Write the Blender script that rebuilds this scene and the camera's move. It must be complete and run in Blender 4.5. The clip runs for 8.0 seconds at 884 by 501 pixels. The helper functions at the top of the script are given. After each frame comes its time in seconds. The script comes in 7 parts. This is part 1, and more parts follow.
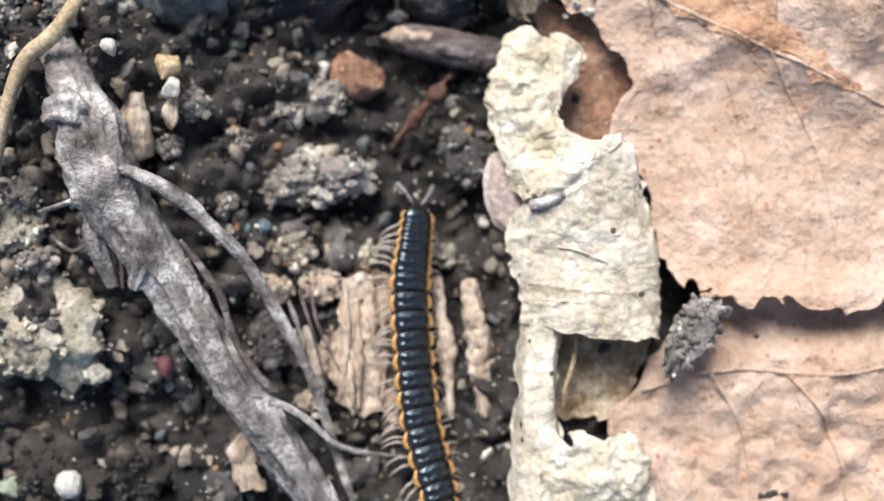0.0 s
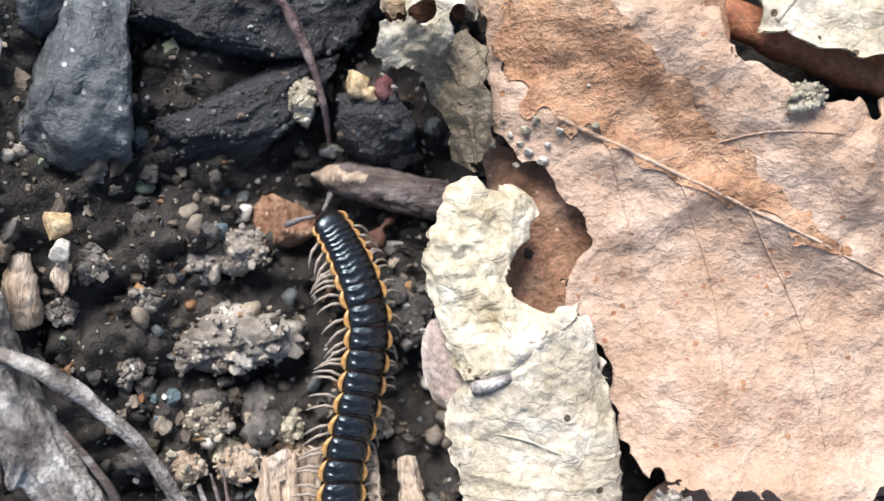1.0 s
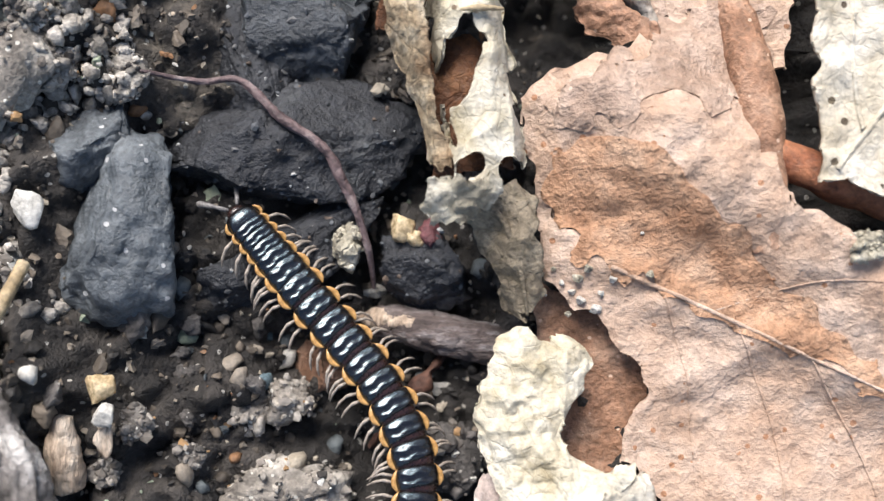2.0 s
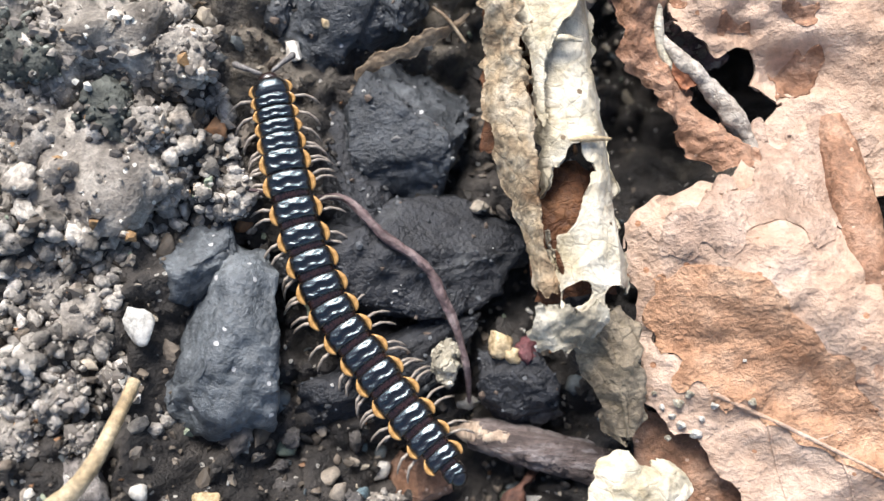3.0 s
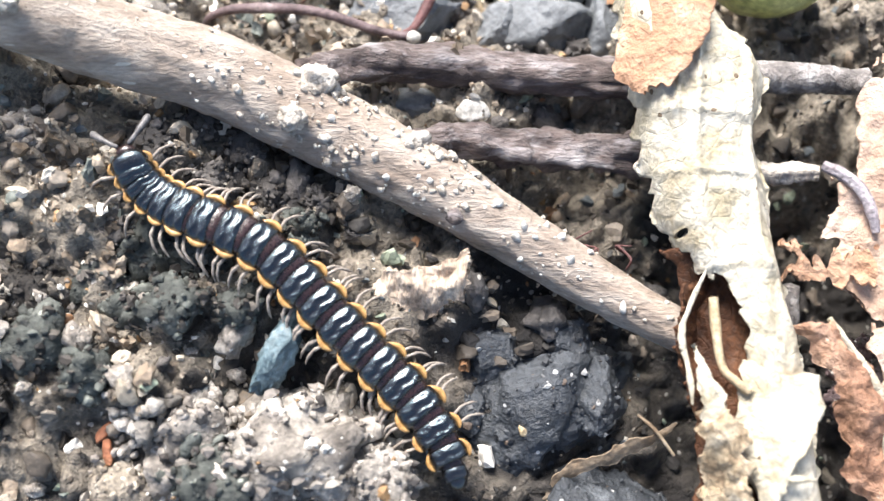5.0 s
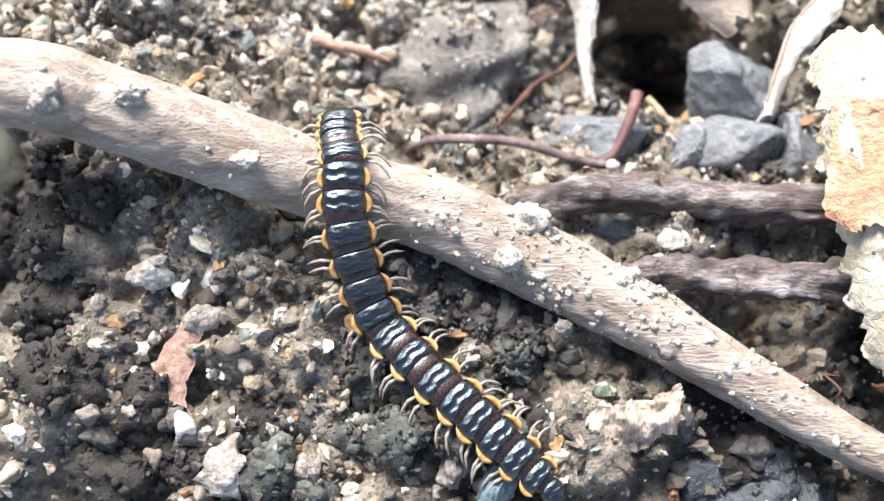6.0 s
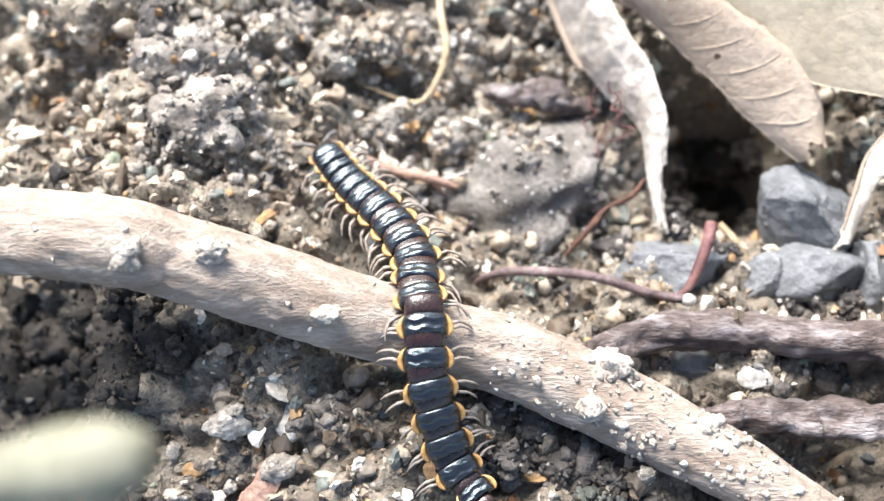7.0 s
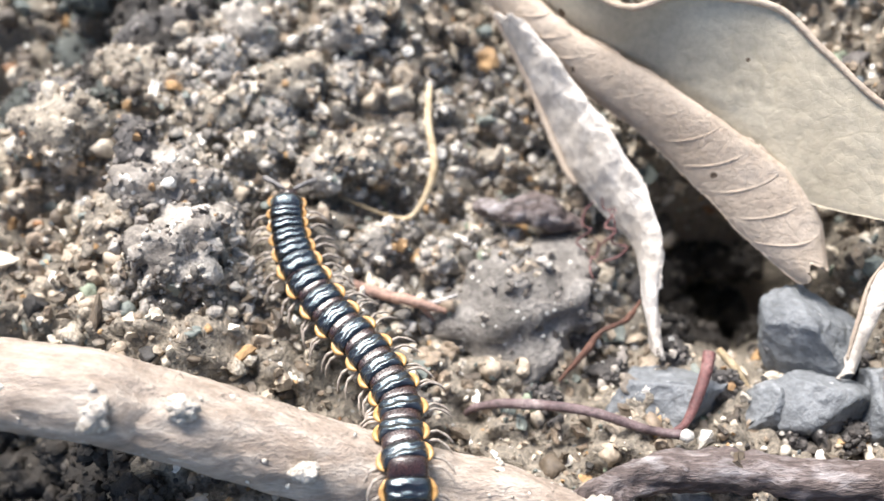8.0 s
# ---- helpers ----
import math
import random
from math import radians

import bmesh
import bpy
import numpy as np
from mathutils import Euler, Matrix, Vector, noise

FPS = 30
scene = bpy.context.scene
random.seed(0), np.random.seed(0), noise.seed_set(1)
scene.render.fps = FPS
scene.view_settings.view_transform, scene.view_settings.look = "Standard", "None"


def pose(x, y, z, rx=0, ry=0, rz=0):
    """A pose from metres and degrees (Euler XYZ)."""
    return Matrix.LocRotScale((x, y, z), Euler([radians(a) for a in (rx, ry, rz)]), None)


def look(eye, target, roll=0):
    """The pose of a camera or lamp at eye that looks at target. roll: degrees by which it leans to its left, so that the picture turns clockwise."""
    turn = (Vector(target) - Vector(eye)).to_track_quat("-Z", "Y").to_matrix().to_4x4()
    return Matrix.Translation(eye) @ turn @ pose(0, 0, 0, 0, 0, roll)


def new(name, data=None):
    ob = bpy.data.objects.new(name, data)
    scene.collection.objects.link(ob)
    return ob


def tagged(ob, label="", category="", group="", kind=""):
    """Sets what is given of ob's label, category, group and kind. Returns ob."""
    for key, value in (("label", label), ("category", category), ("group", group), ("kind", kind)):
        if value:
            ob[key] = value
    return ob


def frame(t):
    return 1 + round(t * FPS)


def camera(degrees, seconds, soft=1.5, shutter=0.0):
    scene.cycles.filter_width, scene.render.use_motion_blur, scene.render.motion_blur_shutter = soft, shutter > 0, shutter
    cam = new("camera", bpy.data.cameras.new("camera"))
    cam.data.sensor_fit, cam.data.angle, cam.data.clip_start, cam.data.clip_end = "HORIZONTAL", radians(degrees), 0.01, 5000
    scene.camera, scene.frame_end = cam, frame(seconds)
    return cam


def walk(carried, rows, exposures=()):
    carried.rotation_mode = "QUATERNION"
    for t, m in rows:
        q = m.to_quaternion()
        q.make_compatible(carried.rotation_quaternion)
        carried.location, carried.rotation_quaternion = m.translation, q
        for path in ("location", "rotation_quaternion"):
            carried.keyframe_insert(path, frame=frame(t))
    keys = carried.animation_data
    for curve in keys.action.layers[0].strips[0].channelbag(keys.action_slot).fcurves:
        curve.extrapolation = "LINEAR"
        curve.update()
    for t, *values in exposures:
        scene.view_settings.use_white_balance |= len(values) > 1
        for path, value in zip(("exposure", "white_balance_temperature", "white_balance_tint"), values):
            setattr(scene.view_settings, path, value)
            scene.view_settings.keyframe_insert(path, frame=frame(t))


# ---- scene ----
K = 0.001  # the plan below is in millimetres

# ---- camera ----
cam = camera(45.9, 8.0, soft=1.4)
cam.data.dof.use_dof, cam.data.dof.focus_distance, cam.data.dof.aperture_fstop = True, 51.5 * K, 38  # a small opening, close to its subject
PATH = [
    (0.0, 0.41, 0.08, 63.24, 0.46, -0.09, 0.3),
    (0.5, 0.3, 4.25, 60.89, 1.0, -0.01, 0.49),
    (1.0, 3.45, 8.49, 55.95, 1.3, -0.44, 0.68),
    (1.5, 4.15, 12.05, 54.13, 1.72, 0.12, -0.13),
    (1.7, 3.45, 13.04, 54.34, 2.53, 0.53, -0.26),
    (2.8, -1.09, 17.62, 55.59, 3.84, 1.48, 0.56),
    (3.0, -1.93, 18.57, 55.76, 5.04, 1.91, 0.88),
    (3.5, -2.87, 22.96, 56.04, 7.46, 2.01, 1.25),
    (4.0, -5.61, 25.65, 55.44, 8.78, 3.63, 1.16),
    (4.5, -8.06, 29.37, 55.51, 9.93, 3.78, 1.7),
    (5.0, -9.79, 32.58, 54.99, 12.39, 4.48, 1.54),
    (5.2, -11.09, 33.57, 56.18, 12.62, 6.84, 1.95),
    (6.3, -16.29, 40.11, 59.64, 14.31, 9.63, 2.31),
    (6.5, -16.76, 41.86, 60.31, 14.96, 9.39, 2.44),
    (7.0, -18.58, 43.61, 60.12, 14.74, 10.55, 1.98),
    (7.5, -18.64, 46.76, 59.81, 14.88, 11.48, 2.08),
    (8.0, -17.66, 49.64, 59.39, 16.14, 11.18, 1.65),
]
walk(cam, [(t, pose(x * K, y * K, z * K, rx, ry, rz)) for t, x, y, z, rx, ry, rz in PATH],
     [(0.0, 0.44), (2.0, 0.47), (3.5, 0.86), (5.0, 1.2), (6.5, 1.3), (7.2, 1.29), (8.0, 1.07)])

# ---- light ----
SUN_UP, SUN_ROUND = 47.0, 16.0  # height, and turn from +y towards -x, in degrees
sky_world = bpy.data.worlds.new("sky")
scene.world = sky_world
sky_world.use_nodes = True
sky = sky_world.node_tree.nodes.new("ShaderNodeTexSky")
sky.sky_type, sky.sun_disc = "NISHITA", False
sky.dust_density, sky.ozone_density = 2.2, 0.8  # a hazy, pale sky
sky.sun_elevation, sky.sun_rotation = radians(SUN_UP), radians(-SUN_ROUND)
back = sky_world.node_tree.nodes["Background"]
sky_world.node_tree.links.new(sky.outputs[0], back.inputs[0])
back.inputs[1].default_value = 0.112
sun_data = bpy.data.lights.new("sun", "SUN")
sun_data.energy, sun_data.angle, sun_data.color = 4.6, radians(32), (1.0, 0.955, 0.92)
sun = new("sun", sun_data)
sun.matrix_world = look((-math.sin(radians(SUN_ROUND)), math.cos(radians(SUN_ROUND)), math.tan(radians(SUN_UP))), (0, 0, 0))


# ---- arithmetic ----
def lattice(ix, iy, iz, seed):
    """A number from 0 to 1 for each point of a lattice."""
    with np.errstate(over="ignore"):
        n = (ix.astype(np.uint32) * np.uint32(374761393) + iy.astype(np.uint32) * np.uint32(668265263)
             + iz.astype(np.uint32) * np.uint32(2246822519) + np.uint32((seed * 3266489917) % 4294967296))
        n = (n ^ (n >> np.uint32(13))) * np.uint32(1274126177)
        n = (n ^ (n >> np.uint32(15))) * np.uint32(2654435761)
        n = n ^ (n >> np.uint32(16))
    return n.astype(np.float64) / 4294967295.0


def value_noise(p, seed=0):
    """Smooth noise from -1 to 1 at points (n, 3)."""
    base = np.floor(p).astype(np.int64)
    f = p - base
    f = f * f * (3 - 2 * f)
    out = 0
    for a in (0, 1):
        for b in (0, 1):
            for c in (0, 1):
                w = (f[:, 0] if a else 1 - f[:, 0]) * (f[:, 1] if b else 1 - f[:, 1]) * (f[:, 2] if c else 1 - f[:, 2])
                out = out + w * lattice(base[:, 0] + a, base[:, 1] + b, base[:, 2] + c, seed)
    return out * 2 - 1


def fbm(p, seed=0, octaves=4, fall=0.5):
    p, out, amp = np.asarray(p, float), 0, 1.0
    for k in range(octaves):
        out = out + amp * value_noise(p * 2.03 ** k + 17.3 * k, seed + k)
        amp *= fall
    return out


def cells(x, y, seed=0):
    """The distances to the nearest and second nearest scattered point of a plane, and the nearest one's own number."""
    ix, iy = np.floor(x).astype(np.int64), np.floor(y).astype(np.int64)
    f1, f2, own = np.full(x.shape, 9.0), np.full(x.shape, 9.0), np.zeros(x.shape)
    for a in (-1, 0, 1):
        for b in (-1, 0, 1):
            jx, jy = ix + a, iy + b
            d = np.hypot(jx + lattice(jx, jy, jx * 0, seed) - x, jy + lattice(jx, jy, jx * 0 + 1, seed) - y)
            near = d < f1
            f2 = np.where(near, f1, np.minimum(f2, d))
            own = np.where(near, lattice(jx, jy, jx * 0 + 2, seed), own)
            f1 = np.where(near, d, f1)
    return f1, f2, own


def spline(points, n):
    """n places along a smooth line through the points, evenly spread by length, any number of columns (length by the first three)."""
    p = np.array(points, float)
    p = np.vstack([2 * p[0] - p[1], p, 2 * p[-1] - p[-2]])
    t = np.linspace(0, 1, 24, endpoint=False)[:, None]
    out = []
    for a, b, c, d in zip(p, p[1:], p[2:], p[3:]):
        out.append(0.5 * (2 * b + (c - a) * t + (2 * a - 5 * b + 4 * c - d) * t ** 2 + (3 * b - a - 3 * c + d) * t ** 3))
    out = np.vstack(out + [p[-2][None]])
    s = np.r_[0, np.cumsum(np.linalg.norm(np.diff(out[:, :3], axis=0), axis=1))]
    at = np.linspace(0, s[-1], n)
    return np.stack([np.interp(at, s, col) for col in out.T], 1)


# ---- meshes ----
def mesh_from(name, verts, faces, material, smooth=True):
    """A mesh of faces of one or several sizes; verts in millimetres."""
    me = bpy.data.meshes.new(name)
    groups = faces if isinstance(faces, list) else [faces]
    groups = [np.asarray(g, np.int32) for g in groups if len(g)]
    verts = np.asarray(verts, np.float64) * K
    me.vertices.add(len(verts))
    me.vertices.foreach_set("co", verts.astype(np.float32).ravel())
    sizes = np.concatenate([np.full(len(g), g.shape[1], np.int32) for g in groups])
    loops = np.concatenate([g.ravel() for g in groups])
    me.loops.add(len(loops))
    me.loops.foreach_set("vertex_index", loops)
    me.polygons.add(len(sizes))
    me.polygons.foreach_set("loop_start", np.r_[0, np.cumsum(sizes)[:-1]].astype(np.int32))
    me.polygons.foreach_set("loop_total", sizes)
    me.polygons.foreach_set("use_smooth", np.full(len(sizes), smooth))
    me.materials.append(material)
    me.update(calc_edges=True)
    return me


def part(name, me, parent, label="", m=None):
    """Links a mesh as one object under a thing or a part."""
    ob = new(name, me)
    ob.parent = parent
    if m is not None:
        ob.matrix_basis = m
    return tagged(ob, label)


def thing(name, label, category, at=(0, 0, 0), me=None, group="", kind=""):
    ob = new(name, me)
    ob.location = Vector(at) * K
    return tagged(ob, label, category, group, kind)


def ico(level):
    bm = bmesh.new()
    bmesh.ops.create_icosphere(bm, subdivisions=level, radius=1.0)
    v = np.array([q.co[:] for q in bm.verts])
    f = np.array([[q.index for q in face.verts] for face in bm.faces])
    bm.free()
    return v, f


ICO = {n: ico(n) for n in (1, 2, 3, 4, 5)}


def turn_z(v, degrees):
    c, s = math.cos(radians(degrees)), math.sin(radians(degrees))
    return np.stack([v[:, 0] * c - v[:, 1] * s, v[:, 0] * s + v[:, 1] * c, v[:, 2]], 1)


def stone_shape(radii, seed, level=4, cuts=9, lumps=0.2, grain=0.05, turn=0.0, cracks=0.05):
    """An angular, worn stone: a ball cut by planes and roughened."""
    v, f = ICO[level]
    v = v.copy()
    rng = np.random.RandomState(seed)
    d = v.copy()
    v *= (1 + lumps * fbm(d * 1.7 + seed, seed, 3))[:, None]
    for _ in range(cuts):
        n = rng.normal(size=3)
        n /= np.linalg.norm(n)
        v -= n * np.maximum(0, v @ n - rng.uniform(0.5, 0.85) + 0.04 * fbm(d * 4 + seed, seed + 3, 3))[:, None] * 0.97
    deep = np.exp(-(fbm(d * 1.3 + seed + 3, seed + 8, 4) / 0.035) ** 2) + 0.6 * np.exp(-(fbm(d * 2.6 + seed, seed + 9, 4) / 0.04) ** 2)
    pits = np.maximum(0, fbm(d * 13 + seed, seed + 6, 2) - 0.35)
    v *= (1 + grain * fbm(d * 5 + seed, seed + 5, 5, 0.6) - cracks * deep - grain * 0.8 * pits)[:, None]
    return turn_z(v * np.array(radii), turn), f


def grit_shapes(level, count, seed, cuts=5, lumps=0.45):
    """Small angular grains of about unit size."""
    v, _ = ICO[level]
    rng = np.random.RandomState(seed)
    shapes = []
    for k in range(count):
        u = v.copy()
        for _ in range(cuts):
            n = rng.normal(size=3)
            n /= np.linalg.norm(n)
            u -= n * np.maximum(0, u @ n - rng.uniform(0.35, 0.8))[:, None]
        shapes.append(u * (1 + lumps * fbm(v * 1.5 + 7 * k, seed + k, 2, 0.45))[:, None])
    return np.array(shapes)


def clod_shape(radii, seed, level=5, crumb=0.16, turn=0.0, size=0.33):
    """A lump of soil made of pressed crumbs."""
    v, f = ICO[level]
    rng = np.random.RandomState(seed)
    u = v * (1 + 0.38 * fbm(v * 1.5 + seed, seed, 3))[:, None]
    seeds = ICO[3][0][rng.permutation(len(ICO[3][0]))[: int(40 / size)]] + rng.normal(scale=0.05, size=(int(40 / size), 3))
    d = np.linalg.norm(v[:, None] - seeds[None], axis=2)
    d.sort(axis=1)
    u *= (1 + crumb * (np.minimum(d[:, 1] - d[:, 0], 0.22) / 0.22) - crumb * 0.5 + 0.10 * fbm(v * 6, seed + 9, 4))[:, None]
    return turn_z(u * np.array(radii), turn), f


def tube_shape(points, sides=20, steps=80, rough=0.06, seed=0, bark=0.0, fibre=0.0):
    """A round, uneven bar along points (x, y, z, radius), closed at both ends."""
    c = spline(points, steps)
    p, r = c[:, :3], c[:, 3]
    along = np.gradient(p, axis=0)
    along /= np.linalg.norm(along, axis=1)[:, None]
    side = np.cross(along, (0, 0, 1.0))
    side /= np.linalg.norm(side, axis=1)[:, None] + 1e-9
    above = np.cross(side, along)
    a = np.linspace(0, 2 * np.pi, sides, endpoint=False)
    ring = np.cos(a)[None, :, None] * side[:, None] + np.sin(a)[None, :, None] * above[:, None]
    q = (p[:, None] + ring * r[:, None, None]).reshape(-1, 3)
    n = rough * fbm(q * 0.9, seed, 3)
    if bark:
        s = np.repeat(np.linspace(0, 1, steps) * steps * 0.08, sides)
        around = np.tile(np.cos(a) * 3.2, steps), np.tile(np.sin(a) * 3.2, steps)
        f1, f2, _ = cells(s * 0.55 + around[1] * 0.25, around[0] * 1.7 + around[1] * 1.4, seed)
        n = n - bark * np.exp(-((f2 - f1) / 0.12) ** 2)
        n = n + bark * 0.4 * fbm(np.stack([s * 0.8, around[0] * 2.6, around[1] * 2.6], 1), seed + 4, 3)
    if fibre:
        far = np.repeat(np.r_[0, np.cumsum(np.linalg.norm(np.diff(p, axis=0), axis=1))], sides)
        wind = np.tile(a, steps) + 0.06 * far
        n = n + fibre * fbm(np.stack([np.cos(wind) * 2.4, np.sin(wind) * 2.4, far * 0.16], 1), seed + 6, 4, 0.6)
    q = q + (ring * r[:, None, None]).reshape(-1, 3) * n[:, None]
    i = np.arange((steps - 1) * sides).reshape(steps - 1, sides)
    j = np.roll(i, -1, axis=1)
    quads = np.stack([i, j, j + sides, i + sides], -1).reshape(-1, 4)
    q = np.vstack([q, p[0] - along[0] * r[0] * 0.3, p[-1] + along[-1] * r[-1] * 0.3])
    k = np.arange(sides)
    first = np.stack([np.full(sides, len(q) - 2), np.roll(k, -1), k], 1)
    top = (steps - 1) * sides
    last = np.stack([np.full(sides, len(q) - 1), top + k, top + np.roll(k, -1)], 1)
    return q, [quads, np.vstack([first, last])]


def sheet_shape(p, keep, thick):
    """A thin sheet with two faces and edges, over a grid of places (rows, columns, 3); keep says which squares of it stand."""
    n, m = p.shape[:2]
    p = p.copy()
    around = np.zeros((n, m))
    for a, b in ((0, 0), (0, 1), (1, 0), (1, 1)):
        around[a : n - 1 + a, b : m - 1 + b] += keep
    whole = np.full((n, m), 4.0)
    whole[[0, -1]] /= 2
    whole[:, [0, -1]] /= 2
    rim = (around > 0) & (around < whole)
    for _ in range(3):
        total, count = np.zeros_like(p), np.zeros((n, m))
        for axis in (0, 1):
            for way in (1, -1):
                near = np.roll(rim, way, axis)
                edge = [slice(None)] * 2
                edge[axis] = 0 if way == 1 else -1
                near[tuple(edge)] = False
                total += np.roll(p, way, axis) * near[..., None]
                count += near
        ok = rim & (count > 1)
        p[ok] = 0.4 * p[ok] + 0.6 * total[ok] / count[ok][:, None]
    du, dv = np.gradient(p, axis=0), np.gradient(p, axis=1)
    nor = np.cross(dv, du)
    nor /= np.linalg.norm(nor, axis=2)[..., None] + 1e-9
    if nor[..., 2].mean() < 0:
        nor = -nor
    v = np.vstack([p.reshape(-1, 3), (p - nor * thick).reshape(-1, 3)])
    i = np.arange(n * m).reshape(n, m)
    quad = np.stack([i[:-1, :-1], i[1:, :-1], i[1:, 1:], i[:-1, 1:]], -1)
    quad = quad if np.cross(p[1, 0] - p[0, 0], p[0, 1] - p[0, 0])[2] > 0 else quad[..., ::-1]
    pad = np.zeros((n + 1, m + 1), bool)
    pad[1:-1, 1:-1] = keep
    faces = [quad[keep], quad[keep][:, ::-1] + n * m]
    low = n * m
    for here, beyond, a, b in (
        (keep, pad[:-2, 1:-1], i[:-1, :-1], i[:-1, 1:]), (keep, pad[2:, 1:-1], i[1:, :-1], i[1:, 1:]),
        (keep, pad[1:-1, :-2], i[:-1, :-1], i[1:, :-1]), (keep, pad[1:-1, 2:], i[:-1, 1:], i[1:, 1:]),
    ):
        rim = here & ~beyond
        faces.append(np.stack([a[rim], b[rim], b[rim] + low, a[rim] + low], -1))
    faces = np.vstack(faces)
    used, back_to = np.unique(faces, return_inverse=True)
    return v[used], back_to.reshape(-1, 4)


def ribbon_shape(left, right, rows=120, cols=48, arch=0.0, droop=0.0, wrinkle=0.25, fray=0.3, thick=0.18, seed=0, holes=(), ends=0.5, crease=0.0):
    """A leaf strip between two edges: arched across, wrinkled, frayed at its edges and pierced by holes (x, y, rx, ry, turn)."""
    a, b = spline(left, rows), spline(right, rows)
    t = np.linspace(0, rows / 12, rows)
    zero = np.zeros(rows)
    ea = fray * fbm(np.stack([t * 1.7, zero, zero], 1), seed, 4)
    eb = fray * fbm(np.stack([t * 1.7, zero + 9, zero], 1), seed + 3, 4)
    wide = np.linalg.norm(b - a, axis=1)
    lo, hi = ea / wide, 1 + eb / wide
    v = lo[:, None] + (hi - lo)[:, None] * np.linspace(0, 1, cols)[None]
    p = a[:, None] * (1 - v)[..., None] + b[:, None] * v[..., None]
    w = np.clip(v * 2 - 1, -1, 1)
    p[..., 2] += arch * np.sqrt(np.maximum(0, 1 - 0.96 * w ** 2)) - droop * np.abs(w) ** 6
    flat = p.reshape(-1, 3)
    ripple = wrinkle * (fbm(flat * 0.35, seed + 7, 4) + 0.7 * np.abs(fbm(flat * 0.8 + 5, seed + 8, 3)))
    p[..., 2] += ripple.reshape(p.shape[:2])
    if crease:
        sharp = np.exp(-np.abs(fbm(flat * (0.5, 0.09, 0.1), seed + 11, 2)) * 5) + 0.5 * np.exp(-np.abs(fbm(flat * (0.12, 0.4, 0.1), seed + 12, 2)) * 7)
        p[..., 2] += crease * (sharp - 0.4).reshape(p.shape[:2])
    mid = (p[:-1, :-1] + p[1:, 1:]) / 2
    keep = np.ones(mid.shape[:2], bool)
    rag = fbm(mid.reshape(-1, 3) * 1.6, seed + 20, 3).reshape(keep.shape) * 0.22
    run = np.r_[0, np.cumsum(np.linalg.norm(np.diff((a + b) / 2, axis=0), axis=1))]
    run = (run[:-1] + run[1:])[:, None] / 2
    span = np.linspace(0, 1, cols - 1)[None] * wide.mean()
    bite = [ends * (0.6 + fbm(np.stack([span[0] * 1.3, span[0] * 0 + q, span[0] * 0], 1), seed + 30, 4))[None] for q in (0, 5)]
    keep &= (run > bite[0]) & (run[-1] - run > bite[1])
    for x, y, rx, ry, turn in holes:
        c, s = math.cos(radians(turn)), math.sin(radians(turn))
        dx, dy = mid[..., 0] - x, mid[..., 1] - y
        keep &= np.hypot((dx * c + dy * s) / rx, (-dx * s + dy * c) / ry) + rag > 1
    return sheet_shape(p, keep, thick)


def inside(x, y, outline):
    """Which points lie within a closed outline."""
    hit = np.zeros(x.shape, bool)
    for (ax, ay), (bx, by) in zip(outline, outline[1:] + outline[:1]):
        cross = (ay > y) != (by > y)
        hit ^= cross & (x < (bx - ax) * (y - ay) / (by - ay + 1e-12) + ax)
    return hit


def patch_shape(outline, height, step=0.26, thick=0.22, fray=0.35, seed=0, holes=()):
    """A leaf that lies by a height over the ground, with a frayed outline."""
    xs, ys = [q[0] for q in outline], [q[1] for q in outline]
    x, y = np.meshgrid(np.arange(min(xs) - 0.5, max(xs) + 0.5, step), np.arange(min(ys) - 0.5, max(ys) + 0.5, step), indexing="ij")
    z = height(x.ravel(), y.ravel()).reshape(x.shape)
    p = np.stack([x, y, z], -1)
    mx, my = x[:-1, :-1] + step / 2, y[:-1, :-1] + step / 2
    flat = np.stack([mx.ravel(), my.ravel(), mx.ravel() * 0], 1)
    wx = mx + fray * fbm(flat * 0.9, seed, 4).reshape(mx.shape)
    wy = my + fray * fbm(flat * 0.9 + 31, seed + 2, 4).reshape(mx.shape)
    wx = wx + 0.4 * fray * fbm(flat * 3.1, seed + 5, 3).reshape(mx.shape)
    wy = wy + 0.4 * fray * fbm(flat * 3.1 + 17, seed + 6, 3).reshape(mx.shape)
    keep = inside(wx, wy, outline)
    for hx, hy, rx, ry, turn in holes:
        c, s = math.cos(radians(turn)), math.sin(radians(turn))
        keep &= np.hypot(((wx - hx) * c + (wy - hy) * s) / rx, (-(wx - hx) * s + (wy - hy) * c) / ry) > 1
    return sheet_shape(p, keep, thick)


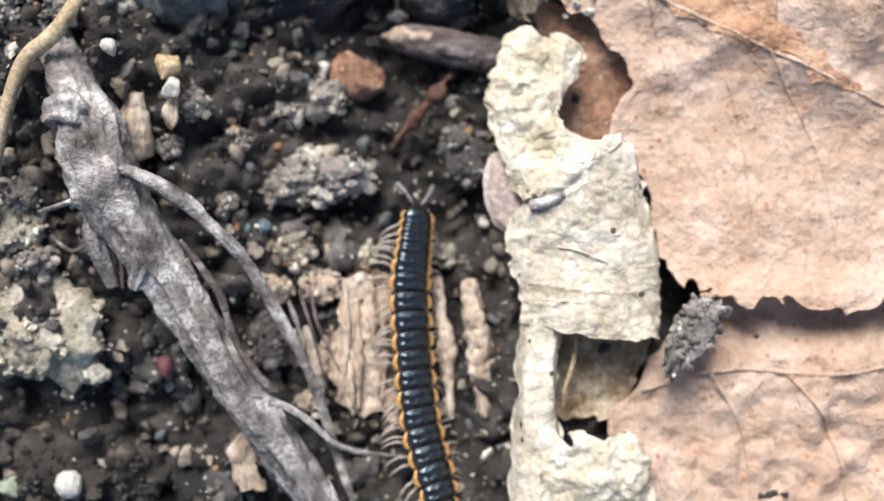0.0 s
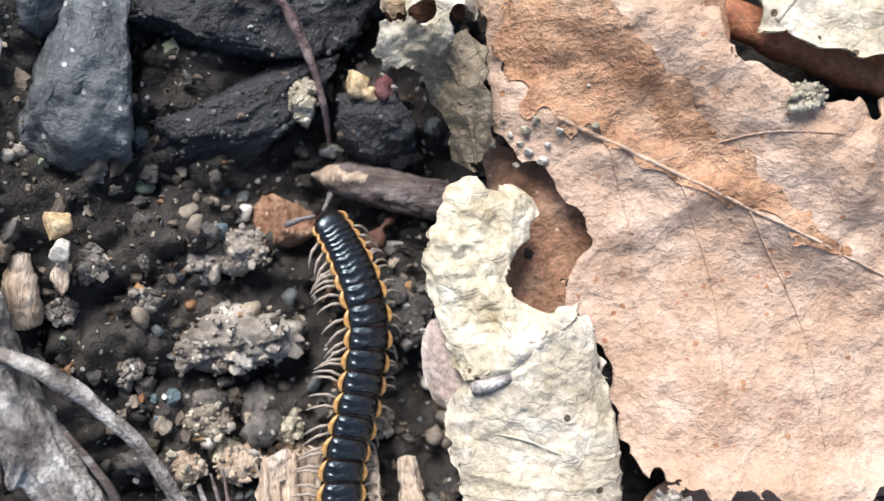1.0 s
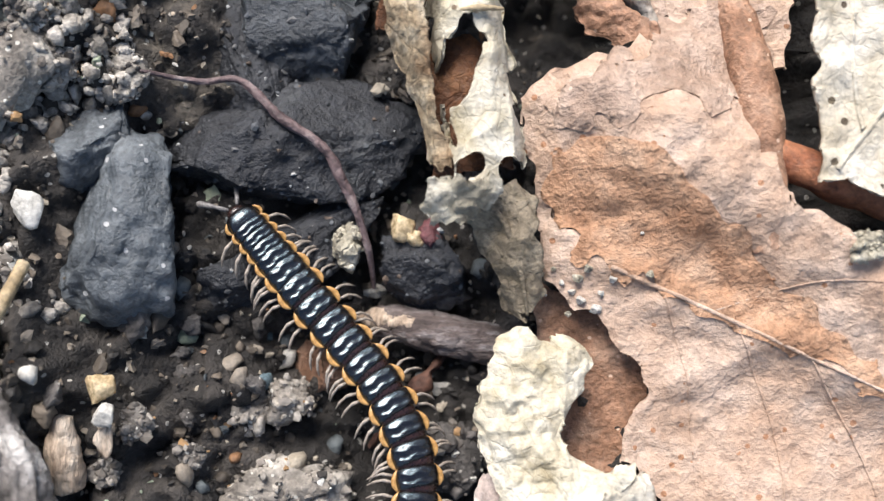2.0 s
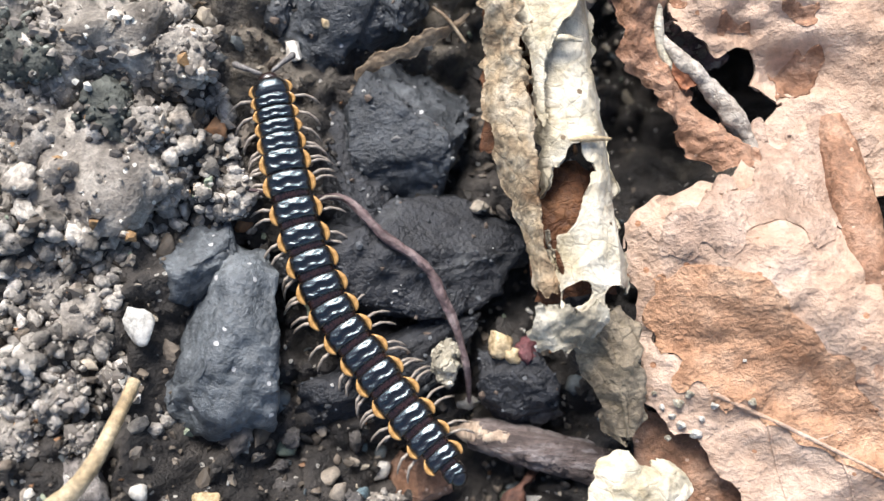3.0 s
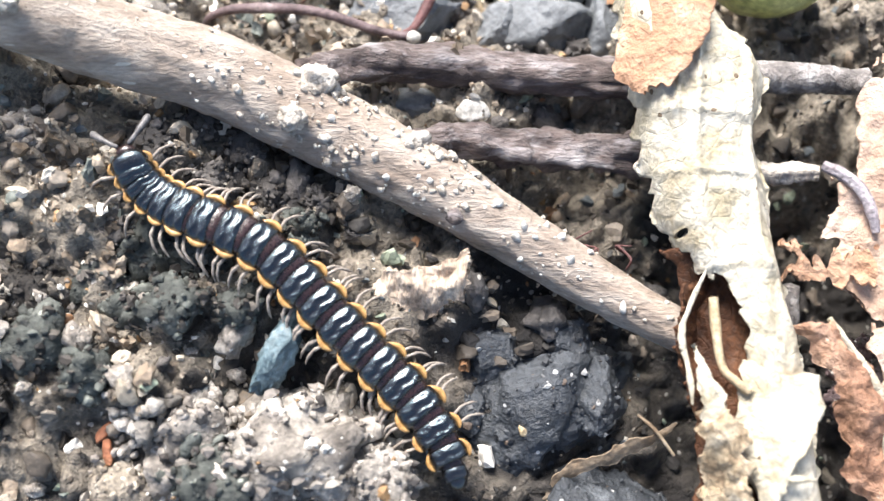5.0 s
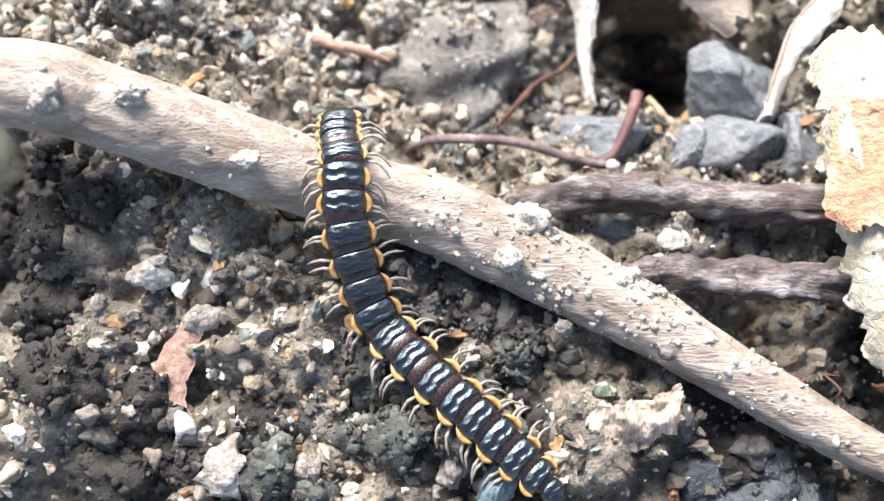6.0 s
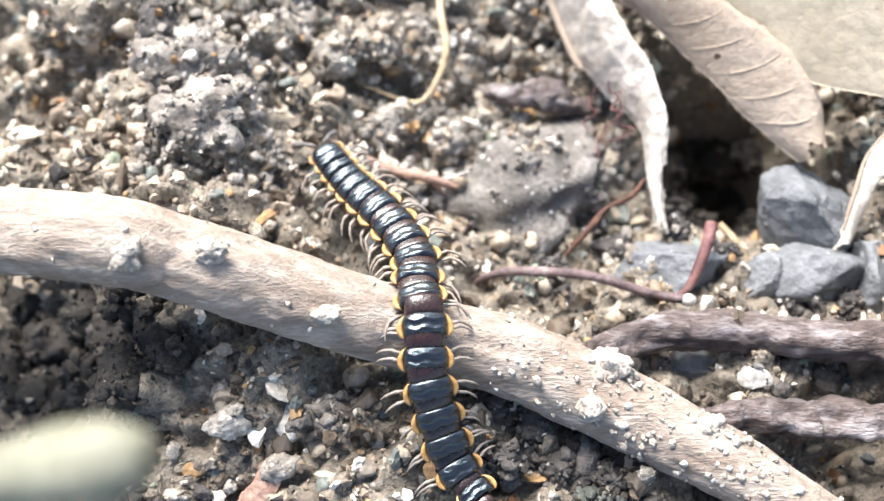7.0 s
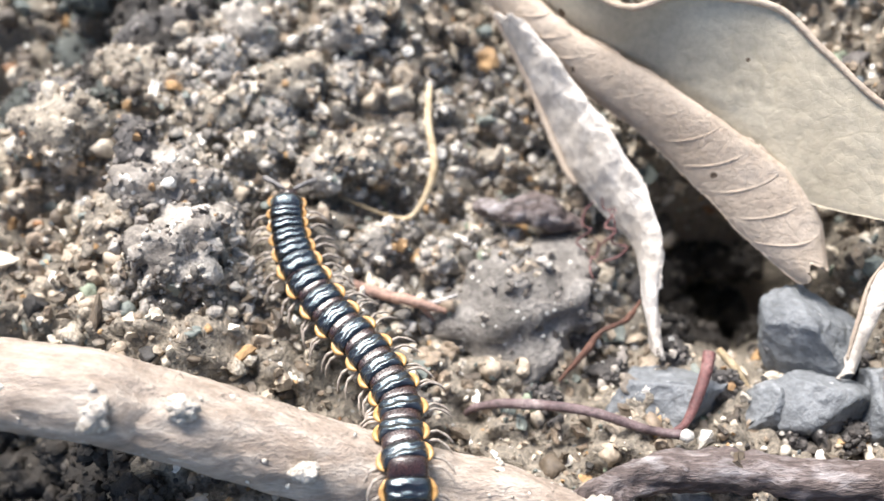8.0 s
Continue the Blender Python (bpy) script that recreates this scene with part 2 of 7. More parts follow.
# ---- materials ----
def surface(name, stops, size=4.0, fine=0.5, rough=(0.6, 0.9), bump=0.15, speck=None, island=None, veins=None, coat=0.0,
            through_light=0.0, spec=0.5, stretch=(1, 1, 1), patches=None, drift=None, uneven=None, grainy=(0.55, 1.35)):
    """A surface with colour at two scales. Sizes in millimetres. stops: (place, colour) rows; speck: (share, colour, size);
    island: colour rows that set loose grains apart; veins: (size, colour, share) for a net of veins; patches: (size, colour, share)."""
    ma = bpy.data.materials.new(name)
    ma.use_nodes = True
    nt = ma.node_tree
    n, link = nt.nodes, nt.links.new
    bsdf = n["Principled BSDF"]
    coord = n.new("ShaderNodeTexCoord")
    mm = n.new("ShaderNodeMapping")
    mm.inputs["Scale"].default_value = [1000 * s for s in stretch]
    link(coord.outputs["Object"], mm.inputs["Vector"])

    def noise_at(scale, detail=5, rough_=0.6):
        q = n.new("ShaderNodeTexNoise")
        q.inputs["Scale"].default_value, q.inputs["Detail"].default_value, q.inputs["Roughness"].default_value = 1 / scale, detail, rough_
        link(mm.outputs[0], q.inputs["Vector"])
        return q.outputs["Fac"]

    def ramp(value, rows, constant=False):
        q = n.new("ShaderNodeValToRGB")
        q.color_ramp.interpolation = "CONSTANT" if constant else "LINEAR"
        e = q.color_ramp.elements
        while len(e) < len(rows):
            e.new(0.5)
        for item, (at, colour) in zip(e, rows):
            item.position, item.color = at, (*colour, 1) if len(colour) == 3 else colour
        link(value, q.inputs[0])
        return q.outputs[0]

    def mixed(kind, share, a, b):
        q = n.new("ShaderNodeMix")
        q.data_type, q.blend_type = "RGBA", kind
        for k, item in ((0, share), (6, a), (7, b)):
            if isinstance(item, (int, float)):
                q.inputs[k].default_value = item
            elif isinstance(item, tuple):
                q.inputs[k].default_value = (*item, 1)
            else:
                link(item, q.inputs[k])
        return q.outputs[2]

    grey = lambda v: (v, v, v)  # noqa: E731
    broad, small = noise_at(size), noise_at(fine, 4, 0.65)
    colour = ramp(broad, stops)
    colour = mixed("MULTIPLY", 1.0, colour, ramp(small, [(0.3, grey(grainy[0])), (0.7, grey(grainy[1]))]))
    if drift:
        split = n.new("ShaderNodeSeparateXYZ")
        link(mm.outputs[0], split.inputs[0])
        total = noise_at(9, 3)
        for source, factor in ((split.outputs[0], drift[0]), (split.outputs[1], drift[1])):
            hold = n.new("ShaderNodeClamp")
            hold.inputs["Min"].default_value, hold.inputs["Max"].default_value = -60, 90
            link(source, hold.inputs[0])
            source = hold.outputs[0]
            q = n.new("ShaderNodeMath")
            q.operation = "MULTIPLY_ADD"
            link(source, q.inputs[0])
            q.inputs[1].default_value = factor
            link(total, q.inputs[2])
            total = q.outputs[0]
        colour = mixed("MIX", ramp(total, [(drift[2], grey(0)), (min(1, drift[2] + 0.5), grey(0.85))]), colour, mixed("MULTIPLY", 1.0, drift[3], ramp(small, [(0.3, grey(grainy[0] * 0.7)), (0.7, grey(grainy[1] * 1.1))])))
    if island:
        own = n.new("ShaderNodeNewGeometry")
        colour = mixed("MULTIPLY", 1.0, ramp(own.outputs["Random Per Island"], island, True), ramp(small, [(0.3, grey(0.65)), (0.7, grey(1.25))]))
    if uneven:
        own = n.new("ShaderNodeNewGeometry")
        colour = mixed("MULTIPLY", 1.0, colour, ramp(own.outputs["Random Per Island"], [(k / 10, grey(uneven[0] + (uneven[1] - uneven[0]) * ((k * 7) % 10) / 9)) for k in range(10)], True))
    for layer in patches if isinstance(patches, list) else [patches] if patches else []:
        layer = (*layer, 0.06)[:4]
        big = noise_at(layer[0], 4, 0.6)
        colour = mixed("MIX", ramp(big, [(1 - layer[2] - layer[3], grey(0)), (1 - layer[2] + layer[3], grey(1))]), colour, layer[1])
    if speck:
        v = n.new("ShaderNodeTexVoronoi")
        v.inputs["Scale"].default_value = 1 / speck[2]
        link(mm.outputs[0], v.inputs["Vector"])
        sep = n.new("ShaderNodeSeparateColor")
        link(v.outputs["Color"], sep.inputs[0])
        pick = n.new("ShaderNodeMath")
        pick.operation = "LESS_THAN"
        link(sep.outputs[0], pick.inputs[0])
        pick.inputs[1].default_value = speck[0]
        near = n.new("ShaderNodeMath")
        near.operation = "LESS_THAN"
        link(v.outputs["Distance"], near.inputs[0])
        near.inputs[1].default_value = 0.34
        both = n.new("ShaderNodeMath")
        both.operation = "MULTIPLY"
        link(pick.outputs[0], both.inputs[0])
        link(near.outputs[0], both.inputs[1])
        colour = mixed("MIX", both.outputs[0], colour, speck[1])
    height = mixed("ADD", 0.6, ramp(small, [(0, grey(0)), (1, grey(1))]), broad)
    if veins:
        warp = n.new("ShaderNodeTexNoise")
        warp.inputs["Scale"].default_value = 1 / (veins[0] * 1.4)
        link(mm.outputs[0], warp.inputs["Vector"])
        moved = n.new("ShaderNodeVectorMath")
        moved.operation = "MULTIPLY_ADD"
        link(warp.outputs["Color"], moved.inputs[0])
        moved.inputs[1].default_value = (veins[0] * 0.9,) * 3
        link(mm.outputs[0], moved.inputs[2])
        for scale, share in ((veins[0], veins[2]), (veins[0] * 0.36, veins[2] * 0.3)):
            v = n.new("ShaderNodeTexVoronoi")
            v.feature = "DISTANCE_TO_EDGE"
            v.inputs["Scale"].default_value = 1 / scale
            link(moved.outputs[0], v.inputs["Vector"])
            line = ramp(v.outputs["Distance"], [(0.0, grey(1)), (0.06, grey(0))])
            fade = mixed("MULTIPLY", 1.0, line, ramp(noise_at(size * 0.7, 2), [(0.35, grey(0)), (0.62, grey(share))]))
            colour = mixed("MIX", fade, colour, veins[1])
            height = mixed("SUBTRACT", 0.16, height, line)
    link(colour, bsdf.inputs["Base Color"])
    link(ramp(small, [(0.3, grey(rough[0])), (0.7, grey(rough[1]))]), bsdf.inputs["Roughness"])
    bsdf.inputs["Specular IOR Level"].default_value = spec
    bsdf.inputs["Coat Weight"].default_value = coat
    bsdf.inputs["Coat Roughness"].default_value = 0.12
    b = n.new("ShaderNodeBump")
    b.inputs["Strength"].default_value, b.inputs["Distance"].default_value = 0.9, bump * K
    link(height, b.inputs["Height"])
    link(b.outputs[0], bsdf.inputs["Normal"])
    if through_light:
        lit = n.new("ShaderNodeBsdfTranslucent")
        link(colour, lit.inputs["Color"])
        link(b.outputs[0], lit.inputs["Normal"])
        blend = n.new("ShaderNodeMixShader")
        blend.inputs[0].default_value = through_light
        link(bsdf.outputs[0], blend.inputs[1])
        link(lit.outputs[0], blend.inputs[2])
        link(blend.outputs[0], n["Material Output"].inputs["Surface"])
    return ma


SOIL = surface("soil", [(0.3, (0.013, 0.012, 0.012)), (0.5, (0.035, 0.031, 0.028)), (0.7, (0.10, 0.088, 0.078))], 4, 0.3, (0.55, 0.95), 0.5,
               speck=(0.06, (0.42, 0.40, 0.36), 0.4), drift=(-0.002, 0.010, 0.86, (0.30, 0.26, 0.205)))
GRAINS = surface("grains", [(0, (0.1, 0.1, 0.1)), (1, (0.2, 0.2, 0.2))], 3, 0.25, (0.45, 0.9), 0.1,
                 island=[(0.0, (0.03, 0.027, 0.024)), (0.2, (0.078, 0.064, 0.05)), (0.42, (0.15, 0.122, 0.094)), (0.62, (0.24, 0.205, 0.165)),
                         (0.77, (0.10, 0.115, 0.12)), (0.83, (0.34, 0.295, 0.23)), (0.90, (0.24, 0.125, 0.06)), (0.93, (0.62, 0.59, 0.53)), (0.97, (0.26, 0.30, 0.22))])
SAND = surface("sand", [(0, (0.1, 0.1, 0.1)), (1, (0.2, 0.2, 0.2))], 3, 0.25, (0.35, 0.85), 0.08,
               island=[(0.0, (0.11, 0.085, 0.06)), (0.17, (0.25, 0.195, 0.14)), (0.38, (0.40, 0.33, 0.25)), (0.57, (0.54, 0.47, 0.37)),
                       (0.73, (0.17, 0.19, 0.17)), (0.79, (0.66, 0.60, 0.50)), (0.88, (0.40, 0.25, 0.12)), (0.93, (0.78, 0.74, 0.66))])
SLATE_GRIT = surface("slate_grit", [(0, (0.1, 0.1, 0.1)), (1, (0.2, 0.2, 0.2))], 3, 0.25, (0.4, 0.8), 0.08,
                     island=[(0.0, (0.03, 0.033, 0.038)), (0.4, (0.08, 0.088, 0.098)), (0.72, (0.15, 0.15, 0.15)), (0.85, (0.12, 0.09, 0.07)), (0.93, (0.42, 0.42, 0.41))])
GRIT = surface("grit", [(0, (0.1, 0.1, 0.1)), (1, (0.2, 0.2, 0.2))], 3, 0.25, (0.45, 0.9), 0.08,
               island=[(0.0, (0.05, 0.044, 0.04)), (0.2, (0.12, 0.105, 0.09)), (0.5, (0.23, 0.205, 0.18)), (0.78, (0.34, 0.31, 0.27)), (0.88, (0.28, 0.17, 0.08)), (0.92, (0.68, 0.66, 0.6))])
CLOD = surface("clod", [(0.3, (0.12, 0.104, 0.088)), (0.48, (0.31, 0.278, 0.24)), (0.66, (0.55, 0.51, 0.45))], 2.2, 0.25, (0.6, 0.95), 0.2,
               speck=(0.10, (0.6, 0.58, 0.52), 0.38), uneven=(0.55, 1.4))
DRY_CLOD = surface("dry_clod", [(0.3, (0.13, 0.117, 0.10)), (0.48, (0.35, 0.32, 0.28)), (0.66, (0.60, 0.56, 0.505))], 1.6, 0.25, (0.6, 0.95), 0.25, uneven=(0.45, 1.4))
DARK_CLOD = surface("dark_clod", [(0.3, (0.045, 0.042, 0.04)), (0.55, (0.11, 0.10, 0.093)), (0.75, (0.2, 0.185, 0.17))], 2.5, 0.3, (0.6, 0.95), 0.25,
                    speck=(0.08, (0.42, 0.40, 0.36), 0.4), uneven=(0.55, 1.4))
GREEN_CLOD = surface("green_clod", [(0.3, (0.026, 0.03, 0.027)), (0.5, (0.078, 0.086, 0.076)), (0.7, (0.185, 0.197, 0.174))], 2.2, 0.3, (0.55, 0.9), 0.25,
                     speck=(0.04, (0.3, 0.32, 0.28), 0.4), uneven=(0.55, 1.4))
# near-black: shade in hollows is put into this soil's colour
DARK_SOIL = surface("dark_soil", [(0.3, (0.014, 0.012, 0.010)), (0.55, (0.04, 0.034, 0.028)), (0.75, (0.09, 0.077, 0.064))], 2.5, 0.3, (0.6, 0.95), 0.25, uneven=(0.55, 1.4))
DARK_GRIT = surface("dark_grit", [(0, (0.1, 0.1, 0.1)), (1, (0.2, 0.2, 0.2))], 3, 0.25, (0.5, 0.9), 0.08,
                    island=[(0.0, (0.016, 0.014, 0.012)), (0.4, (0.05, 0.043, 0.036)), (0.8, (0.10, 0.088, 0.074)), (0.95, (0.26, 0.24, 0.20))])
GREY_CLOD = surface("grey_clod", [(0.3, (0.115, 0.105, 0.094)), (0.52, (0.25, 0.23, 0.207)), (0.72, (0.40, 0.375, 0.345))], 2.2, 0.3, (0.6, 0.95), 0.3,
                    speck=(0.08, (0.5, 0.49, 0.45), 0.4), uneven=(0.55, 1.4))
SANDY_CLOD = surface("sandy_clod", [(0.3, (0.12, 0.10, 0.077)), (0.48, (0.32, 0.275, 0.215)), (0.66, (0.55, 0.49, 0.40))], 2.0, 0.25, (0.6, 0.95), 0.25,
                     speck=(0.12, (0.62, 0.58, 0.50), 0.4), uneven=(0.55, 1.4))
SLATE = surface("slate", [(0.3, (0.022, 0.026, 0.031)), (0.55, (0.062, 0.070, 0.080)), (0.75, (0.135, 0.15, 0.165))], 3.0, 0.3, (0.3, 0.62), 0.26,
                speck=(0.02, (0.5, 0.5, 0.5), 0.4), patches=(2.2, (0.06, 0.045, 0.035), 0.25))
BLUE_STONE = surface("blue_stone", [(0.3, (0.05, 0.058, 0.066)), (0.55, (0.115, 0.13, 0.143)), (0.75, (0.21, 0.23, 0.245))], 3.0, 0.3, (0.32, 0.62), 0.22,
                     speck=(0.02, (0.5, 0.5, 0.5), 0.4), patches=(2.0, (0.09, 0.07, 0.055), 0.22))
BLACK_STONE = surface("black_stone", [(0.3, (0.012, 0.013, 0.016)), (0.6, (0.035, 0.038, 0.045)), (0.8, (0.08, 0.085, 0.09))], 3, 0.35, (0.35, 0.7), 0.34)
PALE_SLATE = surface("pale_slate", [(0.3, (0.11, 0.119, 0.127)), (0.55, (0.18, 0.192, 0.202)), (0.75, (0.28, 0.293, 0.302))], 2.5, 0.3, (0.45, 0.75), 0.16,
                     speck=(0.02, (0.5, 0.5, 0.5), 0.4), grainy=(0.7, 1.2))
GREY_STONE = surface("grey_stone", [(0.3, (0.09, 0.095, 0.1)), (0.6, (0.17, 0.175, 0.18)), (0.8, (0.27, 0.27, 0.265))], 3, 0.3, (0.55, 0.85), 0.15,
                     speck=(0.03, (0.6, 0.6, 0.58), 0.35))
QUARTZ = surface("quartz", [(0.3, (0.55, 0.53, 0.48)), (0.7, (0.82, 0.80, 0.75))], 1.5, 0.3, (0.2, 0.5), 0.08, through_light=0.25)
AMBER = surface("amber_quartz", [(0.3, (0.55, 0.40, 0.22)), (0.7, (0.80, 0.68, 0.46))], 1.2, 0.3, (0.15, 0.4), 0.06, through_light=0.3)
MAROON = surface("maroon_grain", [(0.3, (0.08, 0.025, 0.03)), (0.7, (0.22, 0.085, 0.09))], 1.0, 0.2, (0.4, 0.8), 0.15)
BROWN_LEAF = surface("brown_leaf", [(0.3, (0.48, 0.315, 0.22)), (0.48, (0.555, 0.395, 0.295)), (0.66, (0.665, 0.51, 0.41))], 3.0, 0.4, (0.5, 0.8), 0.3,
                     through_light=0.15, patches=[(2.4, (0.52, 0.34, 0.235), 0.32, 0.14), (0.9, (0.25, 0.125, 0.065), 0.27, 0.05)], speck=(0.05, (0.44, 0.23, 0.13), 0.45), grainy=(0.78, 1.17))
FADED_LEAF = surface("faded_leaf", [(0.3, (0.31, 0.205, 0.148)), (0.5, (0.43, 0.305, 0.232)), (0.68, (0.57, 0.43, 0.345))], 2.2, 0.4, (0.5, 0.8), 0.4,
                     through_light=0.12, grainy=(0.7, 1.22))
STAINED_LEAF = surface("stained_leaf", [(0.3, (0.19, 0.115, 0.06)), (0.5, (0.40, 0.31, 0.20)), (0.7, (0.62, 0.55, 0.43))], 2.2, 0.35, (0.55, 0.85), 0.2,
                       veins=(1.6, (0.16, 0.09, 0.045), 0.4), through_light=0.12)
WORN_LEAF = surface("worn_leaf", [(0.3, (0.34, 0.175, 0.095)), (0.5, (0.50, 0.29, 0.175)), (0.68, (0.64, 0.425, 0.29))], 2.2, 0.4, (0.5, 0.8), 0.42,
                    through_light=0.12, grainy=(0.7, 1.22))
RUST_LEAF = surface("rust_leaf", [(0.3, (0.21, 0.105, 0.06)), (0.5, (0.36, 0.20, 0.125)), (0.68, (0.52, 0.34, 0.24))], 2.5, 0.4, (0.5, 0.8), 0.3,
                    through_light=0.1, speck=(0.05, (0.62, 0.44, 0.33), 0.35))
PALE_CRUMB = surface("pale_crumb", [(0.3, (0.20, 0.175, 0.125)), (0.5, (0.42, 0.385, 0.30)), (0.7, (0.66, 0.63, 0.54))], 1.8, 0.3, (0.6, 0.9), 0.25, uneven=(0.55, 1.4))
PALE_LEAF = surface("pale_leaf", [(0.3, (0.42, 0.36, 0.265)), (0.5, (0.64, 0.575, 0.46)), (0.7, (0.80, 0.755, 0.66))], 2.2, 0.35, (0.55, 0.85), 0.15,
                    veins=(2.4, (0.42, 0.34, 0.20), 0.25), through_light=0.15, speck=(0.04, (0.10, 0.075, 0.05), 0.55), grainy=(0.7, 1.22))
ROLL_LEAF = surface("roll_leaf", [(0.3, (0.40, 0.34, 0.22)), (0.46, (0.60, 0.54, 0.41)), (0.66, (0.74, 0.70, 0.60))], 2.4, 0.4, (0.5, 0.85), 0.17,
                    veins=(2.6, (0.36, 0.28, 0.16), 0.4), through_light=0.15, patches=(4.0, (0.42, 0.32, 0.19), 0.3, 0.12), speck=(0.025, (0.17, 0.12, 0.075), 0.4), grainy=(0.7, 1.22))
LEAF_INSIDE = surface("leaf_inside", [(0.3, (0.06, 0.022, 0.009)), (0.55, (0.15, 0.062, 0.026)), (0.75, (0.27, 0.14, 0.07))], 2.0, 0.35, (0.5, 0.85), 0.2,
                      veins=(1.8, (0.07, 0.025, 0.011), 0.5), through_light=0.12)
PINK_LEAF = surface("pink_leaf", [(0.3, (0.44, 0.34, 0.29)), (0.5, (0.56, 0.46, 0.41)), (0.7, (0.66, 0.57, 0.52))], 3, 0.4, (0.5, 0.8), 0.1, through_light=0.15)
OLIVE_LEAF = surface("olive_leaf", [(0.3, (0.15, 0.118, 0.08)), (0.55, (0.30, 0.25, 0.18)), (0.75, (0.45, 0.39, 0.30))], 3, 0.3, (0.6, 0.9), 0.18,
                     veins=(1.6, (0.10, 0.08, 0.04), 0.5), through_light=0.15)
TAN_LEAF = surface("tan_leaf", [(0.3, (0.46, 0.365, 0.28)), (0.5, (0.56, 0.465, 0.37)), (0.7, (0.65, 0.56, 0.47))], 8, 0.45, (0.42, 0.7), 0.1,
                   veins=(1.5, (0.52, 0.40, 0.28), 0.25), through_light=0.3, speck=(0.015, (0.10, 0.07, 0.05), 0.7), grainy=(0.84, 1.12))
GREEN_TAN = surface("green_tan_leaf", [(0.3, (0.43, 0.37, 0.27)), (0.5, (0.50, 0.44, 0.335)), (0.7, (0.57, 0.515, 0.405))], 9, 0.5, (0.4, 0.65), 0.04,
                    veins=(1.8, (0.46, 0.39, 0.25), 0.2), through_light=0.18, speck=(0.02, (0.12, 0.08, 0.05), 0.8), grainy=(0.84, 1.12))
GREY_LEAF = surface("grey_leaf", [(0.3, (0.34, 0.29, 0.24)), (0.55, (0.52, 0.47, 0.41)), (0.75, (0.70, 0.66, 0.60))], 3.5, 0.35, (0.55, 0.85), 0.14,
                    veins=(1.3, (0.2, 0.15, 0.11), 0.4), through_light=0.1)
WHITE_LEAF = surface("white_leaf", [(0.3, (0.44, 0.39, 0.33)), (0.5, (0.62, 0.57, 0.51)), (0.7, (0.78, 0.74, 0.69))], 4, 0.4, (0.45, 0.75), 0.1,
                     veins=(1.6, (0.36, 0.30, 0.25), 0.2), through_light=0.2, grainy=(0.84, 1.12))
PALE_WART = surface("pale_wart", [(0.3, (0.36, 0.31, 0.255)), (0.5, (0.52, 0.47, 0.405)), (0.7, (0.68, 0.64, 0.57))], 0.8, 0.2, (0.6, 0.9), 0.2)
BARK = surface("bark", [(0.3, (0.245, 0.19, 0.148)), (0.48, (0.365, 0.30, 0.245)), (0.68, (0.50, 0.435, 0.37))], 1.6, 0.22, (0.6, 0.9), 0.2,
               speck=(0.03, (0.66, 0.62, 0.55), 0.5), patches=(3.0, (0.50, 0.44, 0.375), 0.28, 0.14), stretch=(0.4, 1.6, 1.6), grainy=(0.7, 1.22))
# the pale patches paint white highlights into the bark's colour
DARK_BARK = surface("dark_bark", [(0.3, (0.045, 0.033, 0.03)), (0.5, (0.13, 0.10, 0.092)), (0.7, (0.33, 0.29, 0.28))], 1.4, 0.22, (0.5, 0.85), 0.3,
                    patches=(1.8, (0.50, 0.47, 0.47), 0.36, 0.1), stretch=(0.45, 1.5, 1.5))
GREY_ROOT = surface("grey_root", [(0.3, (0.06, 0.053, 0.048)), (0.5, (0.25, 0.228, 0.215)), (0.66, (0.64, 0.615, 0.59))], 1.8, 0.28, (0.6, 0.9), 0.35,
                    patches=(3.0, (0.40, 0.36, 0.30), 0.25))
LILAC_BARK = surface("lilac_bark", [(0.3, (0.20, 0.165, 0.17)), (0.5, (0.37, 0.33, 0.35)), (0.7, (0.56, 0.52, 0.54))], 1.2, 0.2, (0.5, 0.8), 0.15)
PURPLE_ROOT = surface("purple_root", [(0.3, (0.06, 0.038, 0.04)), (0.55, (0.16, 0.112, 0.112)), (0.75, (0.34, 0.28, 0.27))], 1.2, 0.2, (0.45, 0.8), 0.1)
TAN_ROOT = surface("tan_root", [(0.3, (0.30, 0.22, 0.12)), (0.6, (0.50, 0.40, 0.26)), (0.8, (0.64, 0.56, 0.42))], 1.6, 0.25, (0.5, 0.8), 0.08)
RED_ROOT = surface("red_root", [(0.3, (0.07, 0.026, 0.026)), (0.6, (0.17, 0.075, 0.07)), (0.8, (0.32, 0.19, 0.17))], 1.2, 0.2, (0.5, 0.8), 0.1)
WOOD = surface("pale_wood", [(0.3, (0.32, 0.23, 0.165)), (0.5, (0.54, 0.425, 0.325)), (0.7, (0.74, 0.64, 0.53))], 1.6, 0.3, (0.6, 0.9), 0.3, stretch=(2.0, 0.5, 1.2))
ORANGE_BARK = surface("orange_bark", [(0.3, (0.20, 0.065, 0.03)), (0.6, (0.38, 0.16, 0.08)), (0.8, (0.5, 0.27, 0.16))], 2, 0.3, (0.55, 0.85), 0.15)
RUST_ROOT = surface("rust_root", [(0.3, (0.05, 0.022, 0.015)), (0.6, (0.125, 0.058, 0.038)), (0.8, (0.25, 0.14, 0.095))], 1.2, 0.25, (0.6, 0.9), 0.15)
PINK_FLAKE = surface("pink_flake", [(0.3, (0.26, 0.15, 0.11)), (0.6, (0.42, 0.27, 0.21)), (0.8, (0.55, 0.40, 0.33))], 2.5, 0.3, (0.5, 0.8), 0.12)
FRUIT = surface("green_fruit", [(0.3, (0.36, 0.40, 0.10)), (0.7, (0.58, 0.58, 0.24))], 4, 0.5, (0.35, 0.5), 0.04)
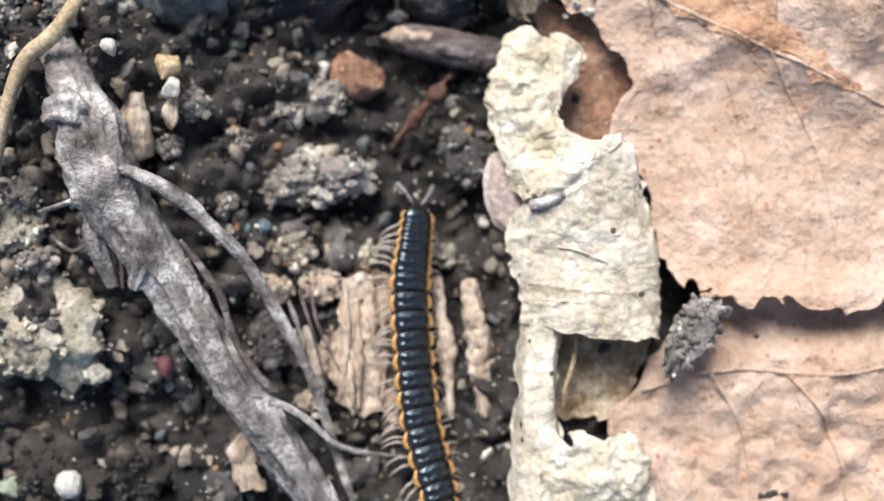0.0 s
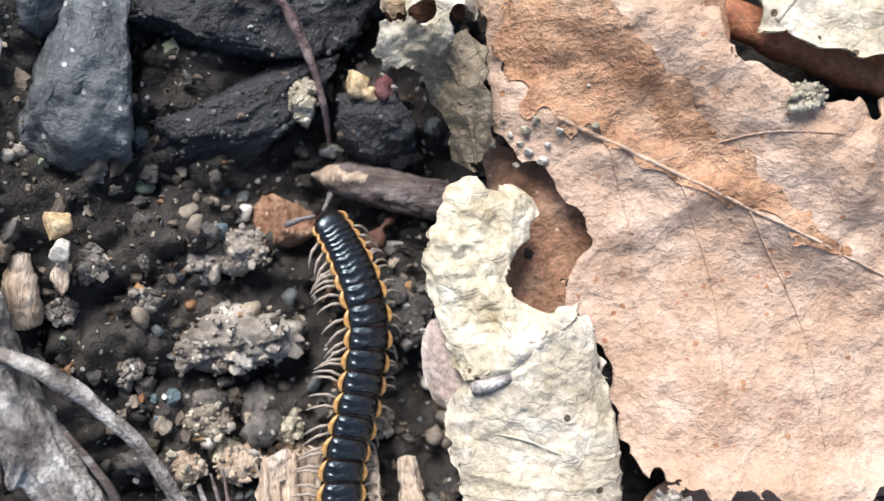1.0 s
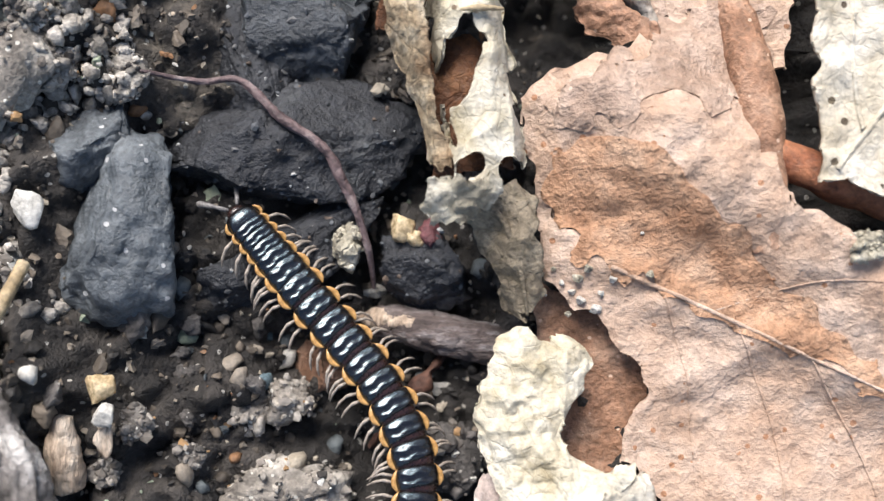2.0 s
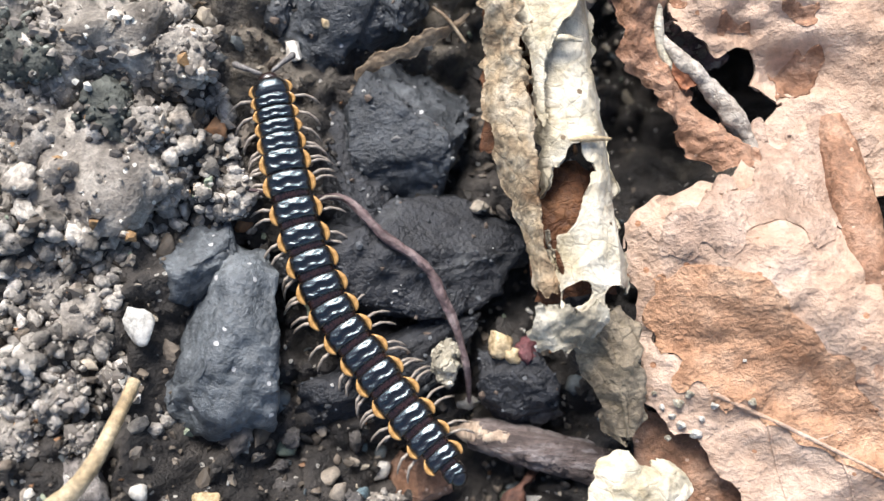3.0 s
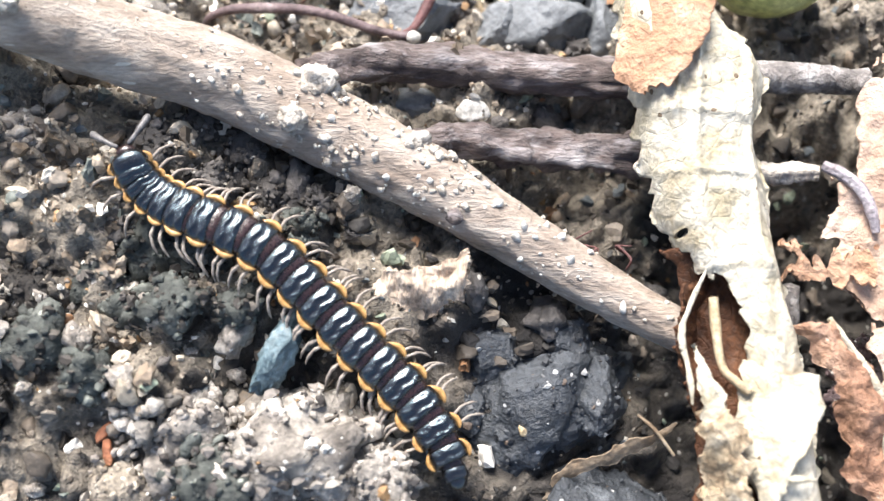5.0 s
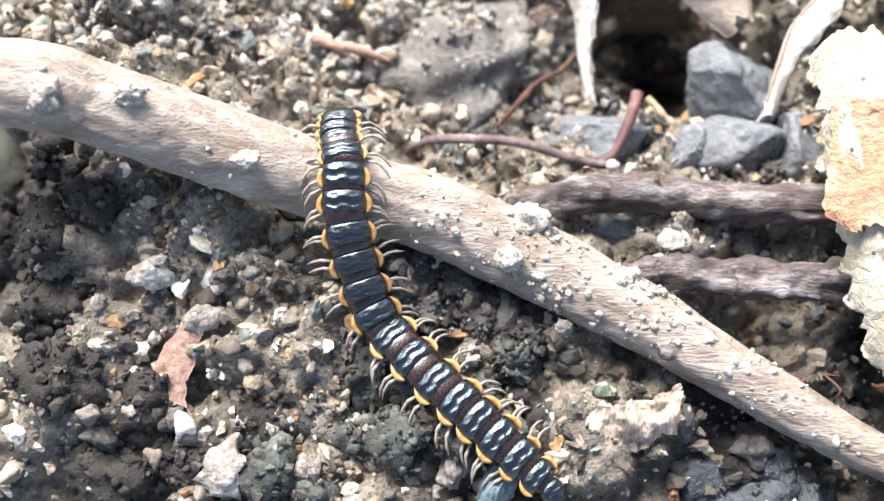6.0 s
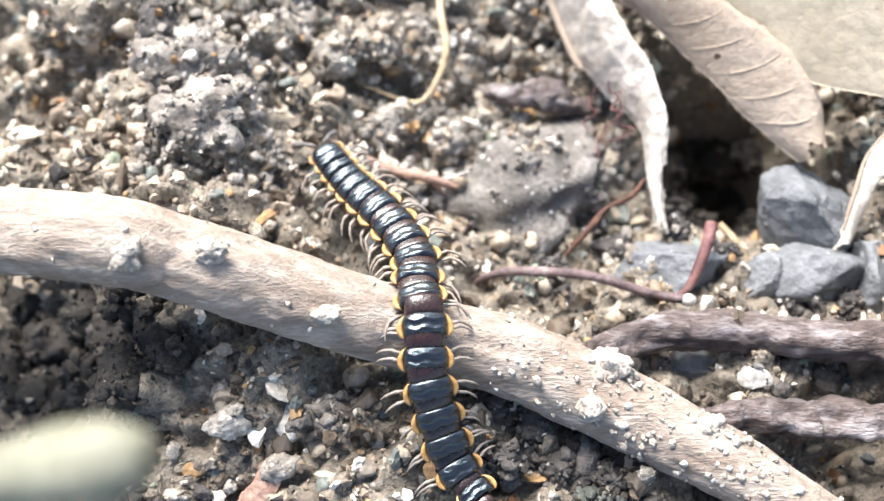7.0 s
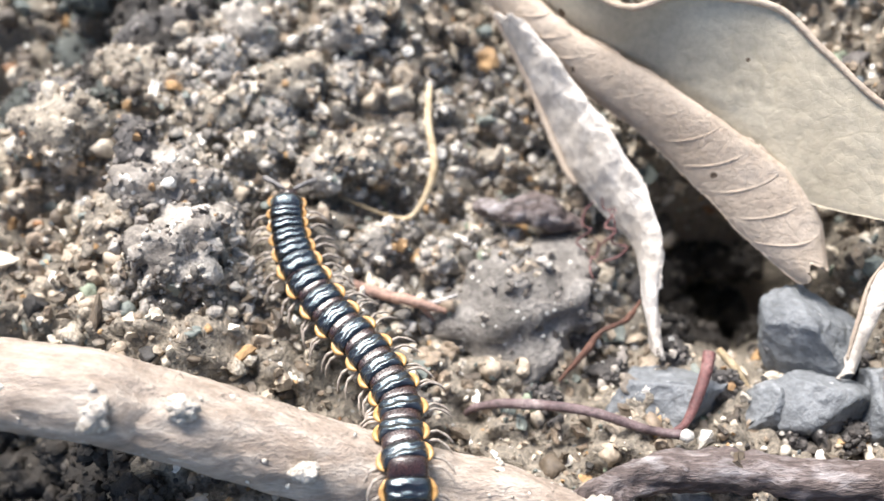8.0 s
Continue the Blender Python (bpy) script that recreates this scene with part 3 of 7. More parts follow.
TEAL = surface("teal_stone", [(0.3, (0.05, 0.085, 0.10)), (0.55, (0.14, 0.205, 0.23)), (0.75, (0.34, 0.41, 0.43))], 0.8, 0.25, (0.4, 0.7), 0.15)
MEMBRANE = surface("membrane", [(0.3, (0.22, 0.15, 0.09)), (0.6, (0.44, 0.35, 0.25)), (0.8, (0.66, 0.60, 0.52))], 1.4, 0.25, (0.35, 0.7), 0.06, through_light=0.35)
SHELL = surface("black_shell", [(0.3, (0.005, 0.004, 0.004)), (0.7, (0.013, 0.010, 0.010))], 0.8, 0.12, (0.13, 0.26), 0.03, coat=0.7, spec=0.75)
SHELL.node_tree.nodes["Principled BSDF"].inputs["Coat Roughness"].default_value = 0.13
SHELL.node_tree.nodes["Principled BSDF"].inputs["Specular Tint"].default_value = (0.58, 0.84, 0.98, 1)
SHELL_FRONT = surface("maroon_shell", [(0.3, (0.012, 0.006, 0.005)), (0.7, (0.036, 0.014, 0.011))], 0.6, 0.1, (0.2, 0.35), 0.02, coat=0.5)
KEEL = surface("yellow_keel", [(0.3, (0.45, 0.23, 0.07)), (0.7, (0.62, 0.37, 0.14))], 0.5, 0.1, (0.3, 0.45), 0.015, coat=0.3, through_light=0.1)
LEG = surface("leg", [(0.3, (0.27, 0.225, 0.185)), (0.7, (0.50, 0.44, 0.38))], 0.5, 0.1, (0.35, 0.55), 0.01, through_light=0.25)
FEELER = surface("feeler", [(0.3, (0.06, 0.056, 0.056)), (0.7, (0.20, 0.19, 0.185))], 0.4, 0.1, (0.4, 0.6), 0.01)

# ---- the millipede's way ----
TRAIL = spline([
    (3, -23, 2), (1.5, -18, 2), (0.3, -13.5, 2), (-0.8, -9.3, 2), (-1.2, -5, 2), (-1.15, -1.5, 2), (-0.6, 1, 2), (-0.15, 3.5, 2), (0, 6, 2),
    (-0.7, 8.4, 2), (-1.9, 10.6, 2), (-3.5, 12.6, 2), (-5.4, 14.9, 2.2), (-7.4, 17.5, 2.6), (-9.2, 20, 3.1), (-10.4, 22.8, 3.6),
    (-11.3, 25.7, 4.1), (-12, 28.8, 4.6), (-12.7, 31.7, 5.1), (-13.6, 34.3, 5.8)] + [
    (-15.3, 37, 6.5), (-17.4, 39.3, 7.2), (-19.8, 41.4, 7.9), (-22.2, 43.1, 8.5), (-25.2, 44.4, 8.7),
    (-27.2, 45.8, 8.7), (-28.1, 47.8, 9.9), (-28.6, 50.3, 11.5), (-28.7, 52.8, 12.1), (-29.2, 54.3, 11.4), (-29.8, 56.4, 9.9), (-31.8, 59.0, 8.4),
    (-34.3, 61.4, 7.5), (-36.3, 64.0, 7.1), (-37.3, 66.6, 7.0), (-37.4, 68.8, 7.0), (-37.4, 72.5, 7.0)], 1200)
TRAIL_S = np.r_[0, np.cumsum(np.linalg.norm(np.diff(TRAIL, axis=0), axis=1))]

# ---- ground ----
MOUND_X, MOUND_Y, MOUND_WIDE = (-45, -31, -17, -3, 12), (-12, 4, 20, 36, 50, 64, 80), 9.5
MOUNDS = ((0, 0, 0.8, 3.2, 6.3, 8.0, 1.8), (0.4, 1.7, 2.1, 1.8, 3.1, -3.8, -1.6), (-0.5, 2.9, 3.3, 3.0, 0.9, 0, -1.2),
          (-0.5, -2.7, -1.7, -1.5, 1.0, -1.5, -2.1), (0.7, 0.6, 1.4, -2.0, 0.4, -0.4, -0.4))


PITS = ((3.0, 2, 40, 6), (4.0, 8, 31, 6), (4.5, 5, 47, 6), (15.0, -14, 68.3, 4.8), (9.0, -13, 64.8, 3.4), (6.5, -51, 52.5, 6.0), (2.0, 1, 11, 4), (2.5, -4.5, 13.5, 3.5), (2.0, -15, 19, 6), (1.8, -6, 21, 6), (1.8, -7, 31, 6), (2.6, -37.6, 45.6, 5.0), (2.5, -10.5, 64, 3.5), (2.2, -20, 60, 3), (3.0, -8.0, 46.6, 3.0))


def lie(x, y):
    """The broad lie of the ground."""
    z = np.zeros_like(x)
    for cx, column in zip(MOUND_X, MOUNDS):
        for cy, high in zip(MOUND_Y, column):
            z = z + high * np.exp(-((x - cx) ** 2 + (y - cy) ** 2) / (2 * MOUND_WIDE ** 2))
    return z


def soil_height(x, y):
    """The ground with its clods and crumbs, kept clear under the trail."""
    flat = np.stack([x, y, 0 * x], 1)
    z = lie(x, y) - 1.6 + 1.1 * fbm(flat / 7, 3, 3)
    for dip, cx, cy, wide in PITS:
        z = z - dip * np.exp(-((x - cx) ** 2 + (y - cy) ** 2) / wide ** 2)
    z = z + 2.0 * np.abs(fbm(flat / 4.5, 8, 2)) + 1.25 * np.abs(fbm(flat / 1.7, 9, 3)) + 0.75 * np.abs(fbm(flat / 0.9, 10, 2))
    wx, wy = x + 0.5 * value_noise(flat / 1.1, 40), y + 0.5 * value_noise(flat / 1.1, 41)
    f1, f2, own = cells(wx / 3.4, wy / 3.4, 5)
    z = z + 0.7 * own * np.sqrt(np.maximum(0, 1 - (f1 / 0.72) ** 2))
    f1, f2, own = cells(wx / 1.25, wy / 1.25, 6)
    z = z + 0.45 * own * np.sqrt(np.maximum(0, 1 - (f1 / 0.72) ** 2))
    f1, f2, own = cells(x / 0.7, y / 0.7, 7)
    z = z + 0.3 * own * np.sqrt(np.maximum(0, 1 - (f1 / 0.75) ** 2))
    far = 1 / (1 + np.exp(np.clip(-(y - 57 - 0.25 * (x + 30)) / 2.0, -40, 40))) / (1 + np.exp(np.clip((x + 22) / 2.5, -40, 40)))
    f1, f2, own = cells(wx / 2.3, wy / 2.3, 15)
    z = z + far * (1.5 * (0.35 + own) * np.sqrt(np.maximum(0, 1 - (f1 / 0.7) ** 2)) - 0.9)
    best, way = np.full(x.shape, 99.0), np.zeros(x.shape)
    for px, py, pz in TRAIL[::14]:
        d = np.hypot(x - px, y - py)
        way = np.where(d < best, pz, way)
        best = np.minimum(d, best)
    return z - np.maximum(0, z - (way - 1.15)) * np.exp(-(best / 2.2) ** 4)


def spread(lo, hi, step, far):
    """Places along one axis: even within, wider and wider outside."""
    out, d, place = [], step, 0.0
    while place < far:
        d *= 1.22
        place += d
        out.append(place)
    return np.r_[[lo - q for q in out[::-1]], np.arange(lo, hi, step), [hi + q for q in out]]


def ground():
    xs, ys = spread(-60, 13, 0.275, 6000), spread(-17, 95, 0.275, 6000)
    x, y = np.meshgrid(xs, ys, indexing="ij")
    z = soil_height(x.ravel(), y.ravel())
    i = np.arange(len(xs) * len(ys)).reshape(len(xs), len(ys))
    quads = np.stack([i[:-1, :-1], i[1:, :-1], i[1:, 1:], i[:-1, 1:]], -1).reshape(-1, 4)
    thing("ground", "dark damp crumbly garden soil with pale specks", "soil", me=mesh_from("ground", np.stack([x.ravel(), y.ravel(), z], 1), quads, SOIL), kind="structure")


ground()


def height_at(x, y):
    return float(soil_height(np.array([float(x)]), np.array([float(y)]))[0])


def crumb_bank(level, count, seed):
    """Angular crumbs of about unit size, rough all over."""
    return [stone_shape((1, 0.85, 0.75), seed + k, level, 10, lumps=0.3, grain=0.13, cracks=0.05)[0] for k in range(count)]


CRUMBS = {level: crumb_bank(level, 14, 800 + 40 * level) for level in (1, 2, 3)}


def crumbs_at(places, sizes, level, rng):
    """Turned copies of the crumbs at places, as vertices and faces."""
    n = len(places)
    q, r = np.linalg.qr(rng.normal(size=(n, 3, 3)))
    pick = np.array(CRUMBS[level])[rng.randint(0, 14, n)] * sizes[:, None, None] * rng.uniform(0.75, 1.25, (n, 1, 3))
    v, f = ICO[level]
    return (np.einsum("nij,nkj->nki", q, pick) + places[:, None]).reshape(-1, 3), (f[None] + (np.arange(n) * len(v))[:, None, None]).reshape(-1, 3)


def loose(name, label, material, count, lo, hi, seed, level, where, few=2.4, lumpy=False, area=(-62, 20, -16, 97)):
    """Loose grains past counting, lying on the soil: one object."""
    rng = np.random.RandomState(seed)
    x, y = rng.uniform(area[0], area[1], count * 5), rng.uniform(area[2], area[3], count * 5)
    # two hollows get no grains, to keep them dark like the shade there
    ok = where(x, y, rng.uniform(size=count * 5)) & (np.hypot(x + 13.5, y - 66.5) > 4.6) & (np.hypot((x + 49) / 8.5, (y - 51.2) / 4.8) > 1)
    ok &= ~((x > 7) & (y < 55)) & ~((x < -28) & (y < 22)) & ~((x < -36) & (y < 34)) & ~((x > 2) & (y > 70))
    x, y = x[ok][:count], y[ok][:count]
    n = len(x)
    r = lo * (hi / lo) ** (rng.uniform(size=n) ** few)
    z = soil_height(x, y) + 0.2 * r
    if lumpy:
        q, faces = crumbs_at(np.stack([x, y, z], 1), r, level, rng)
        thing(name, label, "soil", me=mesh_from(name, q, faces, material), kind="stuff")
        return
    v, f = ICO[level]
    shapes = grit_shapes(level, 24, seed, 8, 0.5)
    pick = rng.randint(0, 24, n)
    q = shapes[pick] * (r[:, None] * rng.uniform(0.55, 1.4, (n, 3)))[:, None]
    a = rng.uniform(0, 6.28, n)
    c, s = np.cos(a)[:, None], np.sin(a)[:, None]
    q = np.stack([q[..., 0] * c - q[..., 1] * s, q[..., 0] * s + q[..., 1] * c, q[..., 2]], -1) + np.stack([x, y, z], 1)[:, None]
    faces = (f[None] + (np.arange(n) * len(v))[:, None, None]).reshape(-1, 3)
    thing(name, label, "soil", me=mesh_from(name, q.reshape(-1, 3), faces, material, False), kind="stuff")


def sandy(x, y):
    """How sandy the soil is, from 0 to 1; lowered to darken shaded places."""
    flat = np.stack([x, y, 0 * x], 1)
    # less pale sand here imitates shade between leaves, below the twig and upslope
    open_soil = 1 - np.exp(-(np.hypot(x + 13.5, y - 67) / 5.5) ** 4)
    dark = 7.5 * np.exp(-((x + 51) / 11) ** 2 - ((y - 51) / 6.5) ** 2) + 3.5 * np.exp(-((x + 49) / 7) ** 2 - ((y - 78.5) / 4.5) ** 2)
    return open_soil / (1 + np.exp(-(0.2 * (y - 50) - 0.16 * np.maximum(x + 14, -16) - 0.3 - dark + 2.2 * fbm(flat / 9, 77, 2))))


loose("soil_crumbs", "dark grey and brown soil crumbs", GRAINS, 1800, 0.27, 0.6, 1, 2, lambda x, y, u: u > sandy(x, y) * 0.75 + 0.25 * (x > -20) * (y < 40) + 0.45 * (x < -6) * (y < -1), 1.5)
def clear_of_trail(x, y, gap):
    return np.min([np.hypot(x - px, y - py) for px, py, pz in TRAIL[::10]], axis=0) > gap


loose("coarse_crumbs", "grey-brown lumpy soil crumbs", GRAINS, 420, 0.5, 1.05, 21, 3, lambda x, y, u: (u > 0.35 * sandy(x, y)) & clear_of_trail(x, y, 2.6) & ((x < -12) | (y > 44)), 1.6, True)
loose("dark_crumbs", "dark brown lumpy soil crumbs", GRAINS, 260, 0.4, 0.95, 25, 2, lambda x, y, u: (x > -24) & (x < 6) & (y < 26) & clear_of_trail(x, y, 2.1), 1.6, True)
loose("coarse_grains", "pale lumpy sandy crumbs", SAND, 320, 0.45, 0.95, 23, 2, lambda x, y, u: (u < sandy(x, y) * 0.9) & clear_of_trail(x, y, 2.4), 1.6, True)
loose("small_crumbs", "small dark grey and brown soil crumbs", GRAINS, 4900, 0.13, 0.27, 11, 1, lambda x, y, u: u > sandy(x, y) * 0.75 + 0.25 * (x > -20) * (y < 40) + 0.45 * (x < -6) * (y < -1), 1.3)
loose("soil_dust", "fine dark soil grains", GRAINS, 2600, 0.06, 0.2, 2, 1, lambda x, y, u: u > sandy(x, y) * 0.6 + 0.4 * (x < -6) * (y < -1))
loose("sand_grains", "pale sand grains among the soil", SAND, 2900, 0.27, 0.72, 3, 2, lambda x, y, u: u < sandy(x, y) * 0.9, 1.3)
loose("small_grains", "small pale sand grains among the soil", SAND, 8600, 0.13, 0.28, 13, 1, lambda x, y, u: u < sandy(x, y) * 0.9, 1.3)
loose("sand_dust", "fine pale sand grains among the soil", SAND, 2600, 0.05, 0.2, 4, 1, lambda x, y, u: u < sandy(x, y) * 0.9 + 0.02)
loose("dry_crumbs", "pale grey crumbs of dry soil", DRY_CLOD, 2000, 0.2, 0.7, 27, 2, lambda x, y, u: clear_of_trail(x, y, 2.2) & (np.hypot((x + 14.9) / 4.6, (y - 19.2) / 5.2) > 1), 1.5, True, (-29, -13.5, 14, 36))
loose("dry_sand", "pale lumps of dry sand", DRY_CLOD, 950, 0.28, 0.65, 29, 2, lambda x, y, u: clear_of_trail(x, y, 2.0) & (u < 1.2 - 0.02 * (x + 46)), 1.5, True, (-46, -19, 61, 81))
loose("dry_sand", "small pale grains of dry sand", DRY_CLOD, 2600, 0.12, 0.3, 31, 1, lambda x, y, u: clear_of_trail(x, y, 1.8) & (u < 1.2 - 0.02 * (x + 46)), 1.5, True, (-46, -19, 61, 81))


# ---- stones and clods ----
def grit_on(ob, v, grains, seed, material, label, scale=1.0):
    """Small grains stuck over the upper side of a thing."""
    rng = np.random.RandomState(seed)
    sv, sf = ICO[1]
    up = np.flatnonzero(v[:, 2] > -0.2)
    grains = int(grains * 1.6)
    shapes = grit_shapes(1, 24, seed, 3, 0.5)
    size = scale * 0.09 * 5.0 ** (rng.uniform(size=grains) ** 1.7)
    out = shapes[rng.randint(0, 24, grains)] * (size[:, None] * rng.uniform(0.7, 1.3, (grains, 3)))[:, None] + v[rng.choice(up, grains)][:, None]
    faces = (sf[None] + (np.arange(grains) * len(sv))[:, None, None]).reshape(-1, 3)
    part("grit", mesh_from("grit", out.reshape(-1, 3), faces, material, False), ob, label)["kind"] = "stuff"


def stone(label, x, y, z, radii, seed, material, turn=0.0, name="stone", category="stone", cuts=7, level=5, **more):
    big = level == 5
    if big:
        more = {"grain": 0.06, "cracks": 0.07, "lumps": 0.22, **more}
        cuts += 5
    v, f = stone_shape([q * (1.18 if big else 1) for q in radii], seed, level, cuts, turn=turn, **more)
    ob = thing(name, label, category, (x, y, z), mesh_from(name, v, f, material))
    if big and material not in (PALE_SLATE, BLUE_STONE):
        grit_on(ob, v, int(18 * max(radii)), seed, SLATE_GRIT, "dark grit stuck to the stone", 0.55)
    return ob


def clod(label, x, y, z, radii, seed, material, turn=0.0, grains=360, grain_material=None, crumbs=1.0, **more):
    """A lump of soil: a core with crumbs of several sizes pressed into it."""
    core, f = clod_shape([0.86 * q for q in radii], seed, 4 if max(radii) > 2.3 else 3, turn=turn, **more)
    rng = np.random.RandomState(seed + 7)
    v, faces, base = [core], [f], len(core)
    up = core[core[:, 2] > -0.25 * radii[2]]
    wide = max(radii)
    for count, lo, hi, detail in ((int(3 + 1.5 * wide), 0.20 * wide ** 0.5, 0.52 * wide ** 0.5, 3 if wide > 2.5 else 2), (int(14 + 8 * wide), 0.16, 0.38, 2), (int(26 + 22 * wide), 0.09, 0.2, 1)):
        count = int(count * crumbs)
        size = lo * (hi / lo) ** rng.uniform(size=count)
        place = up[rng.randint(0, len(up), count)] * (1 + rng.uniform(-0.06, 0.05, (count, 1)))
        q, k = crumbs_at(place, size, detail, rng)
        v.append(q)
        faces.append(k + base)
        base += len(q)
    v = np.vstack(v)
    ob = thing("clod", label, "clod", (x, y, z), mesh_from("clod", v, np.vstack(faces), material))
    if grains:
        grit_on(ob, v[v[:, 2] > 0], int(grains * 0.5), seed, grain_material or GRIT, "pale grit stuck to the clod", 0.85)
    return ob


stone("large blue-grey stone with cracks, worn round", -14.8, 18.3, 2.6, (3.9, 4.1, 3.0), 11, BLUE_STONE, 12, cuts=0, lumps=0.16, grain=0.045, cracks=0.08)
stone("small blocky blue-grey stone against a larger one", -15.6, 22.3, 2.9, (2.5, 2.3, 2.6), 12, BLUE_STONE, 8, cuts=3, lumps=0.1, grain=0.045, cracks=0.08)
stone("long black stone ridge half buried in soil", -6.8, 17.2, 0.0, (6.0, 2.3, 2.2), 13, BLACK_STONE, 27)
stone("black wet stone under the edge of a leaf", 0.4, 16.2, -0.9, (2.7, 2.1, 2.0), 14, BLACK_STONE, -15)
stone("flat blackish stone half buried in soil", -7.6, 22.8, 0.6, (6.6, 4.2, 2.6), 15, BLACK_STONE, 10, cuts=10)
stone("broad charcoal-grey stone slab with cracks", -9.2, 37.0, 0.2, (5.2, 4.3, 2.7), 16, SLATE, 20, cuts=14, lumps=0.12)
for k, (x, y, z, a, b, turn) in enumerate([(-11.6, 38.6, 2.2, 2.3, 1.7, 20), (-8.0, 39.4, 2.0, 2.1, 1.5, -15), (-6.3, 36.6, 1.8, 1.7, 2.0, 10), (-9.9, 35.4, 1.9, 2.0, 1.5, 40), (-8.6, 37.3, 2.6, 1.7, 1.4, 0), (-12.6, 36.4, 1.9, 1.2, 1.6, 15)]):
    stone("angular charcoal-grey piece of a cracked stone", x, y, z, (a, b, 1.25), 570 + k, SLATE, turn, cuts=18, lumps=0.06, grain=0.05, cracks=0.03)
stone("charcoal-grey stone beside a rolled leaf", -5.8, 29.4, 0.0, (3.6, 4.2, 2.7), 17, SLATE, 0, cuts=9)
stone("narrow dark stone in the soil", -9.3, 28.2, 0.2, (2.6, 6.0, 2.4), 18, BLACK_STONE, 20, cuts=9)
clod("pale grey knobbly clod beside a stone", -14.2, 25.7, 3.9, (1.1, 1.4, 1.0), 19, DRY_CLOD, -20, grains=60)
stone("dark grey stone under a leaf tip", -9.0, 61.4, -1.4, (3.0, 3.0, 2.5), 20, PALE_SLATE, 10, cuts=6, lumps=0.14, grain=0.03, cracks=0.03)
stone("blue-grey stone behind a side branch", -17.2, 57.7, 0.4, (3.2, 2.0, 2.4), 21, PALE_SLATE, 5, cuts=6, lumps=0.14, grain=0.03, cracks=0.03)
stone("small dark blue-grey angular stone", -11.8, 56.9, -0.2, (1.8, 1.6, 1.8), 22, PALE_SLATE, 20, cuts=6, lumps=0.14, grain=0.03, cracks=0.03)
stone("blue-grey stone beside a side branch", -8.7, 57.7, -0.5, (2.4, 2.3, 2.1), 23, PALE_SLATE, -10, cuts=6, lumps=0.14, grain=0.03, cracks=0.03)
stone("pale grey stone under a leaf edge", -5.4, 57.5, -0.8, (1.6, 2.3, 1.8), 24, PALE_SLATE, 0, cuts=6, lumps=0.14, grain=0.03, cracks=0.03)
stone("grey-blue stone below two side branches", -15.8, 51.8, 1.2, (2.4, 1.2, 1.3), 25, PALE_SLATE, -10, cuts=6, lumps=0.14, grain=0.045, cracks=0.03)
stone("grey stone beside a tan leaf", 0.5, 76.0, 0.5, (4.5, 5.5, 3.0), 26, GREY_STONE, 30)
stone("white angular flake on crumbly soil", -36.3, 48.1, 8.7, (0.9, 1.15, 0.5), 33, QUARTZ, -15, level=3)
stone("round orange-brown grain on a stone", -9.9, 34.9, 3.2, (0.3, 0.34, 0.3), 34, AMBER, 0, name="grain", category="grain", level=3)
stone("small teal-grey rough stone", -21.6, 37.9, 6.8, (1.05, 2.2, 0.9), 27, TEAL, -28, cuts=8, grain=0.16, level=4)
stone("thin white angular stone chip", -18.35, 19.2, 5.6, (0.95, 1.15, 0.35), 28, QUARTZ, 10, cuts=12, level=3)
stone("white stone on the soil", -12.75, 51.3, 3.4, (0.95, 0.75, 0.8), 29, QUARTZ, -20, level=3)
stone("translucent amber quartz grain", -0.75, 18.55, 0.9, (0.75, 0.85, 0.7), 30, AMBER, 20, name="quartz_grain", category="grain", level=3)
stone("translucent cream quartz grain", -0.2, 17.9, 0.9, (0.6, 0.5, 0.6), 31, AMBER, 0, name="quartz_grain", category="grain", level=3)
stone("maroon crumbly grain on a black stone", 0.75, 18.2, 0.8, (0.75, 0.8, 0.7), 32, MAROON, 0, name="grain", category="grain", level=3, grain=0.15)
clod("grey clod of pressed sand and soil", -7.6, 5.0, 0.2, (4.0, 1.9, 1.8), 41, CLOD, 12, grains=270)
clod("small pale grey knobbly clod", -8.9, 9.0, 0.6, (1.5, 1.0, 1.0), 42, CLOD, 10, grains=48)
clod("small rounded grey soil clod", -6.7, 9.6, 0.6, (1.25, 1.25, 1.1), 43, CLOD, 0, grains=30)
clod("white crumbly lump beside a thin root", -3.5, 17.5, 1.2, (0.8, 1.3, 0.7), 44, PALE_CRUMB, -10, grains=50, grain_material=PALE_CRUMB, crumbs=0.4)
clod("pale crumbly mound of soil", -20.8, 33.0, 5.2, (4.6, 3.2, 2.9), 45, CLOD, 20, grains=390)
clod("pale crumbly lump of soil", -17.0, 32.6, 4.6, (2.2, 2.2, 2.0), 46, CLOD, 0, grains=120)
clod("grey crumbly lump of soil", -21.5, 26.0, 4.6, (4.2, 4.6, 2.6), 47, CLOD, 0, grains=360)
clod("pale crumbly lump of soil beside a stone", -21.3, 19.6, 4.2, (2.4, 2.6, 2.2), 48, CLOD, 0, grains=180)
clod("dark grey gritty lump of soil", -25.8, 63.2, -0.6, (6.2, 5.0, 3.0), 49, GREY_CLOD, 15, grains=200, crumb=0.10, size=0.25, crumbs=0.6)
clod("dark greenish crumbly lump of soil", -29.5, 40.0, 5.5, (2.6, 2.2, 2.2), 50, GREEN_CLOD, 0, grains=150)
clod("dark greenish lump of soil with pale grains", -27.5, 36.2, 4.8, (3.4, 2.2, 2.0), 51, GREEN_CLOD, 10, grains=180)
clod("dark damp crumbly lump of soil", -31.2, 44.8, 6.5, (2.6, 2.4, 2.0), 52, DARK_CLOD, 0, grains=150)
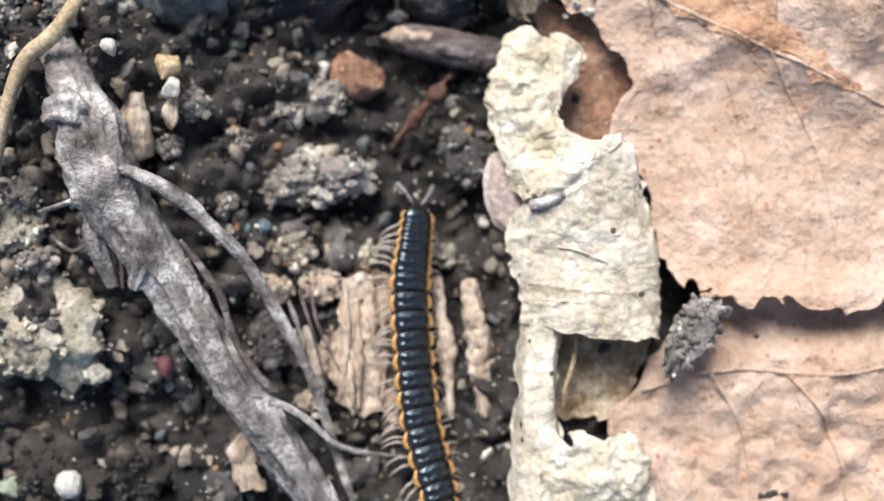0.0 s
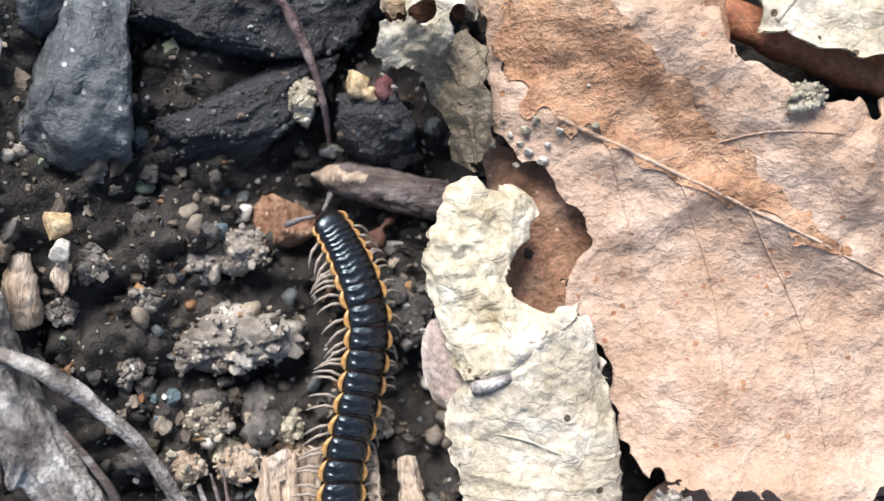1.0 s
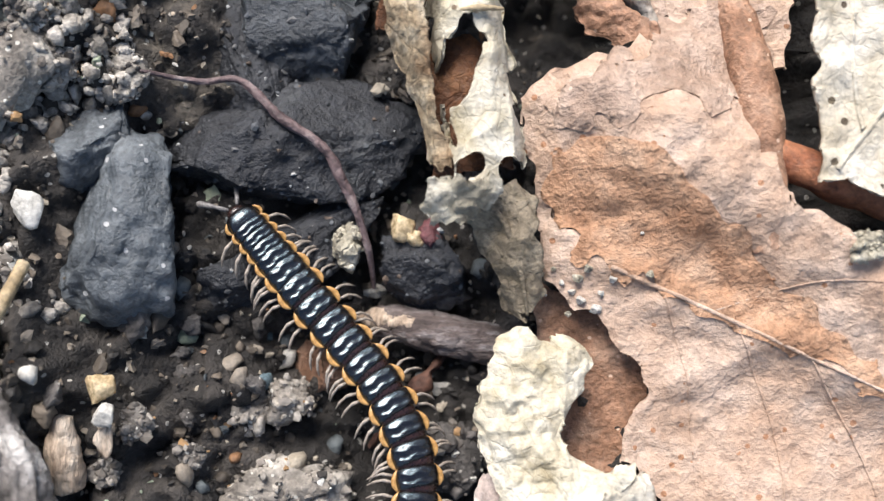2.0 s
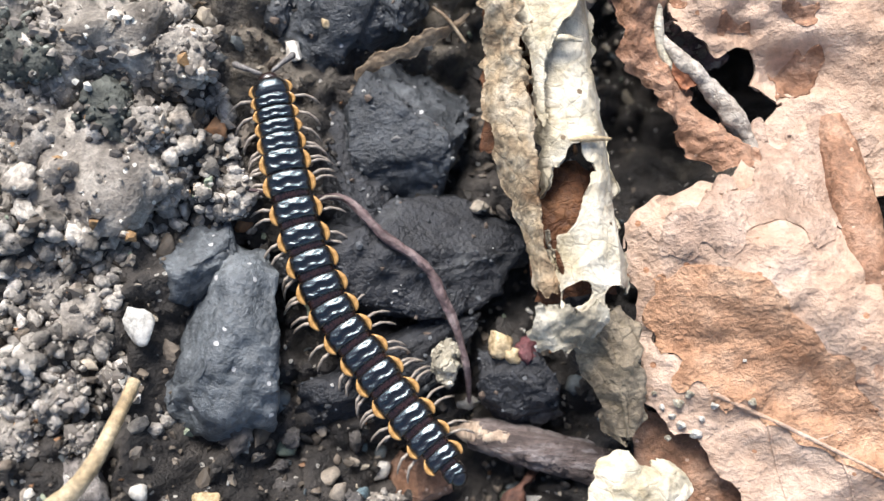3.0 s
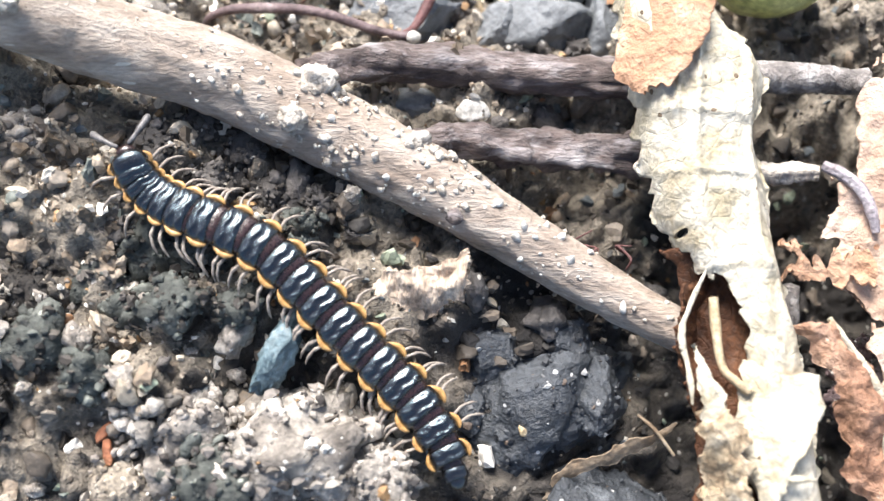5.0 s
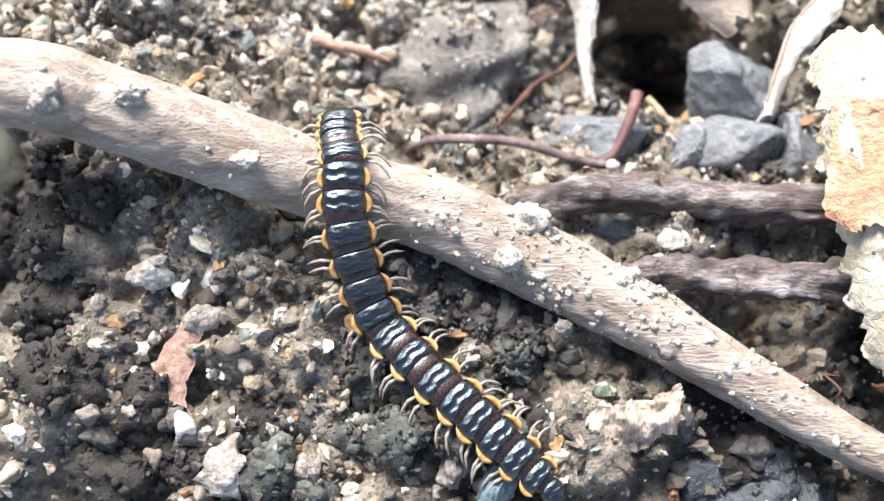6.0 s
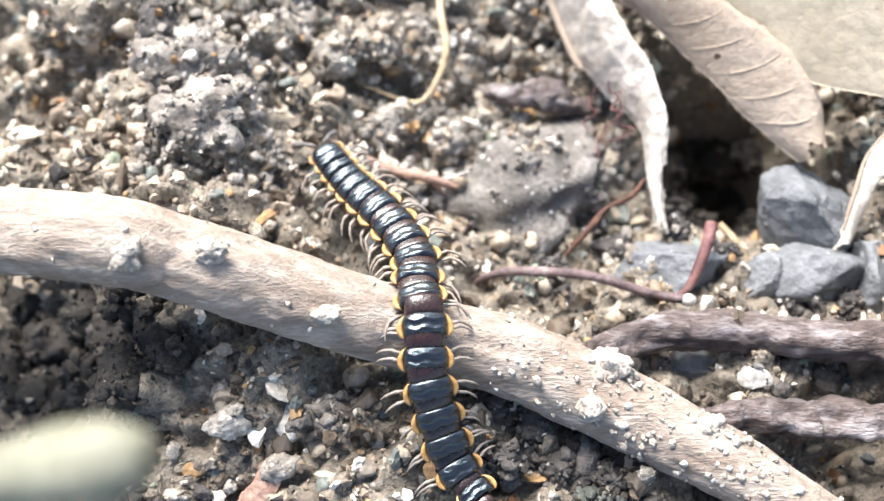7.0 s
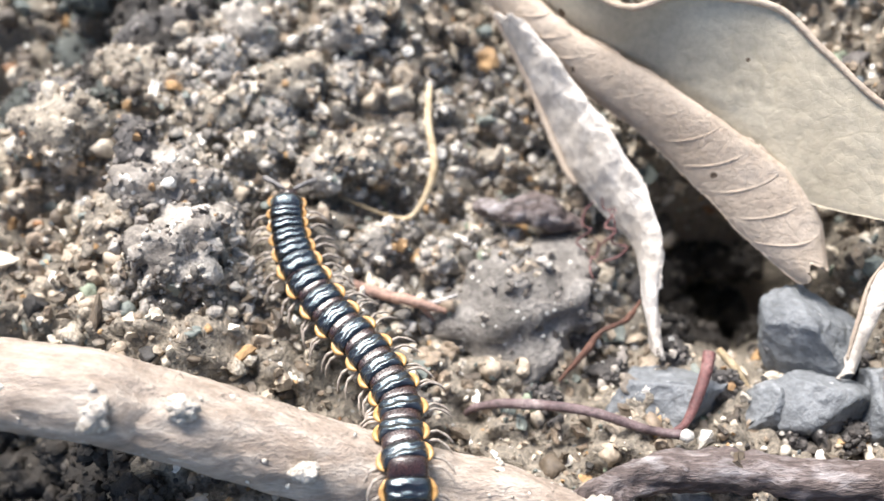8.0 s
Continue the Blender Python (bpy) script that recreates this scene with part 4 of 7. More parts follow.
clod("pale crumbly lump of soil below a twig", -34.5, 48.2, 7.8, (2.4, 1.8, 1.8), 53, CLOD, 0, grains=150)
clod("dark lump of soil under a twig", -25.8, 46.8, 4.2, (2.4, 1.8, 1.6), 54, DARK_CLOD, 0, grains=120)
clod("pale sandy lump of soil", -42.5, 64.6, 9.5, (3.0, 2.4, 2.0), 55, CLOD, 0, grains=210)
clod("pale sandy ridge of soil", -44.0, 68.5, 8.5, (3.0, 2.2, 2.0), 56, CLOD, 10, grains=210)
clod("grey sandy lump beside a twig", -31.5, 57.0, 3.2, (2.2, 1.6, 1.6), 57, CLOD, 0, grains=120)
clod("dark gritty lump of soil", -34.4, 62.4, 2.6, (1.8, 1.4, 1.2), 58, DARK_CLOD, 0, grains=90)
clod("pale crumbly lump of dry soil", -25.2, 26, 4.9, (2.4, 2.04, 1.92), 640, DRY_CLOD, 0, grains=110, crumbs=1.5)
clod("pale crumbly lump of dry soil", -21.7, 24.4, 4.9, (2, 1.7, 1.6), 641, DRY_CLOD, 25, grains=110, crumbs=1.5)
clod("pale crumbly lump of dry soil", -23.3, 20.5, 4.5, (2.2, 1.87, 1.76), 642, DRY_CLOD, 50, grains=110, crumbs=1.5)
clod("pale crumbly lump of dry soil", -19.8, 27.2, 5.1, (1.5, 1.275, 1.2), 643, DRY_CLOD, 75, grains=110, crumbs=1.5)
clod("pale crumbly lump of dry soil", -25.7, 22.6, 4.5, (2.2, 1.87, 1.76), 644, DRY_CLOD, 100, grains=110, crumbs=1.5)
clod("pale crumbly lump of dry soil", -17.3, 26.1, 4.9, (1.2, 1.02, 0.96), 645, DRY_CLOD, 125, grains=110, crumbs=1.5)
clod("pale crumbly lump of dry soil", -22.3, 33.1, 6.3, (2.2, 1.87, 1.76), 646, DRY_CLOD, 150, grains=110, crumbs=1.5)
clod("pale crumbly lump of dry soil", -24.8, 29.8, 5.9, (2, 1.7, 1.6), 647, DRY_CLOD, 175, grains=110, crumbs=1.5)
clod("pale crumbly lump of dry soil", -23.7, 28.1, 5.6, (2.2, 1.87, 1.76), 720, DRY_CLOD, 0, grains=110, crumbs=1.4)
clod("pale crumbly lump of dry soil", -19.7, 25.9, 5.6, (1.6, 1.36, 1.28), 721, DRY_CLOD, 35, grains=110, crumbs=1.4)
clod("pale crumbly lump of dry soil", -23.9, 22, 4.6, (2, 1.7, 1.6), 722, DRY_CLOD, 70, grains=110, crumbs=1.4)
clod("dark greenish crumbly lump of soil", -20, 29.4, 6, (1.8, 1.53, 1.44), 723, GREEN_CLOD, 105, grains=80, crumbs=1.4)
clod("dark greenish crumbly lump of soil", -24.1, 32.3, 6.6, (2, 1.7, 1.6), 724, GREEN_CLOD, 140, grains=80, crumbs=1.4)
clod("pale crumbly lump of dry soil", -16.2, 32.4, 6.2, (1.6, 1.36, 1.28), 725, DRY_CLOD, 175, grains=110, crumbs=1.4)
clod("pale crumbly lump of dry soil", -18.1, 28.6, 6, (1.3, 1.105, 1.04), 726, DRY_CLOD, 210, grains=110, crumbs=1.4)
clod("pale crumbly lump of dry soil", -22.1, 17.9, 4.2, (1.6, 1.36, 1.28), 727, DRY_CLOD, 245, grains=110, crumbs=1.4)
clod("grey dirt lump stuck on a leaf", 14.4, -4.0, 5.0, (1.2, 2.6, 0.8), 59, GREY_CLOD, -22, grains=90)
clod("white sandy lump on a brown leaf", 21.1, 17.2, 6.6, (1.1, 0.7, 0.6), 60, PALE_CRUMB, 0, grains=14, grain_material=PALE_CRUMB)

clod("pale sandy lump of soil on the slope", -51.5, 72.4, 7.6, (3.6, 2.6, 1.8), 501, SANDY_CLOD, 20, grains=200, grain_material=SAND)
clod("brown sandy lump of soil on the slope", -46.4, 66.4, 8.0, (2.8, 2.2, 1.8), 502, SANDY_CLOD, 0, grains=160, grain_material=SAND)
clod("brown sandy lump of soil", -48.6, 77.4, 4.8, (3.2, 2.2, 1.6), 503, SANDY_CLOD, -15, grains=160, grain_material=SAND)
clod("crumbly sandy lump of soil", -43.8, 74.6, 4.6, (2.4, 1.9, 1.5), 504, SANDY_CLOD, 10, grains=140, grain_material=SAND)
clod("crumbly sandy lump of soil", -39.6, 77.0, 3.2, (2.6, 1.8, 1.4), 505, SANDY_CLOD, 0, grains=140, grain_material=SAND)
clod("small sandy lump beside a straw-coloured rootlet", -34.4, 72.4, 2.6, (2.2, 1.8, 1.4), 506, SANDY_CLOD, 0, grains=120, grain_material=SAND)
clod("grey sandy lump of soil", -42.8, 80.6, 3.0, (2.8, 2.0, 1.6), 507, CLOD, 0, grains=140, grain_material=SAND)
clod("grey sandy lump of soil", -35.6, 81.0, 1.6, (2.4, 1.8, 1.4), 508, CLOD, 10, grains=120, grain_material=SAND)
clod("dark brown lump of soil beside the twig", -40.6, 60.6, 7.0, (1.9, 1.5, 1.3), 509, DARK_CLOD, 0, grains=90)
clod("pale grey lump of soil under a twig", -42.4, 48.4, 6.4, (2.2, 1.9, 1.7), 510, CLOD, 0, grains=120)
clod("dark crumbly lump in a hollow", -31.6, 45.2, 6.4, (1.8, 1.5, 1.5), 511, DARK_CLOD, 0, grains=90)
clod("grey crumbly lump of soil", -25.6, 34.6, 6.2, (2.0, 1.6, 1.6), 512, CLOD, 0, grains=120)
clod("dark greenish crumbly lump of soil", -31.0, 41.6, 6.2, (1.8, 1.6, 1.5), 513, GREEN_CLOD, 0, grains=90)
clod("grey crumbly lump of soil", -24.0, 29.4, 5.0, (1.9, 1.7, 1.6), 514, CLOD, 0, grains=90)
clod("grey crumbly lump beside a stone", -19.4, 29.6, 4.8, (1.5, 1.4, 1.4), 515, CLOD, 0, grains=70)
clod("brown crumbly lump of soil", -28.6, 31.8, 6.0, (2.0, 1.5, 1.5), 516, SANDY_CLOD, 0, grains=90)

# these lumps' dark colour stands in for shade below the twig and upslope
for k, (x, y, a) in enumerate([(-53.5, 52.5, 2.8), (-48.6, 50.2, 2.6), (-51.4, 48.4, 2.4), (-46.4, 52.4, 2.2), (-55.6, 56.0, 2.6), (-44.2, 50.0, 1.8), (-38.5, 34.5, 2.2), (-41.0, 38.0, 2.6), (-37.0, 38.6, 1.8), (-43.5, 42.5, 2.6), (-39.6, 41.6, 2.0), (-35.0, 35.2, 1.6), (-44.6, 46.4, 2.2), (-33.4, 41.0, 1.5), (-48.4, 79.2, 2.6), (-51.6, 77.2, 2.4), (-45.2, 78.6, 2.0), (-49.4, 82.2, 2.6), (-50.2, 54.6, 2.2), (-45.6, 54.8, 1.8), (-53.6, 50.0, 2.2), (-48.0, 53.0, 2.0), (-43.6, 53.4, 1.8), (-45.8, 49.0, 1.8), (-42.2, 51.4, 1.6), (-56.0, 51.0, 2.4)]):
    clod("lump of soil coloured dark for the shade there", x, y, float(soil_height(np.array([x]), np.array([y]))[0]) + 0.2, (a, a * 0.8, a * 0.7), 590 + k, DARK_SOIL, 20 * k, grains=70, grain_material=DARK_GRIT)

for k, (x, y, a) in enumerate([(-25.6, 43.0, 1.7), (-28.4, 43.4, 1.9), (-22.6, 42.6, 1.4), (-26.4, 40.4, 1.6), (-23.4, 40.2, 1.2), (-32.6, 38.2, 1.9), (-30.2, 36.8, 1.5), (-20.8, 44.4, 1.2)]):
    clod("dark greenish-grey crumbly lump of soil", x, y, height_at(x, y) + 0.4, (a, a * 0.85, a * 0.8), 760 + k, GREEN_CLOD, 50 * k, grains=70, grain_material=DARK_GRIT)

for k, (x, y, a) in enumerate([(-26.3, 49.6, 1.2), (-24.0, 48.4, 1.2), (-22.6, 46.2, 1.3), (-20.2, 45.8, 1.0), (-25.4, 46.6, 1.1), (-28.0, 48.0, 1.1), (-18.6, 47.2, 0.9)]):
    clod("dark brown lump of soil below a twig", x, y, height_at(x, y) + 0.4, (a, a * 0.85, a * 0.75), 810 + k, DARK_CLOD, 50 * k, grains=50, grain_material=DARK_GRIT)

for k, (x, y, a) in enumerate([(-54.0, 84.6, 2.2), (-51.0, 86.4, 2.0), (-47.6, 85.6, 1.9), (-44.6, 84.0, 1.7), (-55.0, 80.4, 2.2), (-49.8, 76.2, 1.6), (-53.2, 88.4, 2.2), (-46.4, 88.6, 2.0), (-57.6, 77.0, 2.2)]):
    clod("dark greenish-grey crumbly lump on the far slope", x, y, height_at(x, y) + 0.5, (a, a * 0.85, a * 0.8), 820 + k, GREEN_CLOD, 50 * k, grains=70, grain_material=DARK_GRIT)
for k, (x, y, a) in enumerate([(-24.8, 16.4, 1.4), (-21.6, 15.6, 1.2), (-23.6, 13.8, 1.3), (-20.2, 13.6, 0.9), (-26.0, 18.2, 1.3), (-19.4, 16.6, 0.8)]):
    clod("pale crumbly lump of dry soil beside a rootlet", x, y, height_at(x, y) + 0.5, (a, a * 0.85, a * 0.75), 830 + k, DRY_CLOD, 50 * k, grains=80, crumbs=1.3)


# the gap's deep shadow is put into the colour of these lumps
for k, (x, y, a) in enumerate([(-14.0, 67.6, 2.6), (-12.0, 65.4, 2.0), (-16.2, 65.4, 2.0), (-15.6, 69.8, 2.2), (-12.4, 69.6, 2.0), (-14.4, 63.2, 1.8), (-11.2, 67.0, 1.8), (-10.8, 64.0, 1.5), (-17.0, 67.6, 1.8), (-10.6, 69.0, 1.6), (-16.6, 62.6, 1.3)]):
    clod("lump of soil deep between leaves, coloured dark for shade", x, y, height_at(x, y) + 0.4, (a, a * 0.85, a * 0.8), 610 + k, DARK_SOIL, 35 * k, grains=60, grain_material=DARK_GRIT)


for k, (x, y, a) in enumerate([(6.3, 38.5, 1), (7.5, 37.4, 1.1), (8.7, 34.8, 1.2), (6, 36.7, 0.9), (9.9, 34, 1.1), (6.9, 39.4, 0.9)]):
    clod("dark purplish crumb of debris under a leaf", x, y, 0.9, (a, a * 0.85, a * 0.8), 740 + k, PURPLE_ROOT, 40 * k, grains=40)
# dark lumps put the shadow bands of the far slope into colour
for k, (x, y, a) in enumerate([(-46.5, 81.5, 2.4), (-49.5, 79.5, 2.4), (-52.6, 74.0, 2.2), (-46.0, 71.2, 1.7)]):
    clod("olive-grey lump of soil coloured dark for shaded hollows", x, y, height_at(x, y) + 0.5, (a, a * 0.85, a * 0.8), 660 + k, DARK_CLOD, 40 * k, grains=90)
for k, (x, y, a) in enumerate([(-36.8, 70.9, 1.8), (-33.9, 66.6, 1.6), (-32, 69.6, 1.5), (-41.4, 66.5, 1.8), (-35, 63.3, 1.3), (-39.8, 72.8, 1.6), (-29.9, 66.1, 1.4), (-44.4, 71.2, 1.6), (-43.5, 78.0, 2.0), (-40.2, 75.4, 1.7), (-37.6, 74.2, 1.5), (-41.6, 83.6, 2.0), (-36.2, 77.6, 1.6), (-33.0, 74.8, 1.4)]):
    clod("pale dry sandy lump of soil", x, y, height_at(x, y) + 0.1, (a, a * 0.85, a * 0.65), 700 + k, DRY_CLOD, 40 * k, grains=90, grain_material=SAND)
# dark crumbs stand in for the reddish shadows between the stones
for k, (x, y, a) in enumerate([(-20.0, 59.4, 1.2), (-13.8, 58.6, 1.1), (-6.8, 59.8, 1.3), (-10.2, 55.6, 0.9), (-23.4, 57.6, 1.0), (-21.8, 61.4, 1.1), (-7.2, 55.7, 0.9), (-16.4, 60.6, 1.0)]):
    clod("crumb of soil among stones, coloured dark for shadow", x, y, height_at(x, y) + 0.2, (a, a * 0.85, a * 0.8), 680 + k, DARK_CLOD, 40 * k, grains=40)


def countable(name, label, category, group, material, count, lo, hi, seed, area, shapes=6, level=3, cut=6, reach=2.2):
    """Loose pieces, each a thing of its own, on a few shared meshes."""
    rng = np.random.RandomState(seed)
    meshes = []
    for k in range(shapes):
        v, f = clod_shape((1, 0.85, 0.75), seed + k, level, 0.25) if material in (CLOD, DARK_CLOD, SANDY_CLOD) else stone_shape((1, 0.85, 0.75), seed + k, level, cut, lumps=0.22, grain=0.07)
        meshes.append(mesh_from(name, v, f, material))
    made = 0
    while made < count:
        x, y = rng.uniform(area[0], area[1]), rng.uniform(area[2], area[3])
        r = lo * (hi / lo) ** (rng.uniform() ** 1.6)
        # no loose pieces in the hollow darkened for shade below the twig
        if np.hypot(TRAIL[:, 0] - x, TRAIL[:, 1] - y).min() < reach + r or np.hypot((x + 49) / 8.5, (y - 51.2) / 4.8) < 1:
            continue
        ob = thing(name, label, category, (x, y, height_at(x, y) + 0.35 * r), meshes[made % shapes], group)
        ob.rotation_euler = rng.uniform(0, 6.28, 3)
        ob.scale = (r, r * rng.uniform(0.75, 1.2), r * rng.uniform(0.7, 1))
        made += 1


countable("soil_crumb", "grey-brown crumb of dry soil", "soil crumb", "loose soil crumbs", CLOD, 70, 0.45, 1.15, 100, (-44, -12, 22, 50))
countable("soil_crumb", "dark brown crumb of damp soil", "soil crumb", "loose soil crumbs", DARK_CLOD, 70, 0.45, 1.2, 200, (-44, 2, -14, 80))
countable("sand_grain", "rounded white quartz grain", "grain", "loose quartz grains", QUARTZ, 40, 0.18, 0.42, 300, (-44, -2, -10, 92))
countable("sand_grain", "pale sandy crumb of soil", "grain", "loose sandy crumbs", SANDY_CLOD, 80, 0.4, 1.1, 400, (-52, -18, 58, 92))
countable("soil_crumb", "grey-brown lumpy crumb of soil", "soil crumb", "loose soil crumbs", DARK_CLOD, 55, 0.4, 1.1, 600, (-24, 4, -14, 17))
countable("pebble", "small smooth greenish-grey pebble", "pebble", "greenish pebbles", TEAL, 14, 0.3, 0.65, 700, (-24, -2, -12, 24), 3)


# ---- leaves ----
def along_line(x, y, a, b):
    """The distance from a straight line between two places."""
    ax, ay, bx, by = *a, *b
    t = np.clip(((x - ax) * (bx - ax) + (y - ay) * (by - ay)) / ((bx - ax) ** 2 + (by - ay) ** 2), 0, 1)
    return np.hypot(x - ax - t * (bx - ax), y - ay - t * (by - ay)), t


def puckers(x, y, size, seed):
    """Small hollows between a leaf's veins, from 0 to 1."""
    flat = np.stack([x, y, 0 * x], 1)
    f1, f2, own = cells((x + 0.5 * size * value_noise(flat / size, seed)) / size, (y + 0.5 * size * value_noise(flat / size + 9, seed)) / size, seed)
    return np.maximum(0, own - 0.35) * 1.5 * np.exp(-(f1 / 0.36) ** 2)


DENTS = ((14.3, 32.6, 1.7, 1.1, 1.5), (12.1, 38.3, 1.0, 0.6, 0.8), (9.6, 38.9, 0.9, 0.5, 0.7), (15.8, 37.5, 0.7, 1.5, 0.7), (10.9, 40.5, 1.3, 0.5, 0.6), (12.6, 42.6, 1.1, 0.9, 0.7), (10.8, 34.6, 1.4, 0.4, 0.5), (8.0, 36.4, 0.6, 1.2, 0.6), (14.0, 35.2, 1.2, 0.5, 0.4))


def brown_height(x, y):
    flat = np.stack([x, y, 0 * x], 1)
    upper = 1 / (1 + np.exp(-(y - 15 + 0.45 * (x - 10)) / 1.2))
    z = 3.0 + 0.07 * (x - 10) + 0.7 * fbm(flat / 9, 61, 2) + 0.16 * np.abs(fbm(flat / 3.0, 62, 3)) + 0.1 * fbm(flat / 0.8, 63, 3)
    z = z + upper * (0.4 * np.abs(fbm(flat / 3.4, 64, 3)) + 0.14 * fbm(flat / 0.9, 65, 3) - 0.26 * puckers(x, y, 1.9, 66))
    z = z - 0.2 * puckers(x, y, 1.5, 67) - 0.14 * puckers(x, y, 0.8, 68)
    d, t = along_line(x, y, (9.0, 24.5), (24, 15.5))
    z = z + 3.0 * np.exp(-(d / 4.4) ** 2)
    d, t = along_line(x, y, (9.5, 16.3), (26, 8.5))
    z = z + 0.55 * np.exp(-(d / 1.0) ** 2)
    d, t = along_line(x, y, (12.5, 10.5), (18, 13))
    z = z + 0.45 * np.exp(-(d / 0.9) ** 2)
    z = z + 1.0 * np.exp(-((y + 2.2) / 1.6) ** 2) * (x > 9)
    for hx, hy, a, b, deep in DENTS:
        z = z - deep * np.exp(-(((x - hx) / a) ** 2 + ((y - hy) / b) ** 2) ** 1.5)
    return z + 2.2 / (1 + np.exp(-(y - 36) / 2.0)) - 1.5 * np.exp(-(((x - 11) / 4) ** 2 + ((y - 31) / 4) ** 2))


def lower_height(x, y):
    flat = np.stack([x, y, 0 * x], 1)
    z = 2.4 + 0.05 * (x - 12) + 0.7 * fbm(flat / 6, 71, 3) + 0.5 * np.abs(fbm(flat / 2.4, 72, 3)) + 0.1 * fbm(flat / 0.8, 73, 3)
    z = z - 0.5 * puckers(x, y, 1.5, 74) - 0.18 * puckers(x, y, 0.8, 75)
    return z - 1.1 * np.exp(-((y + 3.2) / 1.5) ** 2)


def cream_height(x, y):
    flat = np.stack([x, y, 0 * x], 1)
    return 7.5 + 0.5 * fbm(flat / 4, 75, 3) + 0.35 * np.abs(fbm(flat / 1.5, 76, 3))


leaf = thing("brown_leaf", "large dry brown leaf with torn edges and wrinkles", "leaf")
part("blade", mesh_from("blade", *patch_shape(
    [(9.9, 7.0), (10.8, 9.2), (11.2, 11.2), (9.6, 13.3), (7.4, 14.4), (6.0, 17), (5.8, 21), (5.6, 24.8), (7.9, 25.7), (10.4, 26.7), (12.4, 29), (12.9, 30.4), (12.6, 32.6), (11.6, 33.6), (9.7, 33.4), (8.8, 34.4), (7.8, 35.2), (7.1, 36.6), (6.6, 38.4), (6.4, 39.2),
     (6.6, 40.8), (6.5, 41.7), (5.5, 42.2), (5.2, 43.3), (4.9, 44.3), (4.7, 45.3), (4.5, 46.3), (5.3, 46.8), (6.4, 47.4), (6.1, 49.4), (6.3, 50.6), (6.6, 52.4), (12, 55), (22, 53), (21, 40), (18.8, 30), (17.4, 24.5), (17.6, 20), (20, 17.9), (25, 16.6), (34, 14),
     (34, -2.6), (24.4, -2.3), (17, -2.1), (13.2, -1.6), (12.5, 3.6), (10.5, 6.0)], brown_height, step=0.22, fray=0.75, seed=64, holes=((7.3, 19.5, 0.8, 1.3, 10),)), BROWN_LEAF), leaf)
part("tongue", mesh_from("tongue", *ribbon_shape(
    [(6.6, 44.0, 5.6), (5.2, 43.6, 5.4), (4.2, 43.1, 5.3), (3.2, 43.5, 5.4), (2.1, 44.5, 5.8)], [(6.4, 41.8, 5.5), (5.2, 42.0, 5.2), (4.2, 42.5, 5.1), (3.1, 42.5, 5.2), (2.1, 42.2, 5.4)],
    rows=90, cols=34, arch=0.15, wrinkle=0.35, fray=0.5, seed=97, ends=0.6, crease=0.35), WORN_LEAF), leaf, "torn rust-brown tongue reaching a rolled leaf")
part("under_layer", mesh_from("under_layer", *patch_shape(
    [(5.6, 15.4), (9.8, 14.6), (12.4, 11.6), (11.8, 8.4), (10.8, 5.4), (7.5, 5.8), (6.2, 9)], lambda x, y: brown_height(x, y) - 1.5, fray=0.5, seed=67), RUST_LEAF), leaf, "rust-brown lower layer")
part("worn_layer", mesh_from("worn_layer", *patch_shape(
    [(6.4, 21.6), (10.8, 22.4), (13.6, 20.0), (15.6, 17.4), (19.3, 13.2), (24, 10.2), (24, 9.4), (18.9, 11.6), (13.6, 13.9), (11.4, 15.3), (8.6, 16.5), (6.6, 18.4)],
    lambda x, y: brown_height(x, y) + 0.1, thick=0.1, fray=0.6, seed=68), WORN_LEAF), leaf, "worn rust-brown layer above the midrib")

part("worn_layer", mesh_from("worn_layer", *patch_shape(
    [(6.4, 24.4), (9.5, 25.8), (12.2, 28), (13.6, 30.4), (17.9, 29), (17.0, 25.5), (15.6, 23.5), (12.6, 24.2), (9.0, 22.8)],
    lambda x, y: brown_height(x, y) + 0.09, thick=0.1, fray=0.9, seed=69), FADED_LEAF), leaf, "faded pinkish-brown layer beside a pit")
for hx, hy, a, b, deep in DENTS:
    ring = [(hx + 0.85 * a * math.cos(q), hy + 0.85 * b * math.sin(q)) for q in np.linspace(0, 6.28, 13)[:-1]]
    part("stain", mesh_from("stain", *patch_shape(ring, lambda x, y: brown_height(x, y) + 0.06, step=0.1, thick=0.05, fray=0.55, seed=int(hx * 10)), RUST_LEAF), leaf, "rust-brown stain in a dent")


def rib(line, r, seed):
    """A raised vein that lies on the brown leaf along places (x, y)."""
    p = spline([(x, y, 0) for x, y in line], 30)
    z = brown_height(p[:, 0], p[:, 1])
    return tube_shape([(x, y, q + 0.05, 0.6 * r * (1 - 0.6 * k / 29)) for k, (x, y, q) in enumerate(zip(p[:, 0], p[:, 1], z))], 8, 90, 0.15, seed)


for k, (line, r) in enumerate([([(9.5, 16.3), (14, 14.3), (20, 11.4), (28, 7.6)], 0.22), ([(12, 15.2), (13.2, 11), (13.6, 7)], 0.1), ([(15.5, 13.6), (17.5, 8), (18, 2)], 0.1),
                               ([(19, 11.8), (22, 6), (23, 0)], 0.1), ([(14.5, 14.2), (19, 15.5), (23, 15.4)], 0.09)]):
    part("vein", mesh_from("vein", *rib(line, r, 66 + k), BROWN_LEAF), leaf, "raised tan vein")
leaf = thing("brown_leaf", "dry reddish-brown leaf lying under another leaf's edge", "leaf")
part("blade", mesh_from("blade", *patch_shape(
    [(11.6, -7.2), (10.2, -8.8), (10.6, -13), (11, -22), (36, -22), (36, -0.5), (25.6, -0.8), (16.7, -1.0), (13.4, -4.8)], lower_height, seed=74), BROWN_LEAF), leaf)
